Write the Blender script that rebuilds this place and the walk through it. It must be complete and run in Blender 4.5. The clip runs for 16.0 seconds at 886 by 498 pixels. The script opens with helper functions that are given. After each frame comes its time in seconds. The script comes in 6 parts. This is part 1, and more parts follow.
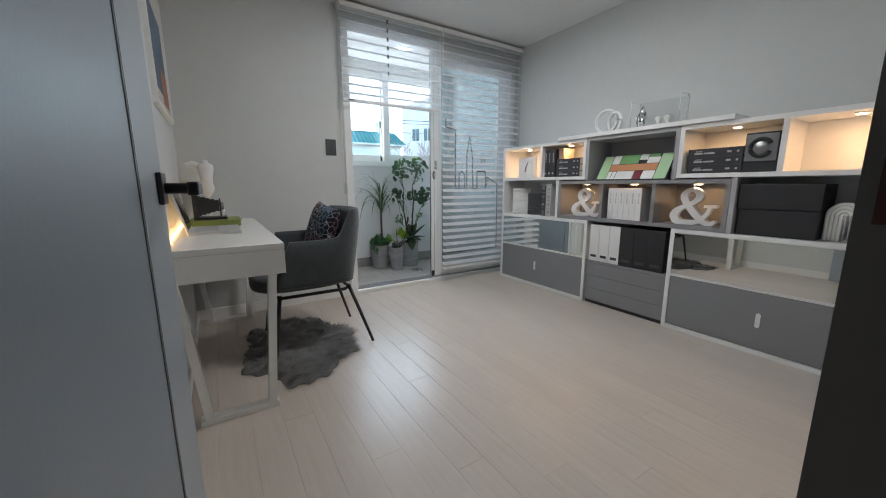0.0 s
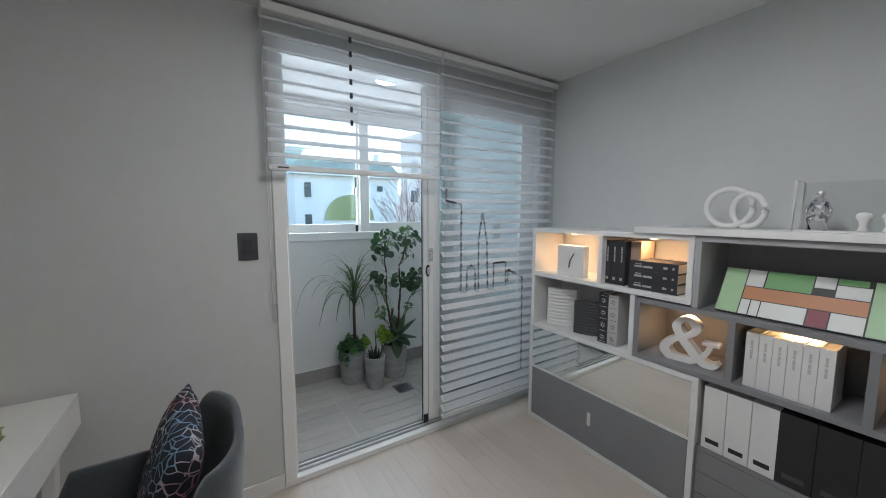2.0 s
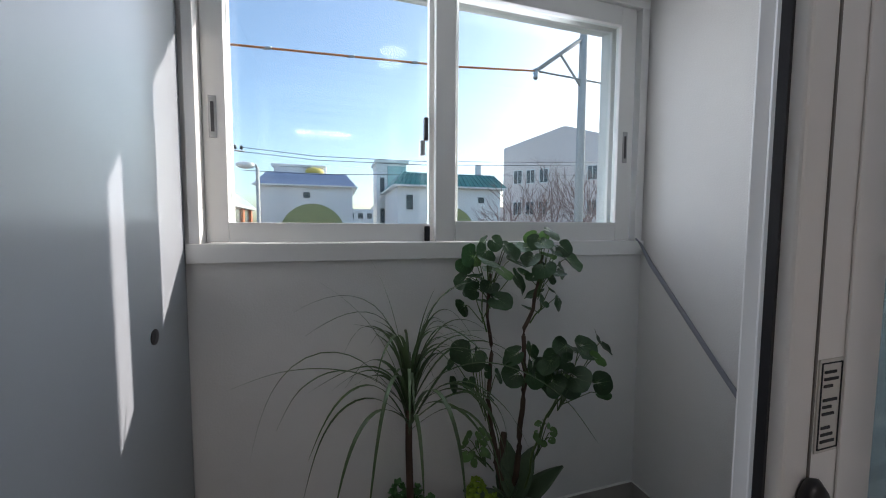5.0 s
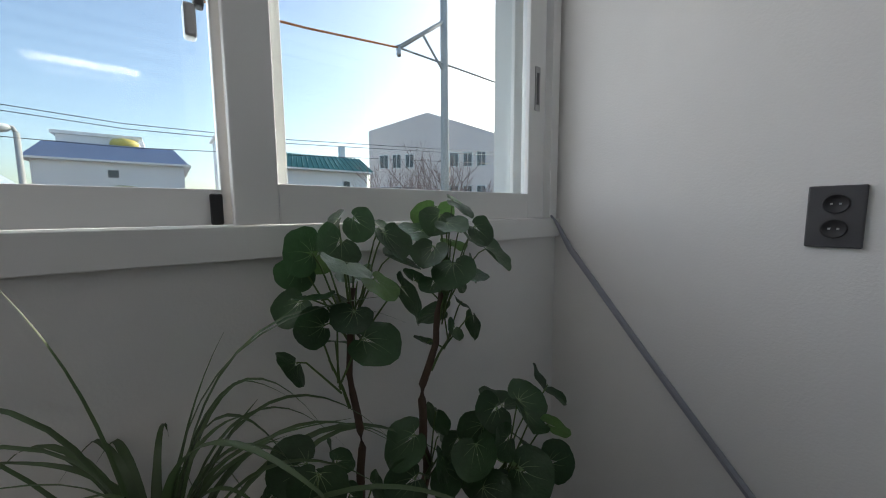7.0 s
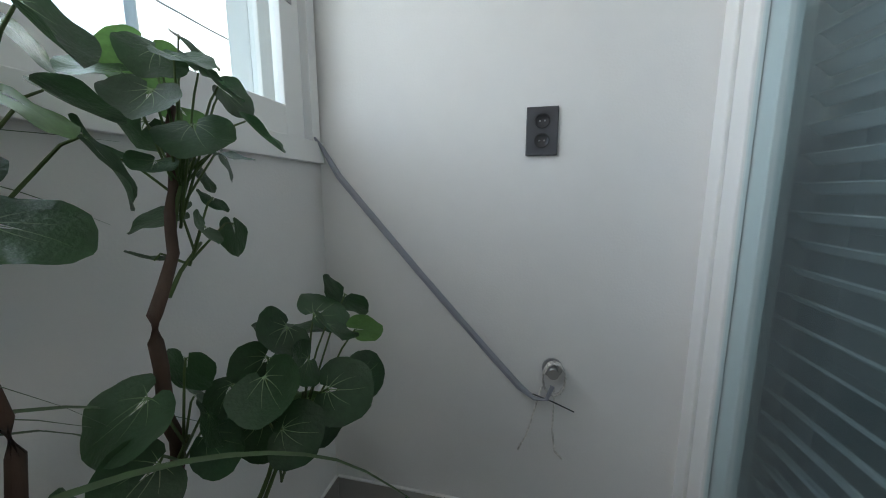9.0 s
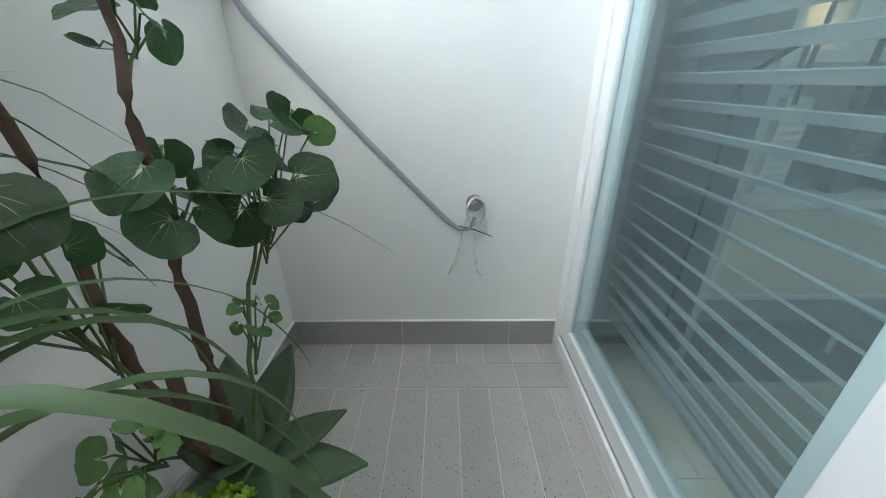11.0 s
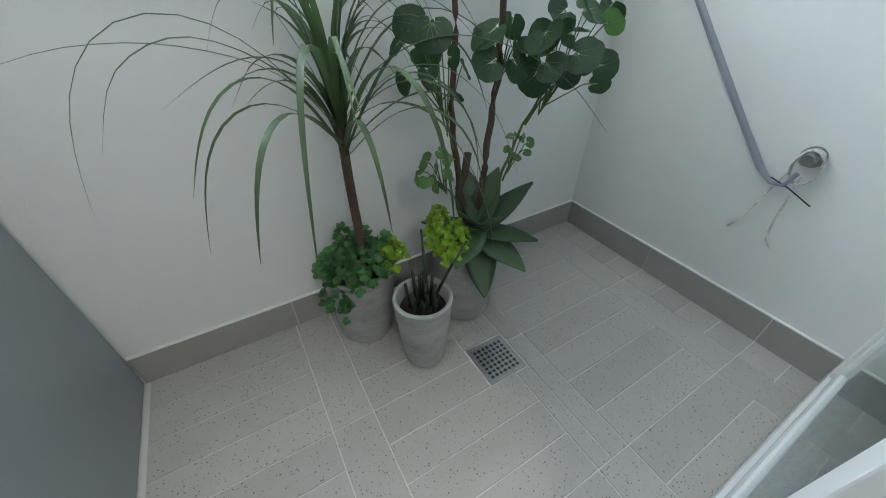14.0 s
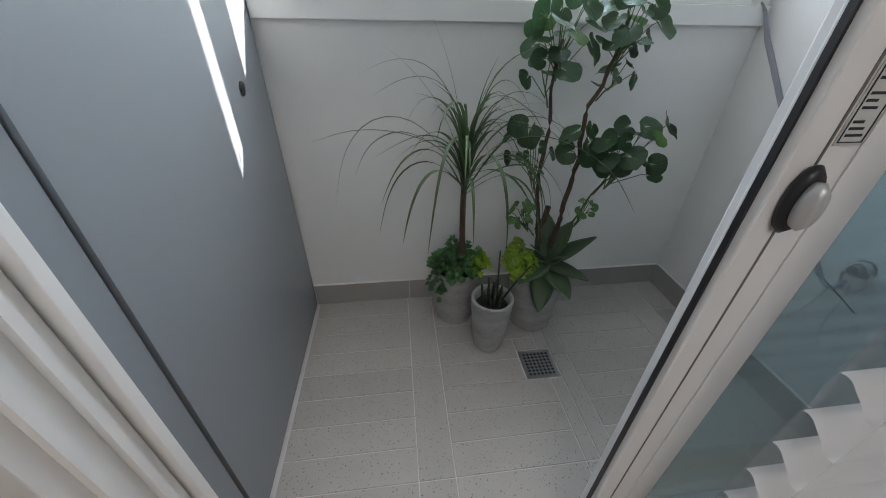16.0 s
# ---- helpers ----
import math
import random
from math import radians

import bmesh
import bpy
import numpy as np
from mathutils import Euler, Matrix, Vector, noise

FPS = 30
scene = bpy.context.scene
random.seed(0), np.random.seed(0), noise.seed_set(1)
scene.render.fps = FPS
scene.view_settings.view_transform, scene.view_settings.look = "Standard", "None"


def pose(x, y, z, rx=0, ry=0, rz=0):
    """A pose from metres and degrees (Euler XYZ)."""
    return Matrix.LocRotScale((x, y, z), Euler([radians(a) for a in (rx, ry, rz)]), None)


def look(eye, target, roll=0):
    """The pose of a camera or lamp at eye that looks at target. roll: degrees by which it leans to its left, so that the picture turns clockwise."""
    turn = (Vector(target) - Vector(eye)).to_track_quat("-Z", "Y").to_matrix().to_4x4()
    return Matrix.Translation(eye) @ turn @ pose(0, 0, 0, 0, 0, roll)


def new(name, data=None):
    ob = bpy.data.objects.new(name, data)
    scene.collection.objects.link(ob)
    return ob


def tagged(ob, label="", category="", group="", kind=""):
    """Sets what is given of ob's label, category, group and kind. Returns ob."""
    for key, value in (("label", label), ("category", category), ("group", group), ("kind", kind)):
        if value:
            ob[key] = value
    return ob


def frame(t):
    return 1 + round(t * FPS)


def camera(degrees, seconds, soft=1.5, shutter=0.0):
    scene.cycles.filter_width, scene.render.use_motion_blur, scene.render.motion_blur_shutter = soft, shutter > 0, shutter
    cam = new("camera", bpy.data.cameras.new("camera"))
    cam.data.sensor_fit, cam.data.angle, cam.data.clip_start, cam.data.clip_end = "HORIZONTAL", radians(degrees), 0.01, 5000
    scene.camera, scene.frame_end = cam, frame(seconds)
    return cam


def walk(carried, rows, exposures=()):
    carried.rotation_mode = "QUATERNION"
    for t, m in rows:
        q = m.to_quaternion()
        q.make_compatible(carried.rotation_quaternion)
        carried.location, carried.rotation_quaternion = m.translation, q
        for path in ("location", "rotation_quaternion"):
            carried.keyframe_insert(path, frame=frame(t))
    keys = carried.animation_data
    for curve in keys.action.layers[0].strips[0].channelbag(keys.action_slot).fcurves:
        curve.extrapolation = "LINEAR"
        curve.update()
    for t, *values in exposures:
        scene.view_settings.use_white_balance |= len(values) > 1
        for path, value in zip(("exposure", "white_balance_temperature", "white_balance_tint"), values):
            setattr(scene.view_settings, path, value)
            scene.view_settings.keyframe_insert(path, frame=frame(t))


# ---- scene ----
cam = camera(102.2, 16.0, soft=1.0)
PATH = [
    (0, (0.4, 0.364, 0.969), (1.452, 2.028, 0.617), -0.1),
    (0.5, (0.515, 0.517, 1.201), (1.562, 2.18, 0.825), -0.0),
    (1, (0.696, 0.814, 1.323), (1.757, 2.476, 0.99), 0.3),
    (1.5, (0.866, 1.168, 1.416), (1.947, 2.83, 1.156), 0.3),
    (2, (1.115, 1.501, 1.435), (2.187, 3.177, 1.234), 0.1),
    (2.5, (1.31, 1.84, 1.42), (2.347, 3.543, 1.261), 0.2),
    (3, (1.517, 2.16, 1.416), (2.474, 3.912, 1.29), 0.2),
    (3.5, (1.647, 2.479, 1.393), (2.424, 4.319, 1.287), 0.5),
    (4, (1.711, 2.787, 1.388), (2.329, 4.686, 1.281), 0.5),
    (4.2, (1.734, 2.902, 1.374), (2.304, 4.816, 1.265), 0.3),
    (6.5, (2.089, 3.728, 1.293), (2.756, 5.604, 1.102), -0.4),
    (7, (2.134, 3.845, 1.286), (3.343, 5.425, 1.082), -0.4),
    (7.5, (2.199, 3.905, 1.263), (3.84, 5.025, 1.042), -0.5),
    (8, (2.206, 3.985, 1.207), (4.093, 4.591, 0.941), -0.3),
    (8.2, (2.233, 3.933, 1.172), (4.123, 4.541, 0.927), 0.5),
    (10.3, (2.097, 4.051, 1.067), (3.995, 4.044, 0.439), -0.3),
    (10.5, (2.094, 4.031, 1.051), (3.96, 4.016, 0.332), -0.3),
    (11, (2.022, 3.989, 0.981), (3.831, 4.003, 0.128), -0.5),
    (11.5, (2.022, 3.959, 0.95), (3.73, 4.048, -0.088), -0.2),
    (12, (2.096, 3.932, 0.951), (3.702, 4.206, -0.209), -0.6),
    (12.5, (2.128, 3.891, 0.957), (3.648, 4.401, -0.239), -1.0),
    (13, (2.077, 3.779, 0.95), (3.41, 4.631, -0.273), -1.2),
    (13.5, (1.981, 3.706, 0.971), (3.069, 4.856, -0.252), -0.3),
    (14, (1.868, 3.603, 0.99), (2.683, 4.954, -0.239), 0.5),
    (14.5, (1.815, 3.48, 1.052), (2.358, 4.949, -0.191), 0.8),
    (15, (1.814, 3.361, 1.092), (2.182, 4.897, -0.136), 0.8),
    (15.5, (1.824, 3.264, 1.179), (2.103, 4.833, -0.029), 1.2),
    (16, (1.842, 3.172, 1.226), (2.064, 4.823, 0.119), 1.1),
]
walk(cam, [(t, look(eye, target, roll)) for t, eye, target, roll in PATH],
     [(0, 2.70, 5950, 9), (0.8, 2.68, 5950, 9), (1.5, 2.58, 5950, 9), (2.0, 2.42, 5900, 9), (2.5, 2.42, 5900, 9), (3.0, 2.15, 5950, 11), (3.5, 1.82, 6000, 13), (4.2, 1.5, 6100, 17),
      (6.3, 1.05, 6800, 20), (7.0, 1.08, 6700, 18), (7.5, 1.2, 6550, 12), (8.2, 1.4, 6500, 12),
      (10.3, 2.75, 6350, 10), (11.5, 3.15, 6450, 7), (12.5, 3.15, 6250, 6), (13.5, 3.05, 6150, 5), (14.5, 2.88, 6150, 9), (15, 2.86, 6100, 10), (15.5, 2.75, 6250, 14), (16, 2.3, 6350, 15)])

# ---- world, sun, lamps ----
SUN = Vector((0.90, 0.345, 0.45)).normalized()
world = bpy.data.worlds.new("world")
scene.world = world
world.use_nodes = True
wn = world.node_tree
sky = wn.nodes.new("ShaderNodeTexSky")
sky.sky_type = "NISHITA"
sky.sun_disc = False
sky.sun_elevation = math.asin(SUN.z)
sky.sun_rotation = math.atan2(SUN.x, SUN.y)
sky.air_density, sky.dust_density, sky.ozone_density = 1.0, 1.8, 1.6
wn.links.new(sky.outputs[0], wn.nodes["Background"].inputs[0])
wn.nodes["Background"].inputs[1].default_value = 0.15
sun = new("sun", bpy.data.lights.new("sun", "SUN"))
sun.data.energy, sun.data.angle, sun.data.color = 3.0, radians(0.5), (1.0, 0.93, 0.82)
sun.matrix_world = look((0, 0, 0), -SUN)
sun.location = (8, 8, 12)


def area_lamp(name, size_x, size_y, power, colour, eye, target):
    ob = new(name, bpy.data.lights.new(name, "AREA"))
    ob.data.shape, ob.data.size, ob.data.size_y, ob.data.energy, ob.data.color = "RECTANGLE", size_x, size_y, power, colour
    ob.matrix_world = look(eye, target)
    return ob


# added lamp that strengthens the daylight in the balcony window's opening
area_lamp("window_fill_lamp", 1.40, 1.0, 5.2, (0.90, 0.94, 1.0), (2.18, 4.80, 1.82), (2.18, 3.0, 1.4))
# added lamp lighting the room from an assumed, unseen flush ceiling light
area_lamp("room_fill_lamp", 0.56, 0.26, 1.9, (1.0, 0.95, 0.89), (1.75, 2.0, 2.305), (1.75, 2.0, 0))
WARM = (1.0, 0.56, 0.25)


# ---- materials ----
def material(name, colour, rough=0.5, metal=0.0, vary=0.06, scale=8.0, bump=0.0, bump_scale=60.0, spec=0.5, stretch=(1, 1, 1), random_vary=0.0, sheen=0.0, translucent=0.0):
    m = bpy.data.materials.new(name)
    m.use_nodes = True
    nt = m.node_tree
    b = nt.nodes["Principled BSDF"]
    co = nt.nodes.new("ShaderNodeTexCoord")
    mp = nt.nodes.new("ShaderNodeMapping")
    mp.inputs["Scale"].default_value = stretch
    nt.links.new(co.outputs["Object"], mp.inputs[0])
    n1 = nt.nodes.new("ShaderNodeTexNoise")
    n1.inputs["Scale"].default_value, n1.inputs["Detail"].default_value = scale, 6
    n2 = nt.nodes.new("ShaderNodeTexNoise")
    n2.inputs["Scale"].default_value, n2.inputs["Detail"].default_value = scale * 0.17, 3
    nt.links.new(mp.outputs[0], n1.inputs[0])
    nt.links.new(mp.outputs[0], n2.inputs[0])
    add = nt.nodes.new("ShaderNodeMath")
    add.operation = "ADD"
    nt.links.new(n1.outputs[0], add.inputs[0])
    nt.links.new(n2.outputs[0], add.inputs[1])
    total = add.outputs[0]
    if random_vary:
        oi = nt.nodes.new("ShaderNodeObjectInfo")
        ma = nt.nodes.new("ShaderNodeMath")
        ma.operation = "MULTIPLY_ADD"
        ma.inputs[1].default_value = random_vary
        nt.links.new(oi.outputs["Random"], ma.inputs[0])
        nt.links.new(add.outputs[0], ma.inputs[2])
        total = ma.outputs[0]
    ramp = nt.nodes.new("ShaderNodeMapRange")
    ramp.inputs["From Min"].default_value, ramp.inputs["From Max"].default_value = 0.6, 1.4 + random_vary
    ramp.inputs["To Min"].default_value, ramp.inputs["To Max"].default_value = 1 - vary, 1 + vary
    nt.links.new(total, ramp.inputs[0])
    mul = nt.nodes.new("ShaderNodeVectorMath")
    mul.operation = "SCALE"
    mul.inputs[0].default_value = colour
    nt.links.new(ramp.outputs[0], mul.inputs["Scale"])
    nt.links.new(mul.outputs[0], b.inputs["Base Color"])
    b.inputs["Roughness"].default_value, b.inputs["Metallic"].default_value = rough, metal
    b.inputs["Specular IOR Level"].default_value = spec
    if sheen:
        b.inputs["Sheen Weight"].default_value = sheen
    if bump:
        n3 = nt.nodes.new("ShaderNodeTexNoise")
        n3.inputs["Scale"].default_value, n3.inputs["Detail"].default_value = bump_scale, 5
        nt.links.new(mp.outputs[0], n3.inputs[0])
        bp = nt.nodes.new("ShaderNodeBump")
        bp.inputs["Strength"].default_value, bp.inputs["Distance"].default_value = bump, 0.004
        nt.links.new(n3.outputs[0], bp.inputs["Height"])
        nt.links.new(bp.outputs[0], b.inputs["Normal"])
    if translucent:
        tr = nt.nodes.new("ShaderNodeBsdfTranslucent")
        glow = nt.nodes.new("ShaderNodeVectorMath")
        glow.operation = "SCALE"
        glow.inputs["Scale"].default_value = 1.0 if colour[0] > 0.5 else min(1.8, 0.45 / max(colour))
        nt.links.new(mul.outputs[0], glow.inputs[0])
        nt.links.new(glow.outputs[0], tr.inputs[0])
        mix = nt.nodes.new("ShaderNodeMixShader")
        mix.inputs[0].default_value = translucent
        nt.links.new(b.outputs[0], mix.inputs[1])
        nt.links.new(tr.outputs[0], mix.inputs[2])
        nt.links.new(mix.outputs[0], nt.nodes["Material Output"].inputs[0])
    return m


def see_through(name, tint, gloss=1.0, body=0.0, body_colour=(0.8, 0.8, 0.8)):
    """A thin pane or a sheer cloth: light goes straight through, with a share of diffuse body and a Fresnel gloss."""
    m = bpy.data.materials.new(name)
    m.use_nodes = True
    nt = m.node_tree
    nt.nodes.remove(nt.nodes["Principled BSDF"])
    t = nt.nodes.new("ShaderNodeBsdfTransparent")
    t.inputs[0].default_value = (*tint, 1)
    last = t.outputs[0]
    if body:
        d = nt.nodes.new("ShaderNodeBsdfDiffuse")
        d.inputs[0].default_value = (*body_colour, 1)
        tr = nt.nodes.new("ShaderNodeBsdfTranslucent")
        tr.inputs[0].default_value = (*body_colour, 1)
        half = nt.nodes.new("ShaderNodeMixShader")
        nt.links.new(d.outputs[0], half.inputs[1])
        nt.links.new(tr.outputs[0], half.inputs[2])
        mx = nt.nodes.new("ShaderNodeMixShader")
        mx.inputs[0].default_value = body
        nt.links.new(last, mx.inputs[1])
        nt.links.new(half.outputs[0], mx.inputs[2])
        last = mx.outputs[0]
    if gloss:
        g = nt.nodes.new("ShaderNodeBsdfGlossy")
        g.inputs["Roughness"].default_value = 0.02
        fr = nt.nodes.new("ShaderNodeLayerWeight")
        fr.inputs[0].default_value = 0.5
        pw = nt.nodes.new("ShaderNodeMath")
        pw.operation = "POWER"
        pw.inputs[1].default_value = 4.5
        nt.links.new(fr.outputs["Facing"], pw.inputs[0])
        sc = nt.nodes.new("ShaderNodeMath")
        sc.operation = "MULTIPLY_ADD"
        sc.inputs[1].default_value = 0.9 * gloss
        sc.inputs[2].default_value = 0.035 * gloss
        nt.links.new(pw.outputs[0], sc.inputs[0])
        mx = nt.nodes.new("ShaderNodeMixShader")
        nt.links.new(sc.outputs[0], mx.inputs[0])
        nt.links.new(last, mx.inputs[1])
        nt.links.new(g.outputs[0], mx.inputs[2])
        last = mx.outputs[0]
    nt.links.new(last, nt.nodes["Material Output"].inputs[0])
    return m


def glowing(name, colour, strength):
    m = bpy.data.materials.new(name)
    m.use_nodes = True
    b = m.node_tree.nodes["Principled BSDF"]
    b.inputs["Base Color"].default_value = (*colour, 1)
    b.inputs["Emission Color"].default_value = (*colour, 1)
    b.inputs["Emission Strength"].default_value = strength
    return m


PLASTER = material("wallpaper_greige", (0.59, 0.60, 0.59), 0.9, vary=0.025, scale=25, bump=0.25, bump_scale=220)
BALCONY_PAINT = material("balcony_white_paint", (0.75, 0.74, 0.72), 0.75, vary=0.02, scale=12, bump=0.2, bump_scale=160)
CEILING = material("ceiling_paper_white", (0.74, 0.74, 0.73), 0.9, vary=0.015, scale=20, bump=0.15, bump_scale=250)
OAK = material("pale_oak_floor", (0.53, 0.465, 0.405), 0.30, vary=0.11, scale=7, bump=0.08, bump_scale=30, stretch=(7, 0.6, 1), random_vary=0.22)
JOINT = material("floor_joint", (0.50, 0.44, 0.38), 0.8)
WHITE_FRAME = material("white_pvc_frame", (0.80, 0.80, 0.78), 0.32, vary=0.015, scale=5)
WHITE_GLOSS = material("white_lacquer", (0.84, 0.83, 0.80), 0.18, vary=0.015, scale=5)
WHITE_MATT = material("white_matt", (0.80, 0.79, 0.77), 0.5, vary=0.02, scale=9)
SHELF_WHITE = material("white_melamine", (0.80, 0.79, 0.775), 0.38, vary=0.02, scale=6)
SHELF_GREY = material("grey_melamine", (0.235, 0.235, 0.245), 0.42, vary=0.04, scale=7)
SHELF_LIGHTGREY = material("light_grey_melamine", (0.40, 0.395, 0.40), 0.42, vary=0.03, scale=7)
DOOR_GREY = material("blue_grey_door_film", (0.21, 0.24, 0.27), 0.42, vary=0.04, scale=4, bump=0.06, bump_scale=200)
STEEL_DOOR = material("grey_painted_steel", (0.27, 0.295, 0.32), 0.26, vary=0.02, scale=3, bump=0.03, bump_scale=12)
FRAME_DARK = material("dark_grey_door_frame", (0.16, 0.15, 0.14), 0.45, vary=0.05)
BLACK_METAL = material("black_powder_coat", (0.018, 0.018, 0.02), 0.4, vary=0.1)
BLACK_CARD = material("black_card", (0.022, 0.022, 0.024), 0.6, vary=0.12)
DARK_PLATE = material("anthracite_plate", (0.06, 0.06, 0.065), 0.45, vary=0.06)
CHARCOAL = material("charcoal_felt", (0.045, 0.052, 0.056), 0.95, vary=0.2, scale=120, bump=0.4, bump_scale=400, sheen=0.3)
MIRROR = bpy.data.materials.new("mirror_glass")
MIRROR.use_nodes = True
MIRROR.node_tree.nodes["Principled BSDF"].inputs["Base Color"].default_value = (0.86, 0.88, 0.86, 1)
MIRROR.node_tree.nodes["Principled BSDF"].inputs["Metallic"].default_value = 1
MIRROR.node_tree.nodes["Principled BSDF"].inputs["Roughness"].default_value = 0.015
CHROME = material("chrome", (0.75, 0.76, 0.78), 0.12, 1.0, vary=0.02)
STEEL = material("brushed_steel", (0.42, 0.42, 0.42), 0.35, 1.0, vary=0.1, scale=40)
GLASS = see_through("clear_glass", (0.93, 0.965, 0.955), 1.0)
TINTED = see_through("greenish_glass", (0.85, 0.935, 0.955), 1.0)
ACRYLIC = see_through("clear_acrylic", (0.96, 0.97, 0.97), 0.8, 0.025)
SHEER = see_through("sheer_white_cloth", (1, 1, 1), 0, 0.12, (0.85, 0.87, 0.88))
VANE = material("white_blind_vane", (0.91, 0.93, 0.94), 0.8, vary=0.02, scale=30, translucent=0.5)
PRINT_DARK = material("black_print", (0.03, 0.035, 0.04), 0.8, vary=0.1)
PRINT_SHEER = see_through("black_print_on_sheer", (1, 1, 1), 0, 0.22, (0.10, 0.13, 0.15))
TILE = material("grey_terrazzo_tile", (0.445, 0.42, 0.385), 0.42, vary=0.15, scale=9, bump=0.05, bump_scale=90, random_vary=0.6)
BASE_TILE = material("grey_base_tile", (0.34, 0.32, 0.30), 0.4, vary=0.07, scale=14, bump=0.05, bump_scale=90, random_vary=0.2)
nt = TILE.node_tree
pos = nt.nodes.new("ShaderNodeNewGeometry")
for size, cut, shade in ((71, 0.145, (0.12, 0.115, 0.11, 1)), (47, 0.095, (0.28, 0.18, 0.11, 1)), (113, 0.15, (0.24, 0.23, 0.22, 1))):
    vor = nt.nodes.new("ShaderNodeTexVoronoi")
    vor.inputs["Scale"].default_value = size
    nt.links.new(pos.outputs["Position"], vor.inputs["Vector"])
    less = nt.nodes.new("ShaderNodeMath")
    less.operation = "LESS_THAN"
    less.inputs[1].default_value = cut
    nt.links.new(vor.outputs["Distance"], less.inputs[0])
    chip = nt.nodes.new("ShaderNodeMix")
    chip.data_type = "RGBA"
    chip.inputs["B"].default_value = shade
    base = nt.nodes["Principled BSDF"].inputs["Base Color"]
    nt.links.new(base.links[0].from_socket, chip.inputs["A"])
    nt.links.new(less.outputs[0], chip.inputs["Factor"])
    nt.links.new(chip.outputs["Result"], base)
GROUT = material("light_grout", (0.66, 0.64, 0.61), 0.9, vary=0.06, scale=40)
POT = material("grey_ribbed_cement", (0.35, 0.345, 0.335), 0.85, vary=0.22, scale=45, bump=0.6, bump_scale=70, stretch=(1, 1, 4))
SOIL = material("dark_soil", (0.03, 0.022, 0.016), 0.95, vary=0.4, scale=60, bump=0.8, bump_scale=120)
BARK = material("brown_bark", (0.075, 0.045, 0.03), 0.85, vary=0.35, scale=40, bump=0.7, bump_scale=90, stretch=(1, 1, 0.3))
STEM_GREEN = material("green_stem", (0.07, 0.12, 0.03), 0.6, vary=0.2)
LEAF_ROUND = material("round_leaf_green", (0.028, 0.068, 0.026), 0.38, spec=0.45, vary=0.5, scale=9, bump=0.35, bump_scale=18, random_vary=0.9, translucent=0.28)
LEAF_PALE = material("young_leaf_green", (0.095, 0.19, 0.055), 0.45, vary=0.4, scale=16, random_vary=0.6, translucent=0.25)
LEAF_VEIN = material("leaf_vein_pale", (0.17, 0.27, 0.12), 0.5, vary=0.1)
LEAF_GRASS = material("strap_leaf_green", (0.062, 0.105, 0.042), 0.45, vary=0.35, scale=10, random_vary=0.6, translucent=0.25)
LEAF_AGAVE = material("agave_leaf_green", (0.058, 0.100, 0.048), 0.55, vary=0.25, scale=18, bump=0.2, bump_scale=60, random_vary=0.4)
LEAF_SMALL = material("small_green_leaf", (0.075, 0.195, 0.065), 0.5, vary=0.65, scale=30, random_vary=0.5, translucent=0.25)
LEAF_LIME = material("lime_leaf", (0.27, 0.42, 0.035), 0.5, vary=0.35, scale=30, translucent=0.3)
FUR = material("grey_sheepskin", (0.17, 0.165, 0.16), 0.95, vary=0.35, scale=30, sheen=0.4)
TAPE = material("grey_flat_cable", (0.30, 0.31, 0.35), 0.35, vary=0.06)
LED = glowing("warm_led", (1.0, 0.60, 0.22), 1.7)
SPOT = glowing("warm_spot_lens", (1.0, 0.70, 0.38), 6)
PANEL_LIGHT = glowing("ceiling_light_diffuser", (1.0, 0.97, 0.92), 2.0)


# ---- mesh helpers ----
def box(bm, x0, y0, z0, x1, y1, z1, bevel=0.0):
    r = bmesh.ops.create_cube(bm, size=1)
    vs = r["verts"]
    bmesh.ops.transform(bm, verts=vs, matrix=Matrix.Translation(((x0 + x1) / 2, (y0 + y1) / 2, (z0 + z1) / 2)) @ Matrix.Diagonal((abs(x1 - x0), abs(y1 - y0), abs(z1 - z0), 1)))
    if bevel:
        es = list({e for v in vs for e in v.link_edges})
        bmesh.ops.bevel(bm, geom=es, offset=bevel, segments=2, affect="EDGES", profile=0.5)
    return bm


def boxes(*rows, bevel=0.0):
    bm = bmesh.new()
    for r in rows:
        box(bm, *r, bevel=bevel)
    return bm


def tube(bm, points, radius, sides=8, taper=1.0, caps=True):
    """A round bar along points; radius may shrink by taper towards the end."""
    pts = [Vector(p) for p in points]
    rings = []
    for i, p in enumerate(pts):
        d = (pts[min(i + 1, len(pts) - 1)] - pts[max(i - 1, 0)]).normalized()
        side = d.cross(Vector((0, 0, 1)))
        if side.length < 1e-3:
            side = d.cross(Vector((0, 1, 0)))
        side.normalize()
        up = side.cross(d)
        r = radius * (1 + (taper - 1) * i / max(1, len(pts) - 1))
        rings.append([bm.verts.new(p + r * (math.cos(a) * side + math.sin(a) * up)) for a in (2 * math.pi * k / sides for k in range(sides))])
    for a, b in zip(rings, rings[1:]):
        for k in range(sides):
            f = bm.faces.new((a[k], a[(k + 1) % sides], b[(k + 1) % sides], b[k]))
            f.smooth = True
    if caps:
        bm.faces.new(rings[0][::-1])
        bm.faces.new(rings[-1])
    return bm


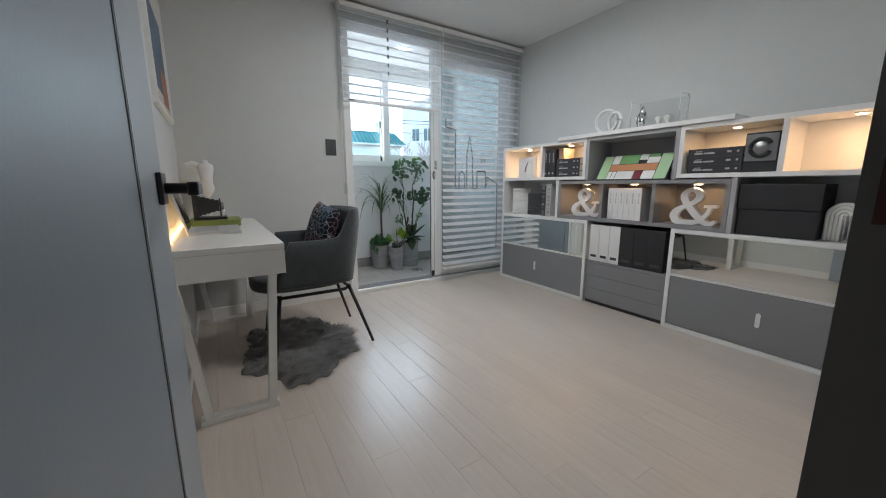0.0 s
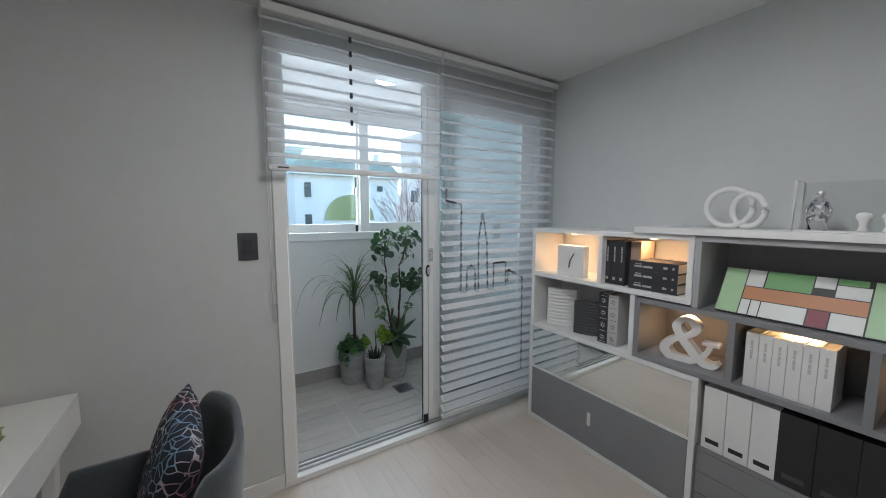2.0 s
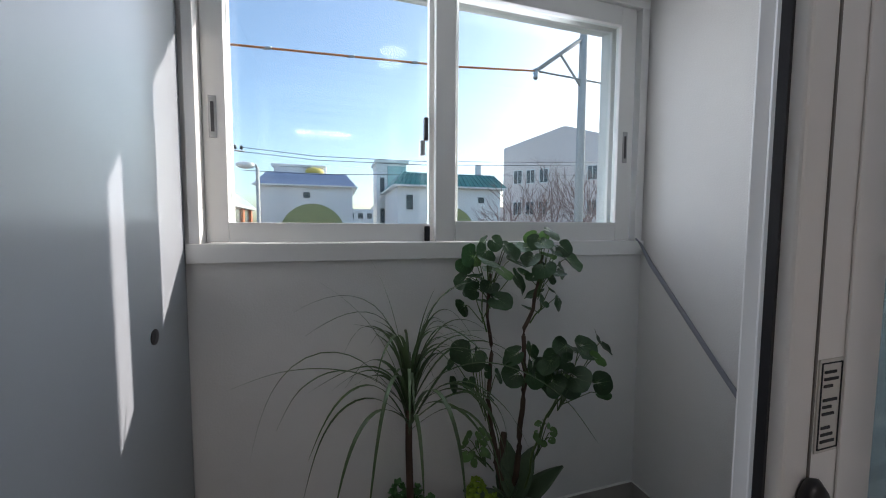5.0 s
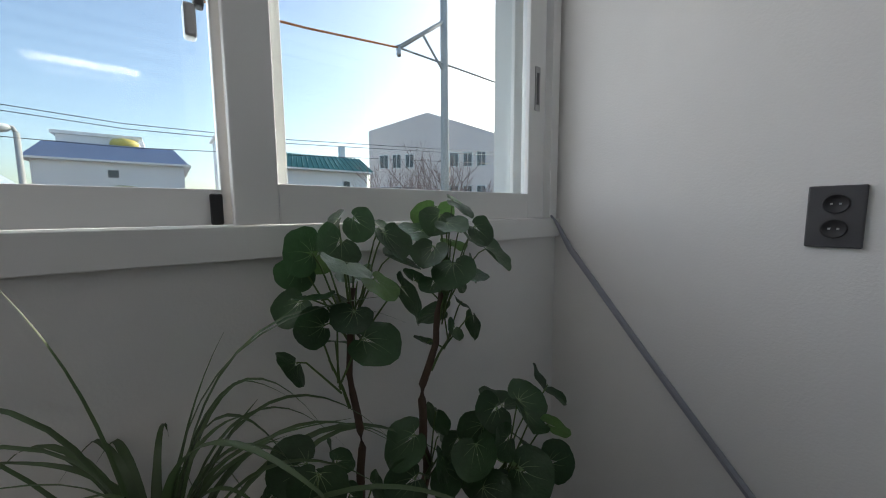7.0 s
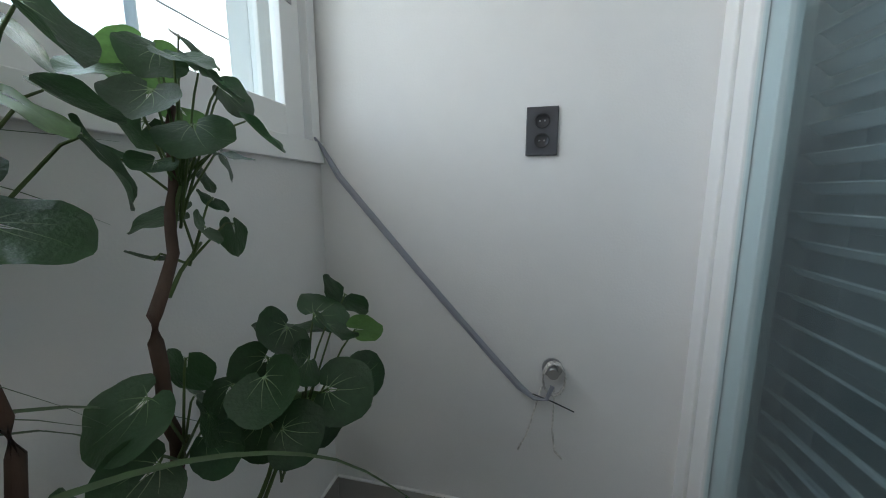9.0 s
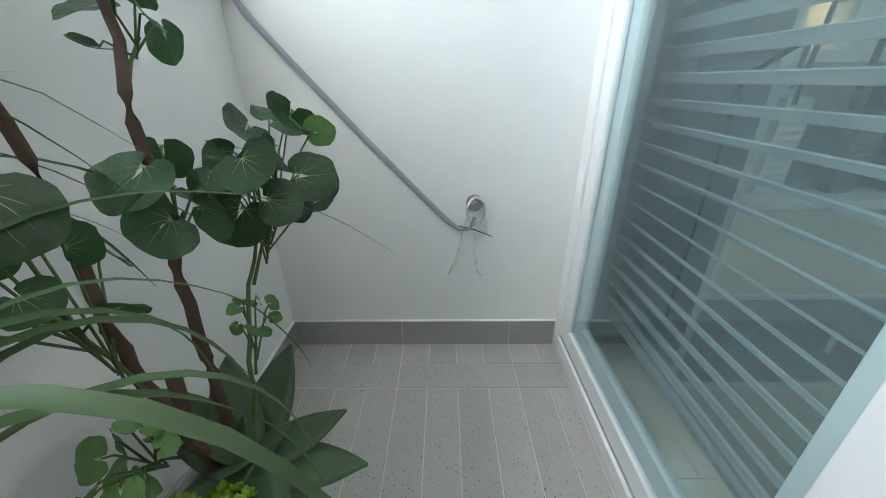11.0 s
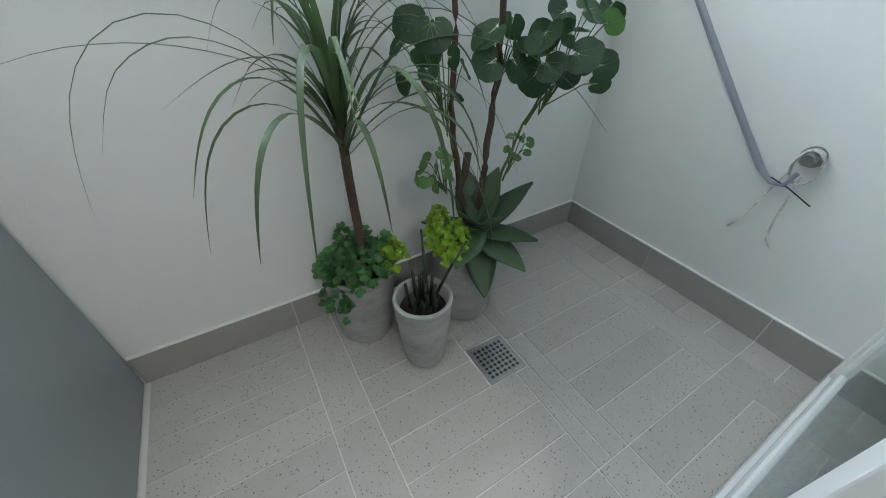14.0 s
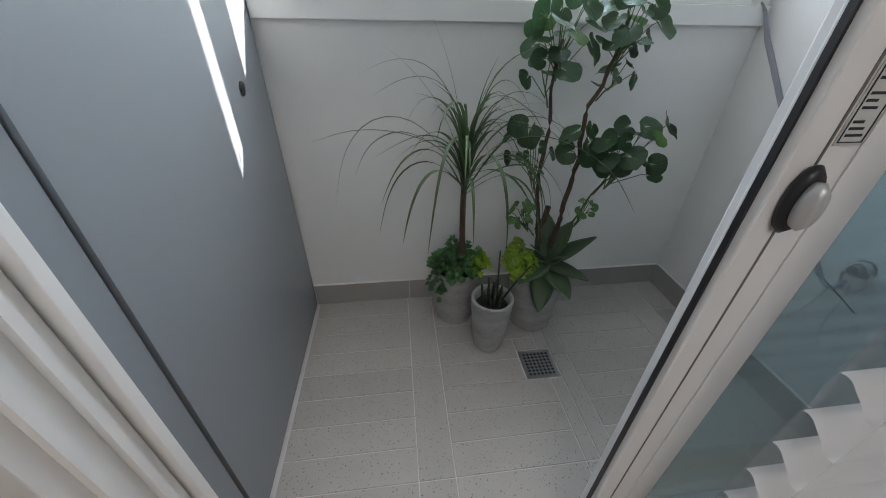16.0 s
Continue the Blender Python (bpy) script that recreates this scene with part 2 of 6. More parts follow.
def lathe(bm, profile, centre=(0, 0, 0), sides=32, close=False):
    """Turn a profile of (radius, z) about the upright axis."""
    c = Vector(centre)
    rings = [[bm.verts.new(c + Vector((r * math.cos(a), r * math.sin(a), z))) for a in (2 * math.pi * k / sides for k in range(sides))] for r, z in profile]
    for a, b in zip(rings, rings[1:]):
        for k in range(sides):
            f = bm.faces.new((a[k], a[(k + 1) % sides], b[(k + 1) % sides], b[k]))
            f.smooth = True
    bm.faces.new(rings[0][::-1])
    bm.faces.new(rings[-1])
    return bm


def prism(bm, outline, depth, m=Matrix.Identity(4)):
    """A flat outline of (x, y) pushed up by depth, laid at m."""
    low = [bm.verts.new(m @ Vector((x, y, 0))) for x, y in outline]
    high = [bm.verts.new(m @ Vector((x, y, depth))) for x, y in outline]
    n = len(outline)
    bm.faces.new(low[::-1])
    bm.faces.new(high)
    for k in range(n):
        bm.faces.new((low[k], low[(k + 1) % n], high[(k + 1) % n], high[k]))
    return bm


def mesh_of(name, bm, mat):
    bmesh.ops.recalc_face_normals(bm, faces=bm.faces)
    me = bpy.data.meshes.new(name)
    bm.to_mesh(me)
    bm.free()
    for one in (mat if isinstance(mat, (list, tuple)) else [mat]):
        me.materials.append(one)
    return me


def solid(name, bm, mat, label="", category="", group="", kind=""):
    return tagged(new(name, mesh_of(name, bm, mat)), label, category, group, kind)


def part(name, bm, mat, parent, label=""):
    ob = new(name, mesh_of(name, bm, mat))
    ob.parent = parent
    # meshes are modelled in world places; the thing's own place is taken out again
    if parent.parent is None:
        ob.matrix_parent_inverse = Matrix.Translation(-parent.location)
    return tagged(ob, label)


def thing(name, base, label, category, group="", kind=""):
    ob = new(name)
    ob.empty_display_size = 0.1
    ob.location = base
    return tagged(ob, label, category, group, kind)


def piece(name, me, parent, m):
    ob = new(name, me)
    ob.parent = parent
    ob.matrix_basis = m
    return ob


# ---- the setting ----
W, E, S_, N, H = 0.21, 3.25, 0.45, 3.42, 2.37      # room: west, east, south, north faces and ceiling height
BN, BS, BW, BZ = 4.63, 3.53, 1.39, -0.046          # balcony: north, south, west faces and floor height
DX0, DX1 = 0.303, 1.09                             # room door opening
OX0, OX1, OH = 1.36, 3.25, 2.25                    # opening to the balcony

solid("wall_west", boxes((W - 0.15, S_ - 0.2, 0, W, N, H)), PLASTER, "greige papered wall behind the desk", "wall", kind="structure")
solid("wall_east", boxes((E, S_ - 0.2, 0, E + 0.15, N, H)), PLASTER, "greige papered wall behind the shelves", "wall", kind="structure")
solid("wall_south", boxes((DX1 + 0.04, S_ - 0.2, 0, E, S_, H), (DX0 - 0.04, S_ - 0.2, 2.12, DX1 + 0.04, S_, H), (W, S_ - 0.2, 0, DX0 - 0.04, S_, H)), PLASTER, "papered wall round the room door", "wall", kind="structure")
solid("wall_north", boxes((W - 0.15, N, 0, OX0, N + 0.11, H), (OX0, N, OH, E + 0.15, N + 0.11, H)), PLASTER, "papered wall beside the balcony door", "wall", kind="structure")
solid("ceiling", boxes((W - 0.15, S_ - 0.2, H, E + 0.15, N + 0.11, H + 0.12)), CEILING, "plain white papered ceiling", "ceiling", kind="structure")
# hallway behind the camera
solid("wall_hallway", boxes((-0.7, -1.35, 0, 2.7, -1.2, H), (-0.85, -1.35, 0, -0.7, S_ - 0.2, H), (2.7, -1.35, 0, 2.85, S_ - 0.2, H), (-0.7, S_ - 0.2, 0, W - 0.15, S_ - 0.05, H)), PLASTER, "plain papered hallway wall", "wall", kind="structure")
solid("ceiling_hallway", boxes((-0.85, -1.35, H, 2.85, S_ - 0.2, H + 0.12)), CEILING, "plain white hallway ceiling", "ceiling", kind="structure")
solid("floor_hallway", boxes((-0.85, -1.35, -0.1, 2.85, S_ - 0.2, 0)), OAK, "pale oak hallway floor", "floor", kind="structure")
# balcony shell
solid("wall_balcony_east", boxes((E, N + 0.11, BZ, E + 0.15, BN + 0.22, H)), BALCONY_PAINT, "white painted balcony wall", "wall", kind="structure")
WZ0, WZ1, WX0, WX1 = 1.245, 2.34, 1.40, 3.238       # window hole
solid("wall_balcony_north", boxes((BW - 1.2, BN, BZ, E, BN + 0.22, WZ0), (WX1, BN, WZ0, E, BN + 0.22, H), (BW - 1.2, BN, WZ0, WX0, BN + 0.22, H), (WX0, BN, WZ1, WX1, BN + 0.22, H)), BALCONY_PAINT, "white painted wall under the window", "wall", kind="structure")
solid("wall_balcony_west", boxes((BW - 1.2, N + 0.11, BZ, BW - 0.06, BN, H)), BALCONY_PAINT, "wall behind the grey steel door", "wall", kind="structure")
solid("ceiling_balcony", boxes((BW - 1.2, N + 0.11, H, E + 0.15, BN + 0.22, H + 0.12)), CEILING, "white balcony ceiling", "ceiling", kind="structure")
solid("wall_balcony_south", boxes((BW - 0.06, N + 0.11, BZ, OX0, N + 0.115, H), (OX0, N, -0.12, OX1, N + 0.11, -0.02)), BALCONY_PAINT, "narrow white wall and threshold at the balcony door", "wall", kind="structure")

# baseboards of the room
bb = boxes((W, 3.408, 0, OX0 - 0.002, N, 0.07), (W, S_, 0, W + 0.012, 3.408, 0.07), (E - 0.012, S_, 0, E, N, 0.07))
solid("baseboard", bb, WHITE_MATT, "low off-white baseboard along the walls", "baseboard", kind="structure")

# ---- room door and its frame ----
d = thing("door_1", (DX0, S_, 0), "open blue-grey room door with a black lever", "door", kind="structure")
part("leaf", boxes((0.262, S_ + 0.005, 0.01, 0.2985, 1.245, 2.07)), DOOR_GREY, d)
part("stile_groove", boxes((0.2986, 1.02, 0.01, 0.3, 1.026, 2.07)), FRAME_DARK, d)
# stile past the groove; its grazing reflection is put in as a paler film
part("edge_sheen_band", boxes((0.2986, 1.028, 0.01, 0.3005, 1.245, 2.07)), material("door_film_grazing_sheen", (0.30, 0.33, 0.36), 0.35, vary=0.03), d)
part("rose", boxes((0.3006, 1.172, 0.935, 0.309, 1.228, 0.992), bevel=0.002), BLACK_METAL, d, "black rectangular backplate")
bm = bmesh.new()
tube(bm, [(0.306, 1.2, 0.964), (0.36, 1.2, 0.964)], 0.010, 12)
box(bm, 0.350, 1.085, 0.953, 0.366, 1.212, 0.975, 0.003)
part("lever", bm, BLACK_METAL, d, "black lever handle")
d.rotation_euler = (0, 0, radians(-1.2))
fr = thing("door_frame", (DX1, S_, 0), "dark grey frame of the room door", "door frame", kind="structure")
part("jamb", boxes((DX1, S_ - 0.21, 0, DX1 + 0.04, S_ + 0.012, 2.12)), FRAME_DARK, fr)
part("casing", boxes((DX1 + 0.006, S_ + 0.012, 0, DX1 + 0.07, S_ + 0.022, 2.14)), FRAME_DARK, fr)
part("stop", boxes((DX1 - 0.014, S_ - 0.1, 0, DX1, S_ - 0.045, 2.08)), FRAME_DARK, fr)
part("jamb", boxes((DX0 - 0.038, S_ - 0.21, 0, DX0 - 0.003, S_ - 0.002, 2.12)), FRAME_DARK, fr)
part("head", boxes((DX0 - 0.003, S_ - 0.21, 2.08, DX1, S_ + 0.01, 2.12)), FRAME_DARK, fr)
part("strike_plate", boxes((DX1 - 0.0025, S_ - 0.043, 0.92, DX1 - 0.0002, S_ + 0.004, 1.0)), material("brown_strike_plate", (0.10, 0.045, 0.03), 0.4, 0.3), fr, "brown strike plate")

# ---- balcony sliding door ----
sd = thing("sliding_door_frame", (1.36, 3.48, -0.02), "white plastic frame of the balcony sliding door", "door frame", kind="structure")
part("jamb", boxes((OX0, N - 0.012, 0, 1.42, N + 0.11, OH - 0.05), bevel=0.003), WHITE_FRAME, sd)
part("jamb", boxes((3.19, N - 0.012, 0, E - 0.001, N + 0.112, OH - 0.05), bevel=0.003), WHITE_FRAME, sd)
part("head", boxes((OX0, N - 0.012, OH - 0.05, E - 0.001, N + 0.112, OH), bevel=0.003), WHITE_FRAME, sd)
part("threshold", boxes((OX0, N - 0.014, -0.02, E - 0.001, N + 0.114, 0.03), bevel=0.002), WHITE_FRAME, sd)
for y in (3.452, 3.487, 3.519):
    part("track", boxes((1.42, y - 0.004, 0.03, 3.19, y + 0.004, 0.042)), STEEL, sd)
part("jamb_nose", boxes((OX0 + 0.01, N + 0.112, BZ, 1.440, 3.553, 2.2), bevel=0.002), WHITE_FRAME, sd)
part("jamb_rib", boxes((1.42, 3.44, 0.042, 1.432, 3.455, 2.19)), WHITE_FRAME, sd)
part("jamb_rib", boxes((1.42, 3.49, 0.042, 1.432, 3.505, 2.19)), WHITE_FRAME, sd)


def sash(x0, x1, y0, y1, z0, z1, wide, pane, name, label, glass=True):
    s = thing(name, ((x0 + x1) / 2, (y0 + y1) / 2, z0), label, "window", kind="structure")
    part("stile", boxes((x0, y0, z0, x0 + wide, y1, z1), bevel=0.003), WHITE_FRAME, s)
    part("stile", boxes((x1 - wide, y0, z0, x1, y1, z1), bevel=0.003), WHITE_FRAME, s)
    part("rail", boxes((x0 + wide, y0, z0, x1 - wide, y1, z0 + wide), bevel=0.002), WHITE_FRAME, s)
    part("rail", boxes((x0 + wide, y0, z1 - wide, x1 - wide, y1, z1), bevel=0.002), WHITE_FRAME, s)
    g = part("pane", boxes((x0 + wide - 0.005, (y0 + y1) / 2 - 0.002, z0 + wide - 0.005, x1 - wide + 0.005, (y0 + y1) / 2 + 0.002, z1 - wide + 0.005)), pane, s, "clear glass pane")
    g.visible_shadow = False
    return s


p1 = sash(2.228, 3.19, 3.472, 3.500, 0.042, 2.20, 0.122, TINTED, "sliding_panel", "white framed glass sliding panel behind a blind")
p2 = sash(2.243, 3.188, 3.503, 3.523, 0.042, 2.20, 0.066, TINTED, "sliding_panel", "white framed glass sliding panel on the balcony side")
part("gasket", boxes((2.2245, 3.484, 0.05, 2.2285, 3.492, 2.19)), BLACK_METAL, p1, "black rubber gasket")
part("groove", boxes((2.260, 3.4708, 0.05, 2.2625, 3.473, 2.19)), FRAME_DARK, p1)
part("step", boxes((2.300, 3.4695, 0.165, 2.349, 3.4718, 2.076), bevel=0.001), WHITE_FRAME, p1)
part("end_stop", boxes((2.223, 3.460, 0.043, 2.255, 3.4715, 0.10), bevel=0.003), BLACK_METAL, p1, "black plastic end stop")
bm = bmesh.new()
lathe(bm, [(0.0005, 0), (0.022, 0.0), (0.024, 0.006), (0.020, 0.012), (0.0005, 0.013)], sides=24)
bmesh.ops.transform(bm, verts=bm.verts, matrix=Matrix.Translation((2.258, 3.4705, 1.066)) @ Matrix.Rotation(radians(90), 4, "X") @ Matrix.Diagonal((0.72, 1.65, 1, 1)))
part("lock_plate", bm, BLACK_METAL, p1, "black oval lock plate")
bm = bmesh.new()
lathe(bm, [(0.0005, 0), (0.014, 0.002), (0.015, 0.010), (0.011, 0.017), (0.0005, 0.019)], sides=24)
bmesh.ops.transform(bm, verts=bm.verts, matrix=Matrix.Translation((2.254, 3.458, 1.066)) @ Matrix.Rotation(radians(90), 4, "X") @ Matrix.Diagonal((0.75, 1.8, 1, 1)))
part("lock_lever", bm, material("satin_silver", (0.58, 0.58, 0.58), 0.35, 0.5), p1, "silver crescent lock lever")
part("sticker", boxes((2.266, 3.4705, 1.122, 2.298, 3.4715, 1.208)), material("paper_sticker", (0.60, 0.60, 0.56), 0.6), p1, "small printed sticker")
bm = bmesh.new()
for z in (1.125, 1.204):
    box(bm, 2.268, 3.4697, z, 2.296, 3.4704, z + 0.001)
for x in (2.268, 2.295):
    box(bm, x, 3.4697, 1.126, x + 0.001, 3.4704, 1.204)
for k in range(11):
    if k not in (3, 7):
        box(bm, 2.272, 3.4697, 1.131 + k * 0.0064, 2.272 + (0.019, 0.016, 0.012)[k % 3], 3.4704, 1.1335 + k * 0.0064)
part("sticker_text", bm, PRINT_DARK, p1)

# ---- balcony window ----
wf = thing("window_1", (2.3, 4.68, 1.24), "white plastic window frame above the balcony wall", "window", kind="structure")
part("frame_side", boxes((WX0, 4.618, 1.262, 1.432, 4.80, 2.31), bevel=0.002), WHITE_FRAME, wf)
part("frame_side", boxes((3.197, 4.618, 1.262, WX1, 4.80, 2.31), bevel=0.002), WHITE_FRAME, wf)
part("frame_head", boxes((WX0, 4.618, 2.31, WX1, 4.80, WZ1), bevel=0.002), WHITE_FRAME, wf)
part("window_sill", boxes((WX0 - 0.008, 4.612, 1.198, E - 0.002, 4.80, 1.262), bevel=0.002), WHITE_FRAME, wf)
w1 = sash(2.235, 3.178, 4.632, 4.665, 1.264, 2.308, 0.082, GLASS, "window_sash", "white framed sliding window sash, closed")
w2 = sash(1.433, 2.29, 4.678, 4.711, 1.264, 2.308, 0.07, GLASS, "window_sash", "white framed sliding window sash, closed")
# assumed outer pair of sashes, added so their stiles narrow the sun streaks
w3 = sash(2.30, 3.19, 4.728, 4.758, 1.264, 2.308, 0.06, GLASS, "added_outer_sash", "added outer window sash that splits the sunlight into streaks")
w4 = sash(1.436, 2.36, 4.766, 4.796, 1.264, 2.308, 0.06, GLASS, "added_outer_sash", "added outer window sash that splits the sunlight into streaks")
part("stop", boxes((2.20, 4.662, 1.265, 2.221, 4.677, 1.325), bevel=0.003), BLACK_METAL, w2, "black plastic stop")
part("pull", boxes((3.122, 4.629, 1.62, 3.146, 4.633, 1.76)), STEEL, w1, "recessed grey pull")
part("pull_slot", boxes((3.129, 4.6275, 1.64, 3.139, 4.6295, 1.74)), DARK_PLATE, w1)
part("pull", boxes((1.452, 4.675, 1.62, 1.476, 4.679, 1.76)), STEEL, w2, "recessed grey pull")
part("pull_slot", boxes((1.459, 4.6735, 1.64, 1.469, 4.6755, 1.74)), DARK_PLATE, w2)
part("latch", boxes((2.195, 4.655, 1.66, 2.212, 4.678, 1.75), bevel=0.004), DARK_PLATE, w2, "dark grey window latch")
part("latch_knob", boxes((2.178, 4.648, 1.60, 2.198, 4.676, 1.66), bevel=0.006), STEEL, w2, "grey latch knob")

# ---- grey steel door at the balcony's end ----
gd = thing("door_2", (BW, 4.1, BZ), "closed grey painted steel door with a round hole", "door", kind="structure")
part("leaf", boxes((BW - 0.05, 3.668, BZ + 0.01, BW, 4.618, 2.25)), STEEL_DOOR, gd)
part("frame", boxes((BW - 0.05, 3.555, BZ, BW - 0.006, 3.66, H)), STEEL_DOOR, gd)
part("frame", boxes((BW - 0.05, 3.66, 2.258, BW - 0.002, BN, H)), STEEL_DOOR, gd)
bm = bmesh.new()
lathe(bm, [(0.0005, 0), (0.021, 0), (0.021, 0.002), (0.0005, 0.002)], sides=24)
bmesh.ops.transform(bm, verts=bm.verts, matrix=Matrix.Translation((BW, 4.393, 1.024)) @ Matrix.Rotation(radians(90), 4, "Y"))
part("knob_hole", bm, BLACK_CARD, gd, "dark round hole for a missing knob")

# ---- shelf wall ----
FX, BX, TH = 2.945, 3.243, 0.026


def cell_unit(name, y0, y1, z0, z1, mat, dividers, label, back=None, top=True, bottom=True):
    u = thing(name, ((FX + BX) / 2, (y0 + y1) / 2, z0), label, "shelf unit", "shelf units along the wall")
    part("side_panel", boxes((FX, y0, z0, BX, y0 + TH, z1), bevel=0.001), mat, u)
    part("side_panel", boxes((FX, y1 - TH, z0, BX, y1, z1), bevel=0.001), mat, u)
    if top:
        part("top_panel", boxes((FX + 0.0015, y0 + TH, z1 - TH, BX, y1 - TH, z1), bevel=0.001), mat, u)
    if bottom:
        part("bottom_panel", boxes((FX + 0.0015, y0 + TH, z0, BX, y1 - TH, z0 + TH), bevel=0.001), mat, u)
    part("back_panel", boxes((BX - 0.008, y0 + TH, z0 + TH * bottom, BX - 0.001, y1 - TH, z1 - TH * top)), back or mat, u)
    for y in dividers:
        part("divider", boxes((FX + 0.001, y - TH / 2, z0 + TH, BX - 0.008, y + TH / 2, z1 - TH), bevel=0.001), mat, u)
    return u


def cell_spot(y, z, parent, x=3.06, power=0.135):
    """A round warm downlight under a cell's top, with its lamp."""
    bm = bmesh.new()
    lathe(bm, [(0.0005, -0.006), (0.024, -0.006), (0.028, -0.003), (0.028, 0)], (x, y, z), 24)
    part("spot_rim", bm, WHITE_MATT, parent)
    bm = bmesh.new()
    lathe(bm, [(0.0005, -0.008), (0.019, -0.008), (0.019, -0.0062), (0.0005, -0.0062)], (x, y, z), 20)
    part("spot_lens", bm, SPOT, parent, "warm glowing downlight")
    ob = area_lamp("cell_lamp", 0.03, 0.03, power, WARM, (x, y, z - 0.012), (x, y, 0))
    ob.data.shape = "DISK"


u1 = cell_unit("shelf_unit", 2.245, 3.222, 1.012, 1.335, SHELF_WHITE, [2.715], "white wall shelf box with two warmly lit cells")
cell_spot(2.97, 1.309, u1)
cell_spot(2.48, 1.309, u1)
u2 = cell_unit("shelf_unit", 1.558, 2.243, 1.004, 1.335, SHELF_LIGHTGREY, [], "grey open shelf box holding a colourful picture book", bottom=False)
u3 = cell_unit("shelf_unit", 0.575, 1.556, 1.012, 1.335, SHELF_WHITE, [1.05], "white wall shelf box with two warmly lit cells")
cell_spot(1.30, 1.309, u3)
cell_spot(0.81, 1.309, u3)
m1 = cell_unit("shelf_unit", 2.503, 3.222, 0.684, 1.010, SHELF_WHITE, [], "white open shelf box with books and ribbed vases", top=False, bottom=False)
m2 = cell_unit("shelf_unit", 1.253, 2.501, 0.684, 1.002, SHELF_GREY, [2.085, 1.69], "grey shelf box with three warmly lit cells")
for y in (2.29, 1.89, 1.47):
    cell_spot(y, 0.976, m2, power=0.13)
m3 = cell_unit("shelf_unit", 0.575, 1.251, 0.684, 1.010, SHELF_LIGHTGREY, [], "grey open shelf box with a black storage box", top=False, bottom=False)


def capsule(y, z, half, r, x):
    pts = [(r * math.cos(a), half + r * math.sin(a)) for a in [math.pi * k / 8 for k in range(9)]] + [(r * math.cos(a), -half + r * math.sin(a)) for a in [math.pi + math.pi * k / 8 for k in range(9)]]
    bm = bmesh.new()
    prism(bm, pts, 0.004, Matrix.Translation((x, y, z)) @ Matrix.Rotation(radians(90), 4, "Y") @ Matrix.Rotation(radians(90), 4, "Z"))
    return bm


def mirror_cabinet(y0, y1, z1, handle_y, label):
    c = thing("mirror_cabinet", ((FX + BX) / 2, (y0 + y1) / 2, 0), label, "cabinet", "low mirrored cabinets")
    part("side_panel", boxes((FX, y0, 0, BX, y0 + TH, z1), bevel=0.001), SHELF_WHITE, c)
    part("side_panel", boxes((FX, y1 - TH, 0, BX, y1, z1), bevel=0.001), SHELF_WHITE, c)
    part("top_panel", boxes((FX + 0.001, y0 + TH, z1 - TH, BX, y1 - TH, z1), bevel=0.001), SHELF_WHITE, c)
    part("plinth", boxes((FX + 0.001, y0 + TH, 0, FX + 0.03, y1 - TH, 0.028), bevel=0.001), SHELF_WHITE, c)
    part("middle_rail", boxes((FX + 0.001, y0 + TH, 0.368, BX, y1 - TH, 0.382), bevel=0.001), SHELF_WHITE, c)
    part("back_panel", boxes((BX - 0.01, y0 + TH, 0.02, BX - 0.002, y1 - TH, z1 - TH)), SHELF_WHITE, c)
    part("mirror", boxes((FX + 0.003, y0 + TH + 0.002, 0.384, FX + 0.008, y1 - TH - 0.002, z1 - TH - 0.002)), MIRROR, c, "mirror glass front")
    dr = part("drawer_front", boxes((FX + 0.002, y0 + TH + 0.003, 0.031, FX + 0.02, y1 - TH - 0.003, 0.365), bevel=0.0015), SHELF_GREY, c, "plain grey drawer front")
    part("handle", capsule(handle_y, 0.205, 0.032, 0.011, FX - 0.0015), WHITE_MATT, dr, "white recessed slot handle")
    return c


mirror_cabinet(2.19, 3.226, 0.682, 2.74, "low white cabinet with a mirror front over a grey drawer")
mirror_cabinet(0.53, 1.552, 0.682, 1.04, "low white cabinet with a mirror front over a grey drawer")
dc = thing("drawer_chest", (3.09, 1.87, 0), "low grey drawer chest under the file boxes", "cabinet")
part("top_panel", boxes((FX + 0.012, 1.556, 0.343, BX, 2.186, 0.361), bevel=0.001), SHELF_GREY, dc)
for k in range(3):
    part("drawer_front", boxes((FX + 0.014, 1.559, 0.030 + k * 0.104, FX + 0.03, 2.183, 0.132 + k * 0.104), bevel=0.001), SHELF_GREY, dc)
part("plinth", boxes((FX + 0.03, 1.559, 0, FX + 0.05, 2.183, 0.028)), BLACK_CARD, dc)
part("back_panel", boxes((BX - 0.01, 1.556, 0.362, BX - 0.002, 2.186, 0.682)), SHELF_GREY, dc)
part("side_panel", boxes((FX + 0.031, 1.556, 0.03, BX, 1.558, 0.342)), SHELF_GREY, dc)
solid("shelf_top_board", boxes((FX - 0.016, 1.272, 1.337, BX, 2.52, 1.366), bevel=0.0015), SHELF_WHITE, "white board laid on top of the shelves", "board")

# ---- things on the shelves ----
INK = material("dark_book_cloth", (0.035, 0.035, 0.04), 0.55, vary=0.15)
PAGES = material("cream_pages", (0.72, 0.66, 0.55), 0.8, vary=0.08, scale=200, stretch=(1, 1, 8))
PALE_PRINT = material("pale_print", (0.42, 0.41, 0.40), 0.6)
GREY_PRINT = material("grey_print", (0.52, 0.51, 0.50), 0.6)
TAN = material("tan_card", (0.42, 0.30, 0.22), 0.6, vary=0.1)
FILE_WHITE = material("white_card", (0.78, 0.77, 0.75), 0.55, vary=0.03)
MONO = material("white_ceramic", (0.80, 0.79, 0.77), 0.3, vary=0.02)


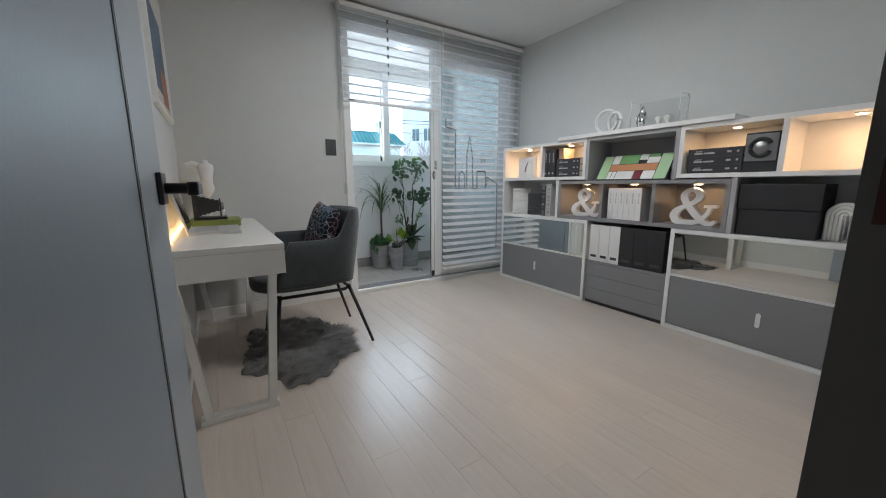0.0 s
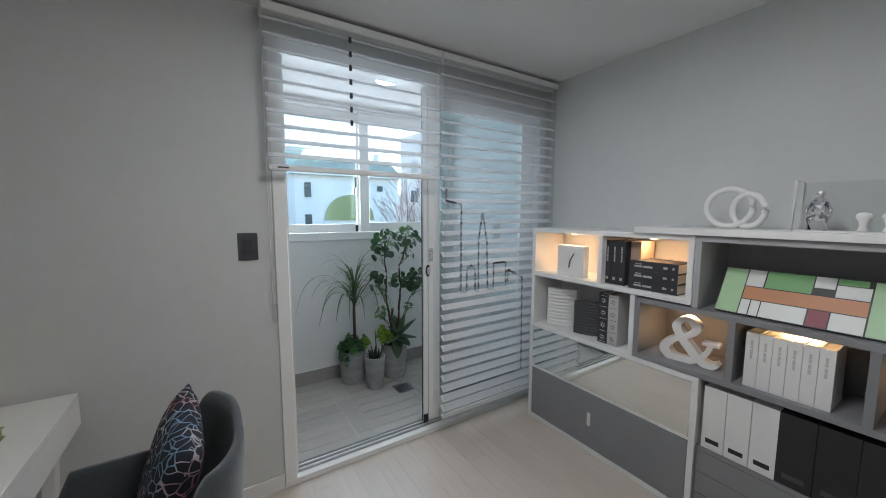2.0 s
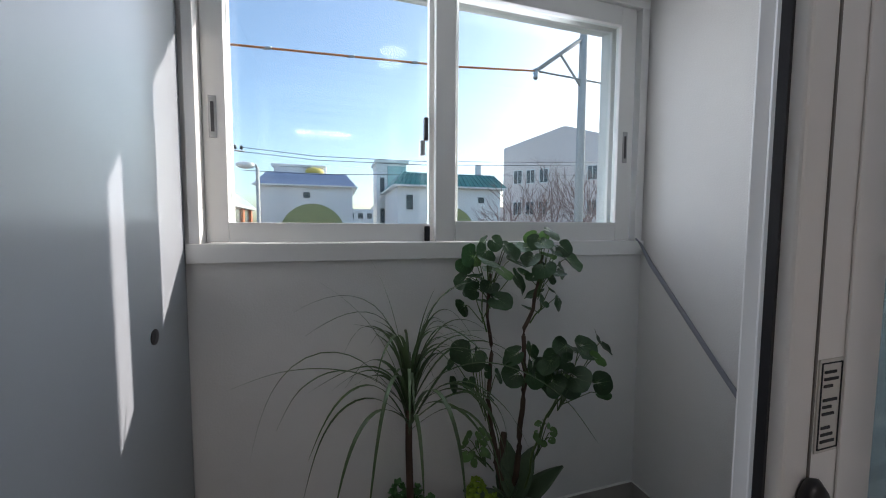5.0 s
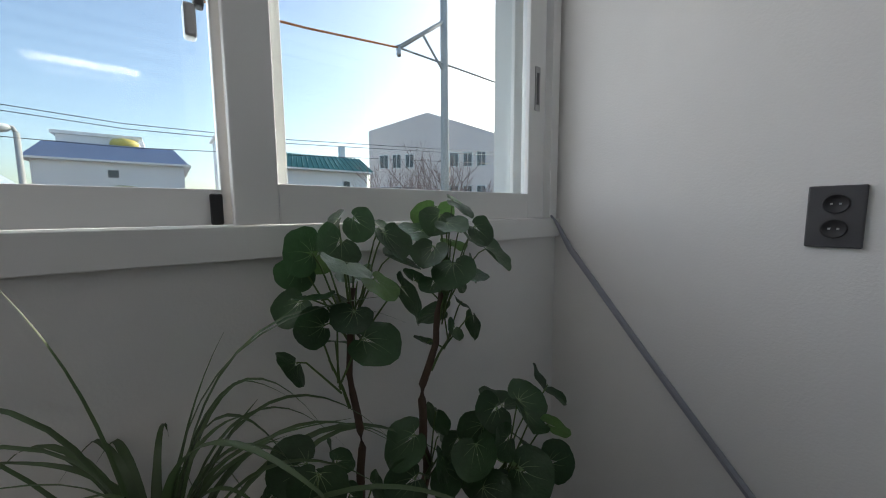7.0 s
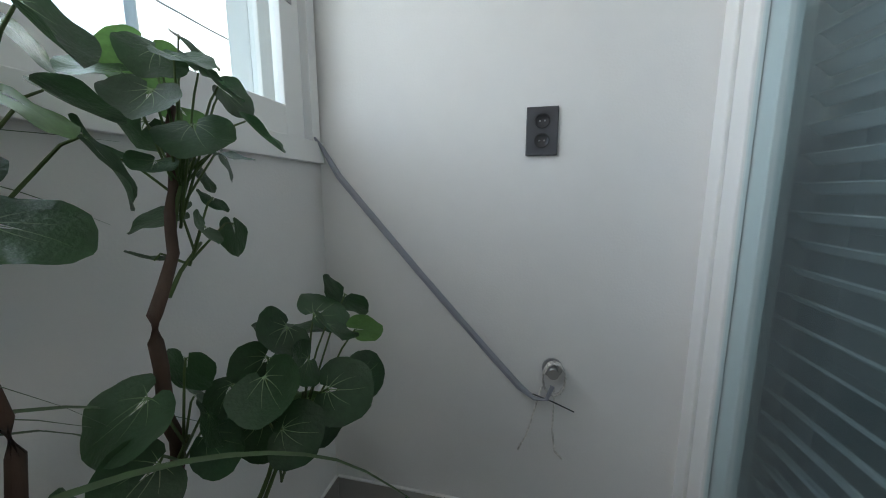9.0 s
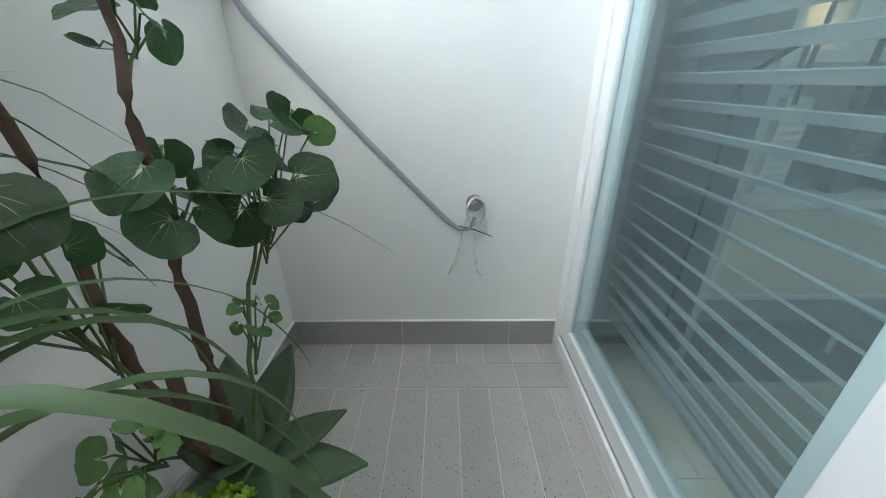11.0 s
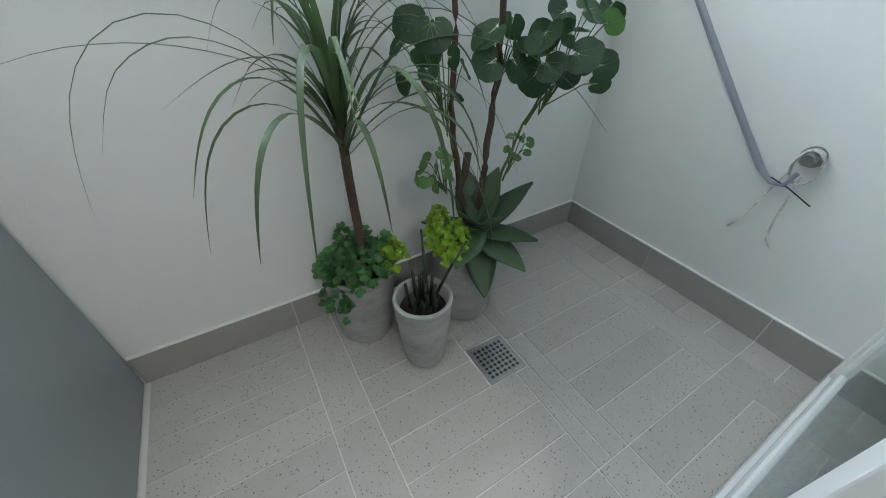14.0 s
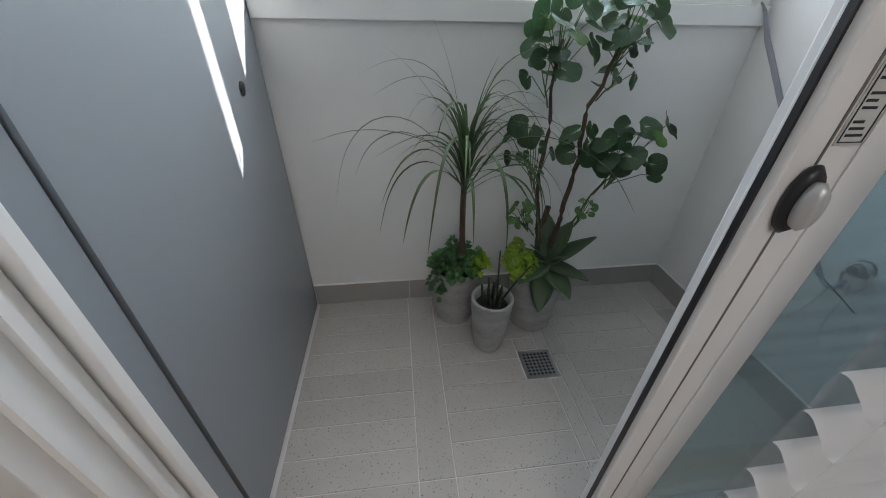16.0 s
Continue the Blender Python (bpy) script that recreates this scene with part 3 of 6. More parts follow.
def standing_book(x, y0, z, depth, thick, high, cover, label, bars=True, group="books on the shelves"):
    b = thing("book", (x + depth / 2, y0 + thick / 2, z), label, "book", group)
    part("cover", boxes((x, y0, z, x + 0.003, y0 + thick, z + high), (x + 0.003, y0, z, x + depth, y0 + 0.002, z + high), (x + 0.003, y0 + thick - 0.002, z, x + depth, y0 + thick, z + high)), cover, b)
    part("page_block", boxes((x + 0.004, y0 + 0.003, z + 0.003, x + depth - 0.003, y0 + thick - 0.003, z + high - 0.003)), PAGES, b)
    if bars:
        yc = y0 + thick / 2
        ink = GREY_PRINT if cover is FILE_WHITE else PALE_PRINT
        bm = bmesh.new()
        for f0, f1 in ((0.52, 0.60), (0.61, 0.69), (0.71, 0.76), (0.77, 0.86)):
            box(bm, x - 0.0008, yc - thick * 0.10, z + high * f0, x, yc + thick * 0.10, z + high * f1)
        part("spine_title", bm, ink, b)
        if cover is not FILE_WHITE:
            part("spine_mark", boxes((x - 0.0008, yc - thick * 0.20, z + high * 0.10, x, yc + thick * 0.20, z + high * 0.17)), ink, b)
    return b


def lying_book(x, y0, z, depth, long, thick, cover, label):
    b = thing("book", (x + depth / 2, y0 + long / 2, z), label, "book", "books on the shelves")
    part("cover", boxes((x, y0, z, x + 0.003, y0 + long, z + thick), (x + 0.003, y0, z, x + depth, y0 + long, z + 0.003), (x + 0.003, y0, z + thick - 0.003, x + depth, y0 + long, z + thick)), cover, b)
    part("page_block", boxes((x + 0.004, y0 + 0.003, z + 0.0035, x + depth - 0.003, y0 + long - 0.003, z + thick - 0.0035)), PAGES, b)
    bm = bmesh.new()
    for f0, f1, v0, v1 in ((0.80, 0.86, 0.62, 0.72), (0.73, 0.79, 0.62, 0.72), (0.71, 0.88, 0.32, 0.52), (0.50, 0.69, 0.32, 0.52)):
        box(bm, x - 0.0008, y0 + long * f0, z + thick * v0, x, y0 + long * f1, z + thick * v1)
    part("spine_title", bm, PALE_PRINT, b)
    for f0, f1 in ((0.07, 0.11), (0.20, 0.28)):
        part("spine_mark", boxes((x - 0.0008, y0 + long * f0, z + thick * 0.40, x, y0 + long * f1, z + thick * 0.62)), PALE_PRINT, b)
    return b


Z1, Z2, Z3 = 1.0385, 0.7105, 0.6825
# desk clock
ck = thing("desk_clock", (3.06, 2.93, Z1), "square white clock with thin black hands", "clock")
part("case", boxes((3.00, 2.858, Z1, 3.05, 3.055, Z1 + 0.193), bevel=0.003), MONO, ck)
part("dial", boxes((2.996, 2.871, Z1 + 0.013, 2.9998, 3.042, Z1 + 0.180)), WHITE_MATT, ck)
bm = bmesh.new()
tube(bm, [(2.993, 2.959, Z1 + 0.090), (2.993, 2.925, Z1 + 0.144)], 0.0028, 6)
tube(bm, [(2.992, 2.949, Z1 + 0.106), (2.992, 2.960, Z1 + 0.054)], 0.0036, 6)
part("clock_hands", bm, BLACK_METAL, ck, "thin black clock hands")
for k in range(3):
    standing_book(2.985, 2.672 - k * 0.041, Z1, 0.15, 0.039, 0.245, INK, "upright dark grey book with a printed spine")
standing_book(3.02, 2.525, Z1, 0.14, 0.055, 0.245, TAN, "upright brown book behind a stack of books", bars=False)
for k in range(3):
    lying_book(2.972, 2.318, Z1 + k * 0.0505, 0.16, 0.24, 0.05, INK, "dark grey book lying in a stack")
for k in range(3):
    lying_book(2.985, 1.23, Z1 + k * 0.0495, 0.16, 0.285, 0.049, INK, "dark grey book lying in a stack")
# black box with a round badge
bx = thing("speaker_box", (3.07, 1.15, Z1), "black box with a raised grey badge and ring", "box")
part("body", boxes((2.98, 1.065, Z1, 3.16, 1.225, Z1 + 0.215), bevel=0.006), BLACK_CARD, bx)
part("badge", boxes((2.972, 1.078, Z1 + 0.058, 2.979, 1.218, Z1 + 0.205), bevel=0.003), material("charcoal_badge", (0.20, 0.20, 0.21), 0.4, 0.3, vary=0.05), bx, "charcoal square badge")
bm = bmesh.new()
tube(bm, [(2.971, 1.150 + 0.047 * math.cos(a), Z1 + 0.132 + 0.047 * math.sin(a)) for a in [radians(205 + 310 * k / 28) for k in range(29)]], 0.010, 8)
part("ring", bm, BLACK_CARD, bx, "open black ring")
bm = bmesh.new()
lathe(bm, [(0.0005, 0.004), (0.018, 0.004), (0.022, 0.002), (0.031, 0.003), (0.033, 0)], sides=28)
bmesh.ops.transform(bm, verts=bm.verts, matrix=Matrix.Translation((2.9715, 1.150, Z1 + 0.132)) @ Matrix.Rotation(radians(-90), 4, "Y"))
part("disc", bm, STEEL, bx, "brushed steel disc")
# colour-field book leaning open
MOND = {"green": (0.20, 0.42, 0.16), "orange": (0.55, 0.24, 0.11), "white": (0.75, 0.75, 0.72), "red": (0.22, 0.02, 0.04), "black": (0.02, 0.02, 0.02), "pale": (0.42, 0.62, 0.36)}
MOND = {k: material("print_" + k, v, 0.45, vary=0.04) for k, v in MOND.items()}
ab = thing("picture_book", (3.04, 1.9, 1.0045), "leaning picture book with green, orange and white fields", "book")
tilt = Matrix.Translation((2.985, 2.165, 1.0085)) @ Matrix.Rotation(radians(-90), 4, "Z") @ Matrix.Rotation(radians(58), 4, "X")


def on_book(u0, v0, u1, v1, lift, thick):
    bm = boxes((u0, v0, lift, u1, v1, lift + thick))
    bmesh.ops.transform(bm, verts=bm.verts, matrix=tilt)
    return bm


part("board", on_book(0.0, 0.0, 0.52, 0.215, -0.012, 0.012), MOND["black"], ab)
fields = [("pale", 0.0, 0.003, 0.078, 0.213), ("white", 0.082, 0.135, 0.140, 0.213), ("green", 0.145, 0.135, 0.285, 0.213), ("white", 0.289, 0.165, 0.345, 0.213), ("black", 0.289, 0.135, 0.345, 0.163), ("white", 0.349, 0.135, 0.435, 0.185), ("green", 0.349, 0.188, 0.425, 0.213), ("orange", 0.082, 0.075, 0.435, 0.131),
          ("white", 0.082, 0.003, 0.112, 0.071), ("white", 0.116, 0.003, 0.145, 0.071), ("white", 0.149, 0.003, 0.285, 0.071), ("red", 0.289, 0.003, 0.345, 0.071), ("white", 0.349, 0.003, 0.435, 0.071), ("pale", 0.440, 0.003, 0.52, 0.213)]
for c, a0, b0, a1, b1 in fields:
    part("colour_field", on_book(a0, b0, a1, b1, 0.0, 0.0012), MOND[c], ab)


# ribbed curved blocks
def ribbed(y0, y1, z, high, mat, name, label):
    bm = bmesh.new()
    n, rows = 14, 44
    grid = []
    for j in range(rows + 1):
        bulge = 0.0022 * (1 if j % 4 in (1, 2) else -1)
        ring = []
        for i in range(n + 1):
            u = i / n
            ring.append(Vector((3.00 + 0.09 * u - (0.022 + bulge) * math.sin(math.pi * u) , y1 + (y0 - y1) * u, z + high * j / rows)))
        for i in range(n, -1, -1):
            u = i / n
            ring.append(Vector((3.05 + 0.085 * u - 0.018 * math.sin(math.pi * u), y1 + (y0 - y1) * u, z + high * j / rows)))
        grid.append([bm.verts.new(p) for p in ring])
    m = len(grid[0])
    for a, b in zip(grid, grid[1:]):
        for k in range(m):
            bm.faces.new((a[k], a[(k + 1) % m], b[(k + 1) % m], b[k]))
    bm.faces.new(grid[0][::-1])
    bm.faces.new(grid[-1])
    return solid(name, bm, mat, label, "vase", "ribbed vases on the shelf")


ribbed(2.965, 3.125, Z3 + 0.002, 0.250, MONO, "ribbed_vase", "tall white vase with fine horizontal ribs")
ribbed(2.738, 2.912, Z3 + 0.002, 0.205, DARK_PLATE, "ribbed_vase", "low dark grey vase with fine horizontal ribs")
tall_dark = standing_book(2.985, 2.675, Z3 + 0.002, 0.19, 0.058, 0.290, INK, "tall black book with a pale patterned spine", bars=False)
tall_pale = standing_book(2.985, 2.615, Z3 + 0.002, 0.19, 0.058, 0.290, material("pale_grey_cover", (0.48, 0.47, 0.45), 0.5, vary=0.1), "tall pale grey book with a patterned spine", bars=False)
for book, yc, ink in ((tall_dark, 2.704, FILE_WHITE), (tall_pale, 2.644, INK)):
    for f in (0.12, 0.37, 0.62, 0.87):
        bm = bmesh.new()
        for k in range(8):
            a = k * math.pi / 4
            tube(bm, [(2.9845, yc + 0.006 * math.cos(a), Z3 + 0.288 * f + 0.002 + 0.006 * math.sin(a)), (2.9845, yc + 0.016 * math.cos(a), Z3 + 0.288 * f + 0.002 + 0.016 * math.sin(a))], 0.0018, 4, 0.5)
        part("spine_ornament", bm, ink, book)
    for f in (0.03, 0.25, 0.50, 0.74, 0.96):
        part("spine_rule", boxes((2.9842, yc - 0.021, Z3 + 0.288 * f + 0.002, 2.985, yc + 0.021, Z3 + 0.288 * f + 0.002 + 0.002)), ink, book)


def ampersand(y, z, high, label):
    """A thick cut-out ampersand with a slab serif: a stroke of changing width along a smooth line, standing on its belly."""
    line = [(0.90, 0.47, 0.045), (0.84, 0.30, 0.05), (0.68, 0.12, 0.06), (0.46, 0.05, 0.07), (0.22, 0.06, 0.085), (0.085, 0.20, 0.10), (0.13, 0.36, 0.085), (0.32, 0.50, 0.055), (0.54, 0.62, 0.06), (0.65, 0.78, 0.085), (0.52, 0.94, 0.055), (0.36, 0.90, 0.06), (0.29, 0.76, 0.085), (0.38, 0.56, 0.085), (0.56, 0.32, 0.085), (0.76, 0.11, 0.075), (0.93, 0.05, 0.06), (1.05, 0.13, 0.04)]
    fine = []
    for i in range(len(line) - 1):
        p0, p1, p2, p3 = [Vector(line[min(max(j, 0), len(line) - 1)]) for j in (i - 1, i, i + 1, i + 2)]
        for k in range(5):
            t = k / 5
            fine.append(0.5 * (2 * p1 + (p2 - p0) * t + (2 * p0 - 5 * p1 + 4 * p2 - p3) * t * t + (3 * p1 - p0 - 3 * p2 + p3) * t ** 3))
    fine.append(Vector(line[-1]))
    bm = bmesh.new()
    rows = []
    for i, p in enumerate(fine):
        d = fine[min(i + 1, len(fine) - 1)] - fine[max(i - 1, 0)]
        d = Vector((d.x, d.y)).normalized()
        side = Vector((-d.y, d.x)) * p.z
        grow = 0.004 * i / len(fine)
        rows.append([bm.verts.new(((p.x + sg * side.x) * high, max(0.0, p.y + sg * side.y) * high, dz)) for sg, dz in ((1, 0.026 + grow), (-1, 0.026 + grow), (-1, -0.026 - grow), (1, -0.026 - grow))])
    for p, q in zip(rows, rows[1:]):
        for k in range(4):
            bm.faces.new((p[k], p[(k + 1) % 4], q[(k + 1) % 4], q[k]))
    bm.faces.new(rows[0][::-1])
    bm.faces.new(rows[-1])
    box(bm, 0.76 * high, 0.465 * high, -0.0275, 1.06 * high, 0.54 * high, 0.0275, 0.002)
    bmesh.ops.recalc_face_normals(bm, faces=bm.faces)
    out = solid("ampersand_ornament", bm, MONO, label, "ornament", "ampersand ornaments")
    out.matrix_world = Matrix.Translation((3.04, y, z)) @ Matrix.Rotation(radians(-82), 4, "Z") @ Matrix.Rotation(radians(90), 4, "X") @ Matrix.Translation((-0.52 * high, 0, 0))
    return out


ampersand(2.275, Z2, 0.228, "white block ampersand standing in a lit cell")
ampersand(1.47, Z2, 0.240, "large white block ampersand standing in a lit cell")
for k in range(6):
    standing_book(2.975, 2.0 - k * 0.0435, Z2, 0.17, 0.042, 0.232, FILE_WHITE, "white volume of a matching book set", True, "white book set")


def file_box(y0, w, mat, slot, label):
    f = thing("file_box", (3.03, y0 + w / 2, 0.361), label, "file box", "file boxes")
    part("body", boxes((FX + 0.02, y0, 0.3615, 3.21, y0 + w, 0.655), bevel=0.0015), mat, f)
    part("label_slot", boxes((FX + 0.0185, y0 + w * 0.2, 0.392, FX + 0.0198, y0 + w * 0.8, 0.412)), slot, f)


for k in range(3):
    file_box(2.086 - k * 0.087, 0.085, FILE_WHITE, BLACK_CARD, "white upright magazine file with a dark label slot")
for k in range(3):
    file_box(1.806 - k * 0.1085, 0.107, BLACK_CARD, DARK_PLATE, "black upright magazine file with a label slot")
sb = thing("storage_box", (3.08, 1.05, 0.6845), "large black lidded storage box", "box")
part("body", boxes((2.975, 0.875, 0.6845, 3.20, 1.215, 0.83), bevel=0.004), BLACK_CARD, sb)
part("lid", boxes((2.970, 0.870, 0.8315, 3.205, 1.220, 0.972), bevel=0.004), BLACK_CARD, sb)


def arch(yc, z, wide, high, label):
    out = thing("arch_ornament", (3.045, yc, z), label, "ornament", "arch ornaments")
    for k in range(4):
        r = wide / 2 - 0.008 - k * 0.016
        path = [(yc - r, z + 0.001)] + [(yc - r * math.cos(a), z + high - wide / 2 + r * math.sin(a)) for a in [math.pi * i / 16 for i in range(17)]] + [(yc + r, z + 0.001)]
        for x in (3.03, 3.06):
            bm = bmesh.new()
            tube(bm, [(x, *p) for p in path], 0.0085, 8)
            part("rib", bm, MONO, out)


arch(0.80, 0.6845, 0.13, 0.195, "white ribbed arch ornament")
arch(0.655, 0.6845, 0.13, 0.195, "white ribbed arch ornament")
# on top of the shelves
bm = bmesh.new()
for yc, r, ang in ((2.175, 0.083, 8), (2.105, 0.070, -22)):
    m = Matrix.Translation((3.08, yc, 1.366 + r + 0.0125)) @ Matrix.Rotation(radians(ang), 4, "Z")
    ring = [m @ Vector((0, r * math.cos(a), r * math.sin(a))) for a in [2 * math.pi * k / 32 for k in range(33)]]
    tube(bm, ring, 0.012, 10, caps=False)
solid("ring_ornament", bm, MONO, "two interlocked white ceramic rings", "ornament")
dcase = thing("display_case", (3.075, 1.78, 1.366), "clear acrylic display case with white edges", "case")
for y0 in (1.945, 1.615):
    bm = bmesh.new()
    tube(bm, [(3.02, y0, 1.370), (3.02, y0, 1.560), (3.13, y0, 1.560), (3.13, y0, 1.370)], 0.004, 6)
    part("edge", bm, WHITE_MATT, dcase)
part("base", boxes((3.015, 1.61, 1.3662, 3.135, 1.95, 1.370)), WHITE_MATT, dcase)
part("back_pane", boxes((3.131, 1.62, 1.371, 3.134, 1.94, 1.557)), ACRYLIC, dcase)


def figurine(y, z):
    bm = bmesh.new()
    rnd = random.Random(3)
    for dz, r in ((0.115, 0.013), (0.09, 0.02), (0.068, 0.022), (0.045, 0.016)):
        bmesh.ops.create_uvsphere(bm, u_segments=10, v_segments=7, radius=r, matrix=Matrix.Translation((3.07, y, z + dz)) @ Matrix.Rotation(rnd.random(), 4, "X"))
    for s in (-1, 1):
        tube(bm, [(3.07, y + s * 0.02, z + 0.088), (3.06, y + s * 0.034, z + 0.065), (3.055, y + s * 0.026, z + 0.04)], 0.006, 6)
        tube(bm, [(3.07, y + s * 0.012, z + 0.045), (3.05, y + s * 0.024, z + 0.036), (3.055, y + s * 0.022, z + 0.0005)], 0.0075, 6)
    for v in bm.verts:
        v.co.z = z + (v.co.z - z) * 1.2
    return solid("figurine", bm, CHROME, "small shiny silver figurine", "figurine")


figurine(1.885, 1.3705)
for y in (1.77, 1.71):
    bm = bmesh.new()
    lathe(bm, [(0.013, 0), (0.015, 0.004), (0.009, 0.02), (0.012, 0.034), (0.0195, 0.048), (0.021, 0.056), (0.015, 0.066), (0.0005, 0.07)], (3.07, y, 1.3705), 20)
    solid("cup_ornament", bm, MONO, "small white goblet-shaped ornament", "ornament", "goblet ornaments")

# ---- blinds ----
def blind(x0, x1, z0, z1, label, name="roller_blind"):
    b = thing(name, ((x0 + x1) / 2, 3.33, z0), label, "blind", "sheer blinds")
    part("head_rail", boxes((x0, 3.295, 2.316, x1, 3.40, 2.352), bevel=0.006), WHITE_FRAME, b)
    part("bottom_rail", boxes((x0 + 0.005, 3.318, z0, x1 - 0.005, 3.342, z0 + 0.028), bevel=0.008), WHITE_FRAME, b)
    for y in (3.306, 3.354):
        s = part("sheer", boxes((x0 + 0.008, y - 0.0004, z0 + 0.026, x1 - 0.008, y + 0.0004, 2.316)), SHEER, b, "sheer white cloth")
    return b


PITCH = 0.066
slat_meshes = {}


def slat_mesh(x0, x1):
    key = (x0, x1)
    if key not in slat_meshes:
        prof = [(-0.0235, -0.0105), (-0.018, -0.0130), (-0.012, -0.0110), (-0.005, -0.003), (0.005, 0.005), (0.012, 0.0110), (0.018, 0.0125), (0.0235, 0.0105)]
        bm = bmesh.new()
        up = [[bm.verts.new((x, 3.33 + y, z + dz)) for y, z in prof] for x in (x0, x1) for dz in (0.0006,)]
        dn = [[bm.verts.new((x, 3.33 + y, z - 0.0006)) for y, z in prof] for x in (x0, x1)]
        for k in range(len(prof) - 1):
            for a, b in ((up[0], up[1]), (dn[1], dn[0])):
                f = bm.faces.new((a[k], b[k], b[k + 1], a[k + 1]))
                f.smooth = True
        slat_meshes[key] = mesh_of("slat", bm, VANE)
    return slat_meshes[key]


def add_slats(b, x0, x1, z0, z1):
    z = z0
    while z < z1:
        ob = new("slat", slat_mesh(x0, x1))
        ob.parent = b
        ob.matrix_parent_inverse = Matrix.Translation(-b.location)
        ob.location = (0, 0, z)
        z += PITCH


bl = blind(1.330, 2.262, 1.628, 2.33, "half-raised sheer blind with white vanes")
add_slats(bl, 1.340, 2.253, 1.70, 2.31)
br = blind(2.267, 3.243, 0.122, 2.33, "lowered sheer blind with white vanes and a skyline print")
add_slats(br, 2.277, 3.234, 0.19, 2.31)
part("warning_label", boxes((1.375, 3.3165, 1.640, 1.425, 3.3178, 1.647)), PRINT_DARK, bl, "tiny printed warning")
bm = bmesh.new()
for k in range(7):
    box(bm, 1.717, 3.3040, 1.868 + k * PITCH, 1.732, 3.3046, 1.896 + k * PITCH)
tagged(part("stitch_mark", bm, PRINT_DARK, bl, "short dark dashes down the cloth"), kind="stuff")
# skyline print: pale on the sheer, dark where it crosses a vane
sky_lines = [((2.292, 1.576), (2.292, 1.506)), ((2.292, 1.506), (2.399, 1.489)), ((2.402, 1.489), (2.402, 0.937)), ((2.402, 0.935), (2.447, 0.933)), ((2.447, 0.935), (2.447, 1.075)), ((2.447, 1.075), (2.478, 1.105)), ((2.478, 1.105), (2.514, 1.072)), ((2.515, 1.072), (2.515, 0.935)),
             ((2.515, 0.932), (2.541, 0.932)), ((2.541, 0.932), (2.539, 1.265)), ((2.539, 1.265), (2.570, 1.433)), ((2.570, 1.433), (2.605, 1.265)), ((2.607, 1.265), (2.618, 0.934)), ((2.618, 0.933), (2.668, 0.933)), ((2.668, 0.933), (2.668, 1.104)), ((2.668, 1.104), (2.768, 1.104)),
             ((2.775, 1.104), (2.780, 0.932)), ((2.797, 0.960), (2.797, 1.050)), ((2.797, 1.050), (2.930, 0.982)), ((2.933, 0.982), (2.942, 0.306)), ((2.942, 0.306), (2.290, 0.306))]
pale, dark = bmesh.new(), bmesh.new()
for (xa, za), (xb, zb) in sky_lines:
    v = Vector((xb - xa, 0, zb - za))
    n = max(1, int(v.length / 0.006))
    side = Vector((-v.z, 0, v.x)).normalized() * 0.0065
    for k in range(n):
        p, q = Vector((xa, 0, za)) + v * (k / n), Vector((xa, 0, za)) + v * ((k + 1) / n)
        phase = ((p.z + q.z) / 2 - 0.19 + PITCH / 2) % PITCH - PITCH / 2
        on = abs(phase + 0.006) < 0.0095
        bm = dark if on else pale
        y0 = 3.3035 if on else 3.3045
        quad = [p + side, p - side, q - side, q + side]
        a = [bm.verts.new((c.x, y0, c.z)) for c in quad]
        bm.faces.new(a)
tagged(part("skyline_print", pale, PRINT_SHEER, br, "faint grey skyline print"), kind="stuff")
tagged(part("skyline_print", dark, PRINT_DARK, br, "black skyline print on the vanes"), kind="stuff")
bm = bmesh.new()
tube(bm, [(1.338, 3.375, 2.32), (1.337, 3.39, 1.6), (1.338, 3.395, 0.98)], 0.0018, 6)
tube(bm, [(1.352, 3.375, 2.32), (1.350, 3.39, 1.6), (1.350, 3.395, 0.98)], 0.0018, 6)
cord = solid("blind_cord", bm, WHITE_MATT, "white looped blind cord hanging beside the door", "cord")
bm = boxes((1.333, 3.38, 0.90, 1.357, N - 0.001, 0.985), bevel=0.004)
part("cord_tensioner", bm, ACRYLIC, cord, "clear cord tensioner on the wall")

# ---- switch, outlet, ceiling light ----
sw = thing("light_switch", (1.245, N, 1.21), "dark grey light switch on the wall", "switch")
part("plate", boxes((1.203, N - 0.009, 1.211, 1.287, N, 1.339), bevel=0.004), DARK_PLATE, sw)
part("rocker", boxes((1.226, N - 0.013, 1.240, 1.264, N - 0.0085, 1.312), bevel=0.002), material("anthracite_rocker", (0.05, 0.05, 0.055), 0.35), sw)
ol = thing("wall_outlet", (E, 3.94, 1.21), "dark grey double wall outlet", "outlet")
part("plate", boxes((E - 0.010, 3.900, 1.206, E, 3.985, 1.336), bevel=0.003), DARK_PLATE, ol)
for z in (1.298, 1.246):
    bm = bmesh.new()
    lathe(bm, [(0.0005, 0), (0.0195, 0), (0.0205, 0.002), (0.0175, 0.0025), (0.0170, 0.001), (0.0005, 0.001)], sides=24)
    bmesh.ops.transform(bm, verts=bm.verts, matrix=Matrix.Translation((E - 0.0098, 3.9425, z)) @ Matrix.Rotation(radians(-90), 4, "Y"))
    so = part("socket", bm, BLACK_CARD, ol, "round black socket")
    bm = boxes((E - 0.0116, 3.934, z - 0.002, E - 0.0110, 3.938, z + 0.002), (E - 0.0116, 3.947, z - 0.002, E - 0.0110, 3.951, z + 0.002))
    part("pin_hole", bm, STEEL, so)
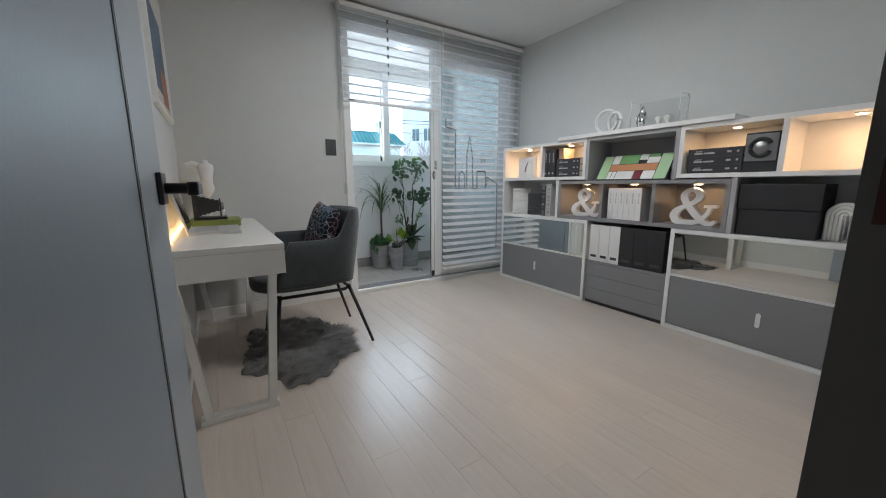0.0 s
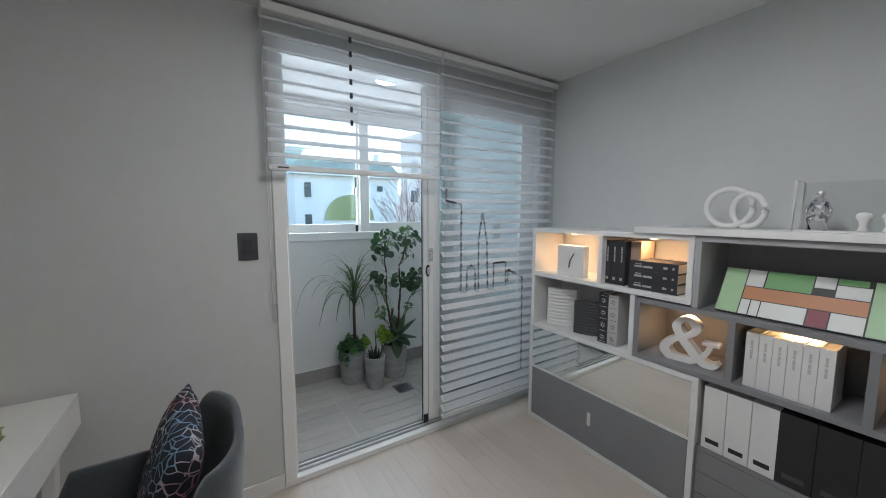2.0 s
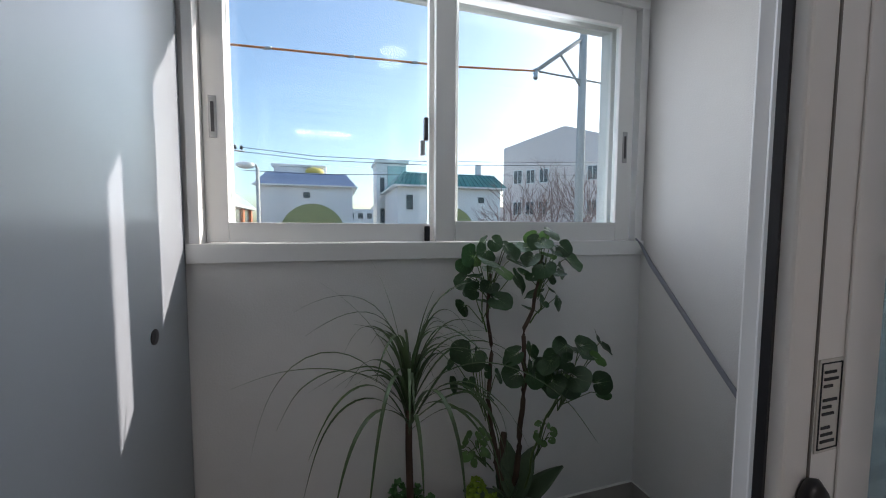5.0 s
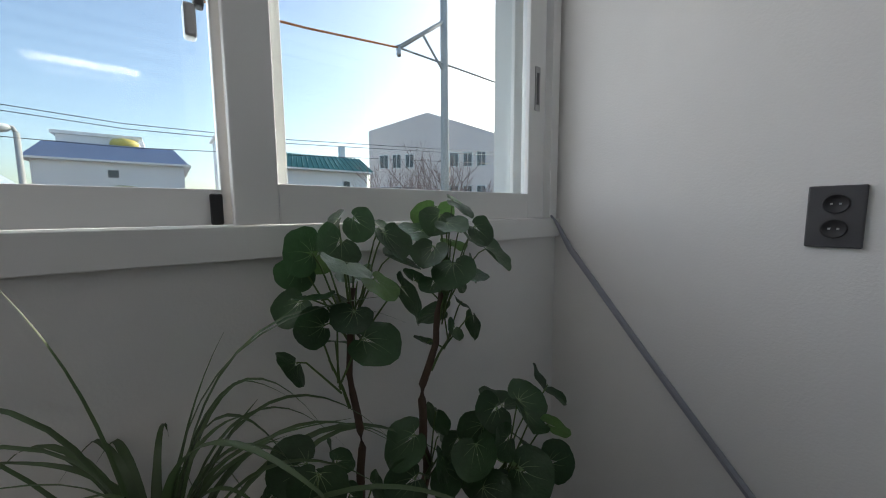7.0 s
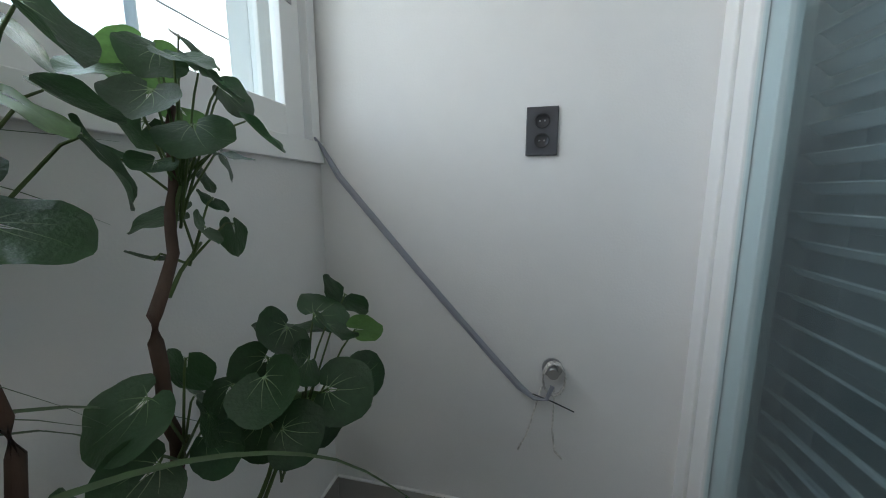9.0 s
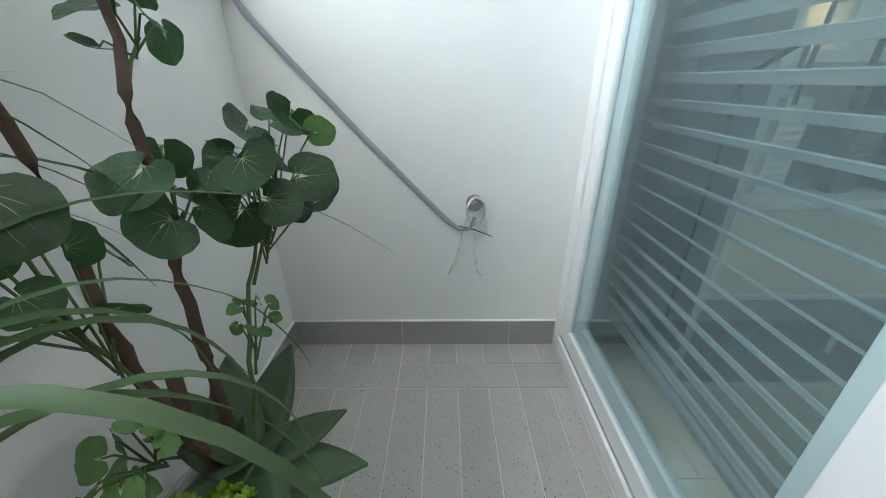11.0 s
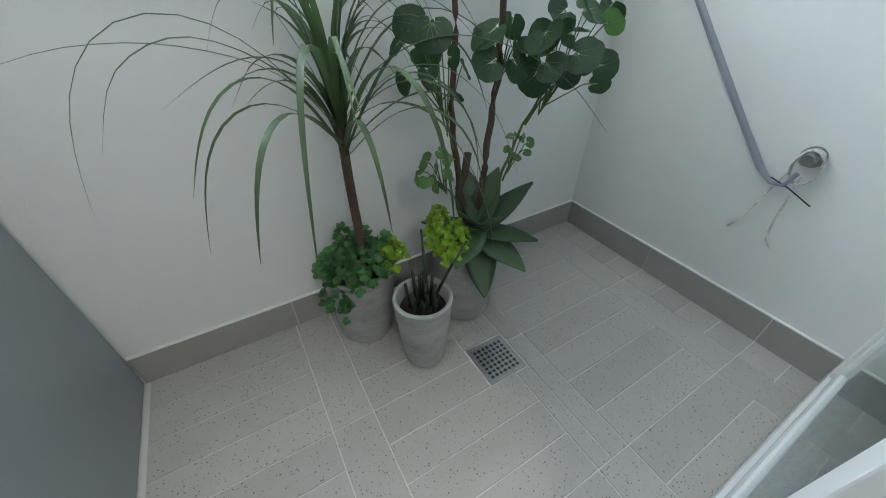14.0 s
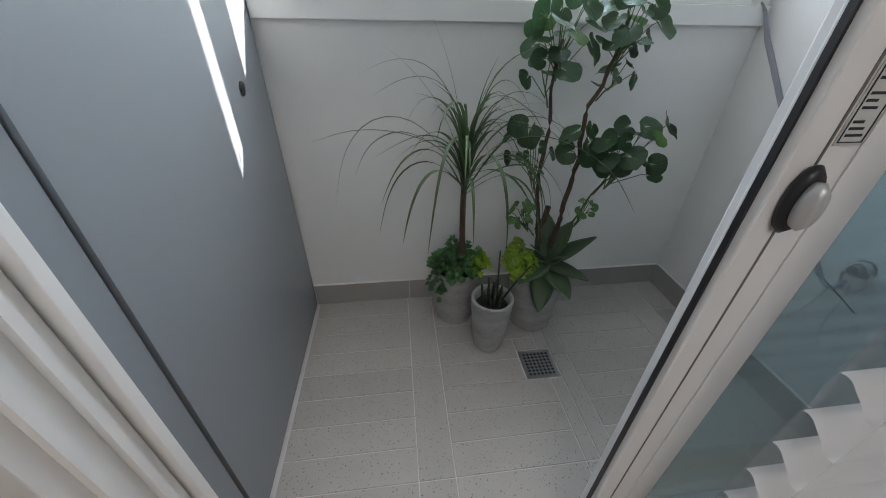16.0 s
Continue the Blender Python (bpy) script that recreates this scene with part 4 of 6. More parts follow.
# unseen glowing panel added overhead, placed to even out the room's brightness
cl = thing("ceiling_light", (1.75, 2.0, H), "unseen flat rectangular white ceiling light, added to light the room", "ceiling light")
part("frame", boxes((1.44, 1.83, H - 0.02, 2.06, 2.17, H), bevel=0.006), WHITE_FRAME, cl)
part("diffuser", boxes((1.46, 1.85, H - 0.060, 2.04, 2.15, H - 0.0205)), PANEL_LIGHT, cl)
cb = thing("ceiling_light", (2.20, 3.93, H), "small round white balcony ceiling light, switched on", "ceiling light")
bm = bmesh.new()
lathe(bm, [(0.088, 0), (0.088, -0.010), (0.080, -0.013), (0.080, -0.004)], (2.20, 3.93, H), 32)
part("frame", bm, WHITE_FRAME, cb)
bm = bmesh.new()
lathe(bm, [(0.0005, -0.017), (0.05, -0.016), (0.078, -0.012), (0.0785, -0.006), (0.0005, -0.006)], (2.20, 3.93, H), 32)
part("diffuser", bm, PANEL_LIGHT, cb, "glowing round diffuser")

# ---- picture on the west wall ----
pf = thing("framed_print", (W, 2.83, 1.33), "abstract print in a slim pale frame on the wall", "picture")
part("frame", boxes((W, 2.46, 1.335, W + 0.022, 3.20, 1.352), (W, 2.46, 1.99, W + 0.022, 3.20, 2.007), (W, 2.46, 1.352, W + 0.022, 2.477, 1.99), (W, 3.183, 1.352, W + 0.022, 3.20, 1.99)), WHITE_MATT, pf)
part("mount", boxes((W + 0.002, 2.477, 1.352, W + 0.010, 3.183, 1.99)), material("pale_paper", (0.62, 0.58, 0.55), 0.8), pf)
part("colour_field", boxes((W + 0.010, 2.53, 1.44, W + 0.0112, 3.13, 1.86)), material("print_slate_blue", (0.10, 0.14, 0.20), 0.7, vary=0.2), pf)
part("colour_field", boxes((W + 0.0113, 2.86, 1.40, W + 0.0125, 3.13, 1.58)), material("print_rust", (0.36, 0.17, 0.11), 0.7, vary=0.15), pf)

# ---- desk ----
DX, DY0, DY1, DZ = 0.630, 1.985, 3.405, 0.73
dk = thing("desk", (0.43, 2.7, 0), "white lacquered desk on slanted flat-bar legs", "desk")
part("desktop", boxes((W + 0.002, DY0, 0.705, DX, DY1, DZ), bevel=0.002), WHITE_GLOSS, dk)
part("apron", boxes((W + 0.004, DY0 + 0.001, 0.60, DX - 0.001, DY0 + 0.02, 0.704), (DX - 0.02, DY0 + 0.021, 0.60, DX - 0.001, DY1, 0.704), (W + 0.004, DY0 + 0.021, 0.60, DX - 0.021, DY1, 0.606)), WHITE_GLOSS, dk)


def bar(bm, a, b, wide, thick):
    a, b = Vector(a), Vector(b)
    d = (b - a).normalized()
    side = d.cross(Vector((0, 1, 0))).normalized() * wide / 2
    dep = Vector((0, thick / 2, 0))
    vs = [bm.verts.new(p + s * side + t * dep) for p in (a, b) for s, t in ((-1, -1), (1, -1), (1, 1), (-1, 1))]
    for f in ((0, 1, 2, 3), (7, 6, 5, 4), (0, 4, 5, 1), (1, 5, 6, 2), (2, 6, 7, 3), (3, 7, 4, 0)):
        bm.faces.new([vs[i] for i in f])


for y in (2.01, 3.29):
    bm = bmesh.new()
    bar(bm, (0.575, y, 0.599), (0.535, y, 0.025), 0.032, 0.05)
    part("leg", bm, WHITE_GLOSS, dk)
    bm = bmesh.new()
    bar(bm, (0.236, y, 0.599), (0.300, y, 0.025), 0.032, 0.05)
    part("leg", bm, WHITE_GLOSS, dk)
    part("foot_bar", boxes((0.265, y - 0.025, 0.0, 0.56, y + 0.025, 0.024), bevel=0.002), WHITE_GLOSS, dk)
ls = thing("led_strip_lamp", (0.228, 2.66, DZ), "warm glowing LED bar along the back of the desk", "lamp")
part("light_bar", boxes((0.2145, 2.10, DZ + 0.0005, 0.2205, 3.2, DZ + 0.006)), LED, ls)
area_lamp("desk_bar_lamp", 1.05, 0.012, 0.03, WARM, (0.232, 2.65, DZ + 0.02), (0.20, 2.65, DZ + 0.12)).matrix_world = look((0.235, 2.65, DZ + 0.02), (0.21, 2.65, DZ + 0.06))

# laptop
lp = thing("laptop", (0.37, 2.62, DZ), "open silver laptop on the desk", "laptop")
SILVER = material("silver_shell", (0.62, 0.62, 0.63), 0.35, 0.6, vary=0.03)
part("base", boxes((0.275, 2.44, DZ + 0.0005, 0.500, 2.755, DZ + 0.016), bevel=0.002), SILVER, lp)
part("keyboard", boxes((0.300, 2.465, DZ + 0.0161, 0.405, 2.73, DZ + 0.0172)), material("pale_keys", (0.50, 0.50, 0.50), 0.5, vary=0.1, scale=80), lp)
bm = boxes((0, 2.44, 0, 0.010, 2.755, 0.215), bevel=0.002)
bmesh.ops.transform(bm, verts=bm.verts, matrix=Matrix.Translation((0.272, 0, DZ + 0.012)) @ Matrix.Rotation(radians(-14), 4, "Y"))
lid = part("lid", bm, SILVER, lp)
bm = boxes((0.0105, 2.452, 0.012, 0.0115, 2.743, 0.205))
bmesh.ops.transform(bm, verts=bm.verts, matrix=Matrix.Translation((0.272, 0, DZ + 0.012)) @ Matrix.Rotation(radians(-14), 4, "Y"))
part("screen", bm, material("black_screen", (0.01, 0.01, 0.012), 0.12), lid, "dark glossy screen")
# green book and folding camera
gb = thing("green_book", (0.39, 3.0, DZ), "large flat olive green book on the desk", "book")
GREEN = material("olive_cover", (0.22, 0.27, 0.07), 0.5, vary=0.08)
part("cover", boxes((0.262, 2.85, DZ + 0.0005, 0.525, 3.14, DZ + 0.004), (0.262, 2.85, DZ + 0.031, 0.525, 3.14, DZ + 0.035), (0.262, 2.85, DZ + 0.004, 0.266, 3.14, DZ + 0.031)), GREEN, gb)
part("page_block", boxes((0.267, 2.854, DZ + 0.0045, 0.520, 3.136, DZ + 0.0305)), GREEN, gb)
fc = thing("folding_camera", (0.37, 2.99, DZ + 0.035), "black vintage folding bellows camera", "camera")
cz = DZ + 0.0355
part("bed", boxes((0.285, 2.925, cz, 0.455, 3.055, cz + 0.014), bevel=0.002), BLACK_METAL, fc)
part("body", boxes((0.285, 2.915, cz + 0.0145, 0.312, 3.065, cz + 0.150), bevel=0.004), BLACK_CARD, fc)
bm = bmesh.new()
n = 9
for k in range(n):
    f = k / n
    h, w = 0.058 - 0.028 * f, 0.060 - 0.026 * f
    s = 0.004 if k % 2 else 0.0
    box(bm, 0.3125 + 0.0118 * k, 2.99 - w + s, cz + 0.082 - h + s, 0.3125 + 0.0118 * (k + 1), 2.99 + w - s, cz + 0.082 + h - s)
tagged(part("bellows", bm, BLACK_CARD, fc, "pleated black bellows"), kind="stuff")
part("lens_board", boxes((0.420, 2.952, cz + 0.0145, 0.428, 3.028, cz + 0.125), bevel=0.002), BLACK_METAL, fc)
bm = bmesh.new()
lathe(bm, [(0.0005, 0), (0.024, 0), (0.022, 0.014), (0.012, 0.016), (0.0005, 0.016)], sides=20)
bmesh.ops.transform(bm, verts=bm.verts, matrix=Matrix.Translation((0.4282, 2.99, cz + 0.078)) @ Matrix.Rotation(radians(90), 4, "Y"))
part("lens", bm, STEEL, fc, "metal lens barrel")
part("viewfinder", boxes((0.288, 2.955, cz + 0.1505, 0.305, 2.975, cz + 0.176)), BLACK_METAL, fc)
# pale torso figure on a rod
bm = bmesh.new()
lathe(bm, [(0.0005, 0), (0.05, 0), (0.05, 0.008), (0.008, 0.014), (0.006, 0.15), (0.012, 0.165), (0.046, 0.195), (0.052, 0.225), (0.040, 0.265), (0.050, 0.305), (0.062, 0.345), (0.050, 0.375), (0.020, 0.388), (0.018, 0.405), (0.0005, 0.408)], (0, 0, 0), 28)
bmesh.ops.transform(bm, verts=bm.verts, matrix=Matrix.Translation((0.365, 3.275, DZ + 0.0005)) @ Matrix.Diagonal((0.80, 0.75, 1.0, 1)))
tube(bm, [(0.335, 3.275, DZ + 0.365), (0.295, 3.272, DZ + 0.385), (0.262, 3.268, DZ + 0.372)], 0.019, 10, 0.6)
for v in bm.verts:
    if v.co.z > DZ + 0.16:
        v.co.x += 0.012 * noise.noise(v.co * 22)
solid("bust", bm, material("milky_resin", (0.78, 0.77, 0.76), 0.3, vary=0.03), "pale milky white bust on the desk", "bust")
bm = bmesh.new()
tube(bm, [(0.44, 3.20 + 0.035 * math.cos(a), DZ + 0.047 + 0.035 * math.sin(a)) for a in [2 * math.pi * k / 24 for k in range(25)]], 0.011, 8, caps=False)
solid("ring_ornament", bm, MONO, "small white ring ornament on the desk", "ornament")

# ---- chair ----
ch = thing("armchair", (0.88, 2.66, 0), "charcoal bucket armchair on slim black legs", "chair")
CX, CY = 0.825, 2.665


def shell_point(u, v, out):
    """u from -1 to 1 round the back from arm to arm, v from seat to rim."""
    k = abs(u)
    back = max(0.0, min(1.0, (0.60 - k) / 0.21))
    back = back * back * (3 - 2 * back)
    rise = 0.262 + 0.165 * back
    ry = 0.222 + 0.030 * v + out
    if k < 0.6:
        a = u / 0.6 * math.pi / 2
        x = 0.935 + (0.125 + 0.055 * v + 0.02 * back * v + out) * max(0.0, math.cos(a)) ** 0.62
        y = math.copysign(max(0.0, abs(math.sin(a))) ** 0.75, u) * ry
    else:
        x = 0.935 - (k - 0.6) / 0.4 * (0.325 - 0.105 * v)
        y = math.copysign(ry, u)
    return Vector((x, CY + y, 0.405 + rise * v))


bm = bmesh.new()
NU, NV = 60, 10
faces = {}
for out in (0.0, 0.042):
    for i in range(NU + 1):
        for j in range(NV + 1):
            t = j / NV
            o = out if out == 0 else out * (1 - 0.55 * t ** 6)
            p = shell_point(-1 + 2 * i / NU, t, o)
            faces[out, i, j] = bm.verts.new(p)
for i in range(NU):
    for j in range(NV):
        bm.faces.new((faces[0.0, i, j], faces[0.0, i, j + 1], faces[0.0, i + 1, j + 1], faces[0.0, i + 1, j])).smooth = True
        bm.faces.new((faces[0.042, i, j], faces[0.042, i + 1, j], faces[0.042, i + 1, j + 1], faces[0.042, i, j + 1])).smooth = True
    for j in (0, NV):
        bm.faces.new((faces[0.0, i, j], faces[0.0, i + 1, j], faces[0.042, i + 1, j], faces[0.042, i, j])).smooth = True
for i in (0, NU):
    for j in range(NV):
        bm.faces.new((faces[0.0, i, j], faces[0.042, i, j], faces[0.042, i, j + 1], faces[0.0, i, j + 1])).smooth = True
part("backrest", bm, CHARCOAL, ch, "curved charcoal felt back with arms")
bm = bmesh.new()
outline = []
for k in range(28):
    a = 2 * math.pi * k / 28
    outline.append((0.27 * math.copysign(abs(math.cos(a)) ** 0.6, math.cos(a)) - 0.02, 0.245 * math.copysign(abs(math.sin(a)) ** 0.7, math.sin(a))))
rings = []
for sc, z in ((0.90, 0.381), (0.99, 0.388), (1.0, 0.41), (0.995, 0.445), (0.95, 0.462), (0.75, 0.470)):
    rings.append([bm.verts.new((CX - 0.015 + x * sc, CY + y * sc, z)) for x, y in outline])
for a, b in zip(rings, rings[1:]):
    for k in range(28):
        bm.faces.new((a[k], a[(k + 1) % 28], b[(k + 1) % 28], b[k])).smooth = True
bm.faces.new(rings[0][::-1])
bm.faces.new(rings[-1]).smooth = True
part("seat", bm, CHARCOAL, ch)
bm = bmesh.new()
tube(bm, [(0.66, 2.47, 0.345), (1.02, 2.47, 0.345), (1.06, 2.51, 0.345), (1.06, 2.80, 0.345), (1.02, 2.84, 0.345), (0.66, 2.84, 0.345), (0.64, 2.80, 0.345), (0.64, 2.51, 0.345), (0.66, 2.47, 0.345)], 0.010, 8)
part("under_frame", bm, BLACK_METAL, ch)
for a, b in (((0.655, 2.475, 0.36), (0.605, 2.425, 0.0)), ((1.05, 2.49, 0.365), (1.163, 2.40, 0.0)), ((0.655, 2.835, 0.36), (0.605, 2.89, 0.0)), ((1.05, 2.82, 0.365), (1.175, 2.895, 0.0))):
    bm = bmesh.new()
    tube(bm, [a, b], 0.0115, 10, 0.75)
    part("leg", bm, BLACK_METAL, ch)

# patterned cushion
m = bpy.data.materials.new("patterned_cushion_cloth")
m.use_nodes = True
nt = m.node_tree
co = nt.nodes.new("ShaderNodeTexCoord")
vo = nt.nodes.new("ShaderNodeTexVoronoi")
vo.feature = "DISTANCE_TO_EDGE"
vo.inputs["Scale"].default_value = 30
nz = nt.nodes.new("ShaderNodeTexNoise")
nz.inputs["Scale"].default_value = 9
mixv = nt.nodes.new("ShaderNodeVectorMath")
mixv.operation = "MULTIPLY_ADD"
mixv.inputs[1].default_value = (0.06, 0.06, 0.06)
nt.links.new(co.outputs["Object"], mixv.inputs[2])
nt.links.new(nz.outputs["Color"], mixv.inputs[0])
nt.links.new(mixv.outputs[0], vo.inputs["Vector"])
nt.links.new(co.outputs["Object"], nz.inputs["Vector"])
edge = nt.nodes.new("ShaderNodeMath")
edge.operation = "LESS_THAN"
edge.inputs[1].default_value = 0.048
nt.links.new(vo.outputs["Distance"], edge.inputs[0])
hue = nt.nodes.new("ShaderNodeValToRGB")
hue.color_ramp.elements[0].color, hue.color_ramp.elements[1].color = (0.30, 0.10, 0.13, 1), (0.16, 0.25, 0.36, 1)
mid = hue.color_ramp.elements.new(0.5)
mid.color = (0.42, 0.41, 0.42, 1)
hue.color_ramp.elements[0].position, hue.color_ramp.elements[2].position = 0.38, 0.62
nt.links.new(nz.outputs["Fac"], hue.inputs[0])
mixc = nt.nodes.new("ShaderNodeMix")
mixc.data_type = "RGBA"
mixc.inputs["A"].default_value = (0.012, 0.014, 0.022, 1)
nt.links.new(edge.outputs[0], mixc.inputs["Factor"])
nt.links.new(hue.outputs[0], mixc.inputs["B"])
nt.links.new(mixc.outputs["Result"], nt.nodes["Principled BSDF"].inputs["Base Color"])
nt.nodes["Principled BSDF"].inputs["Roughness"].default_value = 0.9
bm = bmesh.new()
n = 18
top, bot = {}, {}
for i in range(n + 1):
    for j in range(n + 1):
        u, v = -1 + 2 * i / n, -1 + 2 * j / n
        puff = 0.062 * ((1 - u ** 4) * (1 - v ** 4)) ** 0.5
        pin = 1 - 0.07 * (1 - abs(u)) * abs(v) - 0.0
        x, y = u * 0.19 * (1 - 0.06 * (1 - v * v) * abs(u)), v * 0.19 * (1 - 0.06 * (1 - u * u) * abs(v))
        top[i, j] = bm.verts.new((x, y, puff))
        bot[i, j] = top[i, j] if i in (0, n) or j in (0, n) else bm.verts.new((x, y, -puff * 0.9))
for i in range(n):
    for j in range(n):
        bm.faces.new((top[i, j], top[i + 1, j], top[i + 1, j + 1], top[i, j + 1])).smooth = True
        if len({bot[i, j], bot[i, j + 1], bot[i + 1, j + 1], bot[i + 1, j]}) == 4:
            try:
                bm.faces.new((bot[i, j], bot[i, j + 1], bot[i + 1, j + 1], bot[i + 1, j])).smooth = True
            except ValueError:
                pass
pil = solid("cushion", bm, m, "square dark cushion with a coloured line pattern", "cushion")
up, across = Vector((0.30, 0.02, 0.95)).normalized(), Vector((-0.06, 0.98, 0.10)).normalized()
up = (up - up.dot(across) * across).normalized()
pil.matrix_world = Matrix.Translation((0.968, 2.765, 0.662)) @ Matrix((up, across, up.cross(across))).transposed().to_4x4()

# ---- sheepskin rug ----
rnd = random.Random(11)
lobes = [(0.50, 0.02), (0.42, 0.6), (0.50, 1.25), (0.40, 1.75), (0.46, 2.3), (0.33, 2.9), (0.44, 3.5), (0.38, 4.1), (0.52, 4.6), (0.40, 5.2), (0.46, 5.75)]


def rug_radius(a):
    w = sum(math.exp(-((((a - b + math.pi) % (2 * math.pi)) - math.pi) / 0.36) ** 2) for r, b in lobes)
    r = sum(r * math.exp(-((((a - b + math.pi) % (2 * math.pi)) - math.pi) / 0.36) ** 2) for r, b in lobes) / w
    return r * (0.76 + 0.045 * math.sin(9 * a) + 0.03 * math.sin(23 * a + 1))


RX, RY = 0.73, 2.57
bm = bmesh.new()
n, rings = 96, []
for s, z in ((1.0, 0.001), (1.0, 0.004), (0.97, 0.014), (0.8, 0.020), (0.4, 0.022), (0.05, 0.022)):
    rings.append([bm.verts.new((RX + s * 0.95 * rug_radius(2 * math.pi * k / n) * math.cos(2 * math.pi * k / n), RY + s * 1.30 * rug_radius(2 * math.pi * k / n) * math.sin(2 * math.pi * k / n), z)) for k in range(n)])
for a, b in zip(rings, rings[1:]):
    for k in range(n):
        bm.faces.new((a[k], a[(k + 1) % n], b[(k + 1) % n], b[k])).smooth = True
bm.faces.new(rings[0][::-1])
bm.faces.new(rings[-1])
rug = solid("sheepskin_rug", bm, FUR, "shaggy grey sheepskin rug on the floor under the chair", "rug")
verts, tris = [], []
for k in range(15000):
    a, s = rnd.uniform(0, 2 * math.pi), math.sqrt(rnd.random()) * 1.01
    r = rug_radius(a) * s
    p = Vector((RX + 0.95 * r * math.cos(a), RY + 1.30 * r * math.sin(a), 0.018 if s < 0.95 else 0.008))
    clump = noise.noise(p * 16) * 3.0 + noise.noise(p * 5 + Vector((3, 0, 0))) * 3.0
    lean = Vector((math.cos(clump), math.sin(clump), 0)) * 0.026 + Vector((math.cos(a), math.sin(a), 0)) * 0.012 * s
    tip = p + lean + Vector((rnd.uniform(-0.007, 0.007), rnd.uniform(-0.007, 0.007), rnd.uniform(0.008, 0.022)))
    side = lean.cross(Vector((0, 0, 1))).normalized() * 0.0017
    i = len(verts)
    verts += [p + side, p - side, tip]
    tris.append((i, i + 1, i + 2))
me = bpy.data.meshes.new("fur")
me.from_pydata([tuple(v) for v in verts], [], tris)
me.materials.append(FUR)
fur = tagged(new("fur", me), "long grey wool tufts", kind="stuff")
fur.parent = rug

# ---- balcony: drain, cable, pipe stub ----
dn = thing("floor_drain", (2.4, 4.133, BZ), "square steel floor drain with punched crosses", "drain")
dx0, dy0, dx1, dy1 = 2.3275, 4.0595, 2.4735, 4.2065
zf = BZ + 0.0005
part("frame", boxes((dx0, dy0, BZ - 0.0012, dx1, dy0 + 0.008, zf + 0.001), (dx0, dy1 - 0.008, BZ - 0.0012, dx1, dy1, zf + 0.001), (dx0, dy0 + 0.008, BZ - 0.0012, dx0 + 0.008, dy1 - 0.008, zf + 0.001), (dx1 - 0.008, dy0 + 0.008, BZ - 0.0012, dx1, dy1 - 0.008, zf + 0.001)), STEEL, dn)
part("grate", boxes((dx0 + 0.010, dy0 + 0.010, BZ - 0.0012, dx1 - 0.010, dy1 - 0.010, zf)), STEEL, dn, "steel grate")
bm = bmesh.new()
for i in range(7):
    for j in range(7):
        cx, cy = dx0 + 0.022 + i * 0.017, dy0 + 0.022 + j * 0.017
        s = 0.0068 if (i + j) % 2 else 0.0055
        box(bm, cx - s, cy - 0.0025, zf, cx + s, cy + 0.0025, zf + 0.0003)
        box(bm, cx - 0.0025, cy - s, zf, cx + 0.0025, cy + s, zf + 0.00035)
tagged(part("cross_hole", bm, BLACK_CARD, dn, "dark punched cross openings"), kind="stuff")

# flat grey cable falling from the window corner to the pipe stub
path = [(3.205, 4.620, 1.272), (3.225, 4.606, 1.245), (3.238, 4.560, 1.158), (3.243, 4.50, 1.086), (3.245, 4.41, 0.983), (3.245, 4.30, 0.859), (3.244, 4.18, 0.728), (3.241, 4.06, 0.600), (3.236, 3.98, 0.518), (3.226, 3.935, 0.490), (3.215, 3.90, 0.498), (3.21, 3.885, 0.545)]
bm = bmesh.new()
rows = []
for i, p in enumerate(path):
    p = Vector(p)
    d = (Vector(path[min(i + 1, len(path) - 1)]) - Vector(path[max(i - 1, 0)])).normalized()
    side = d.cross(Vector((1, 0, 0))).normalized() * (0.0105 if 1 < i < 9 else 0.006)
    rows.append([bm.verts.new(p + side + Vector((-0.002, 0, 0))), bm.verts.new(p + Vector((-0.0045, 0, 0))), bm.verts.new(p - side + Vector((-0.002, 0, 0))), bm.verts.new(p - side + Vector((0.002, 0, 0))), bm.verts.new(p + side + Vector((0.002, 0, 0)))])
for a, b in zip(rows, rows[1:]):
    for k in range(5):
        bm.faces.new((a[k], a[(k + 1) % 5], b[(k + 1) % 5], b[k])).smooth = k > 1
bm.faces.new(rows[0])
bm.faces.new(rows[-1][::-1])
solid("flat_cable", bm, TAPE, "flat grey cable hanging diagonally across the wall", "cable")
ps = thing("pipe_stub", (E, 3.885, 0.58), "metal pipe stub in the wall wrapped with twisted cord", "pipe")
bm = bmesh.new()
tube(bm, [(E - 0.004, 3.885, 0.585), (E - 0.045, 3.885, 0.583)], 0.016, 16)
part("stub", bm, STEEL, ps)
bm = bmesh.new()
tube(bm, [(E - 0.0005, 3.885, 0.585), (E - 0.007, 3.885, 0.585)], 0.030, 20)
part("flange", bm, STEEL, ps)
CORD = material("white_twisted_cord", (0.66, 0.64, 0.6), 0.8, vary=0.5, scale=120)
bm = bmesh.new()
tube(bm, [(3.235 - 0.004 * k / 6, 3.880 + 0.032 * math.cos(a), 0.560 + 0.052 * math.sin(a)) for k, a in [(k, k * 0.52) for k in range(30)]], 0.0032, 6)
part("cord_loop", bm, CORD, ps, "white twisted cord loops")
bm = bmesh.new()
tube(bm, [(3.232, 3.912, 0.53), (3.236, 3.928, 0.47), (3.240, 3.942, 0.40), (3.241, 3.956, 0.35), (3.241, 3.978, 0.30)], 0.0031, 6)
part("cord_end", bm, CORD, ps, "speckled hanging cord end")
bm = bmesh.new()
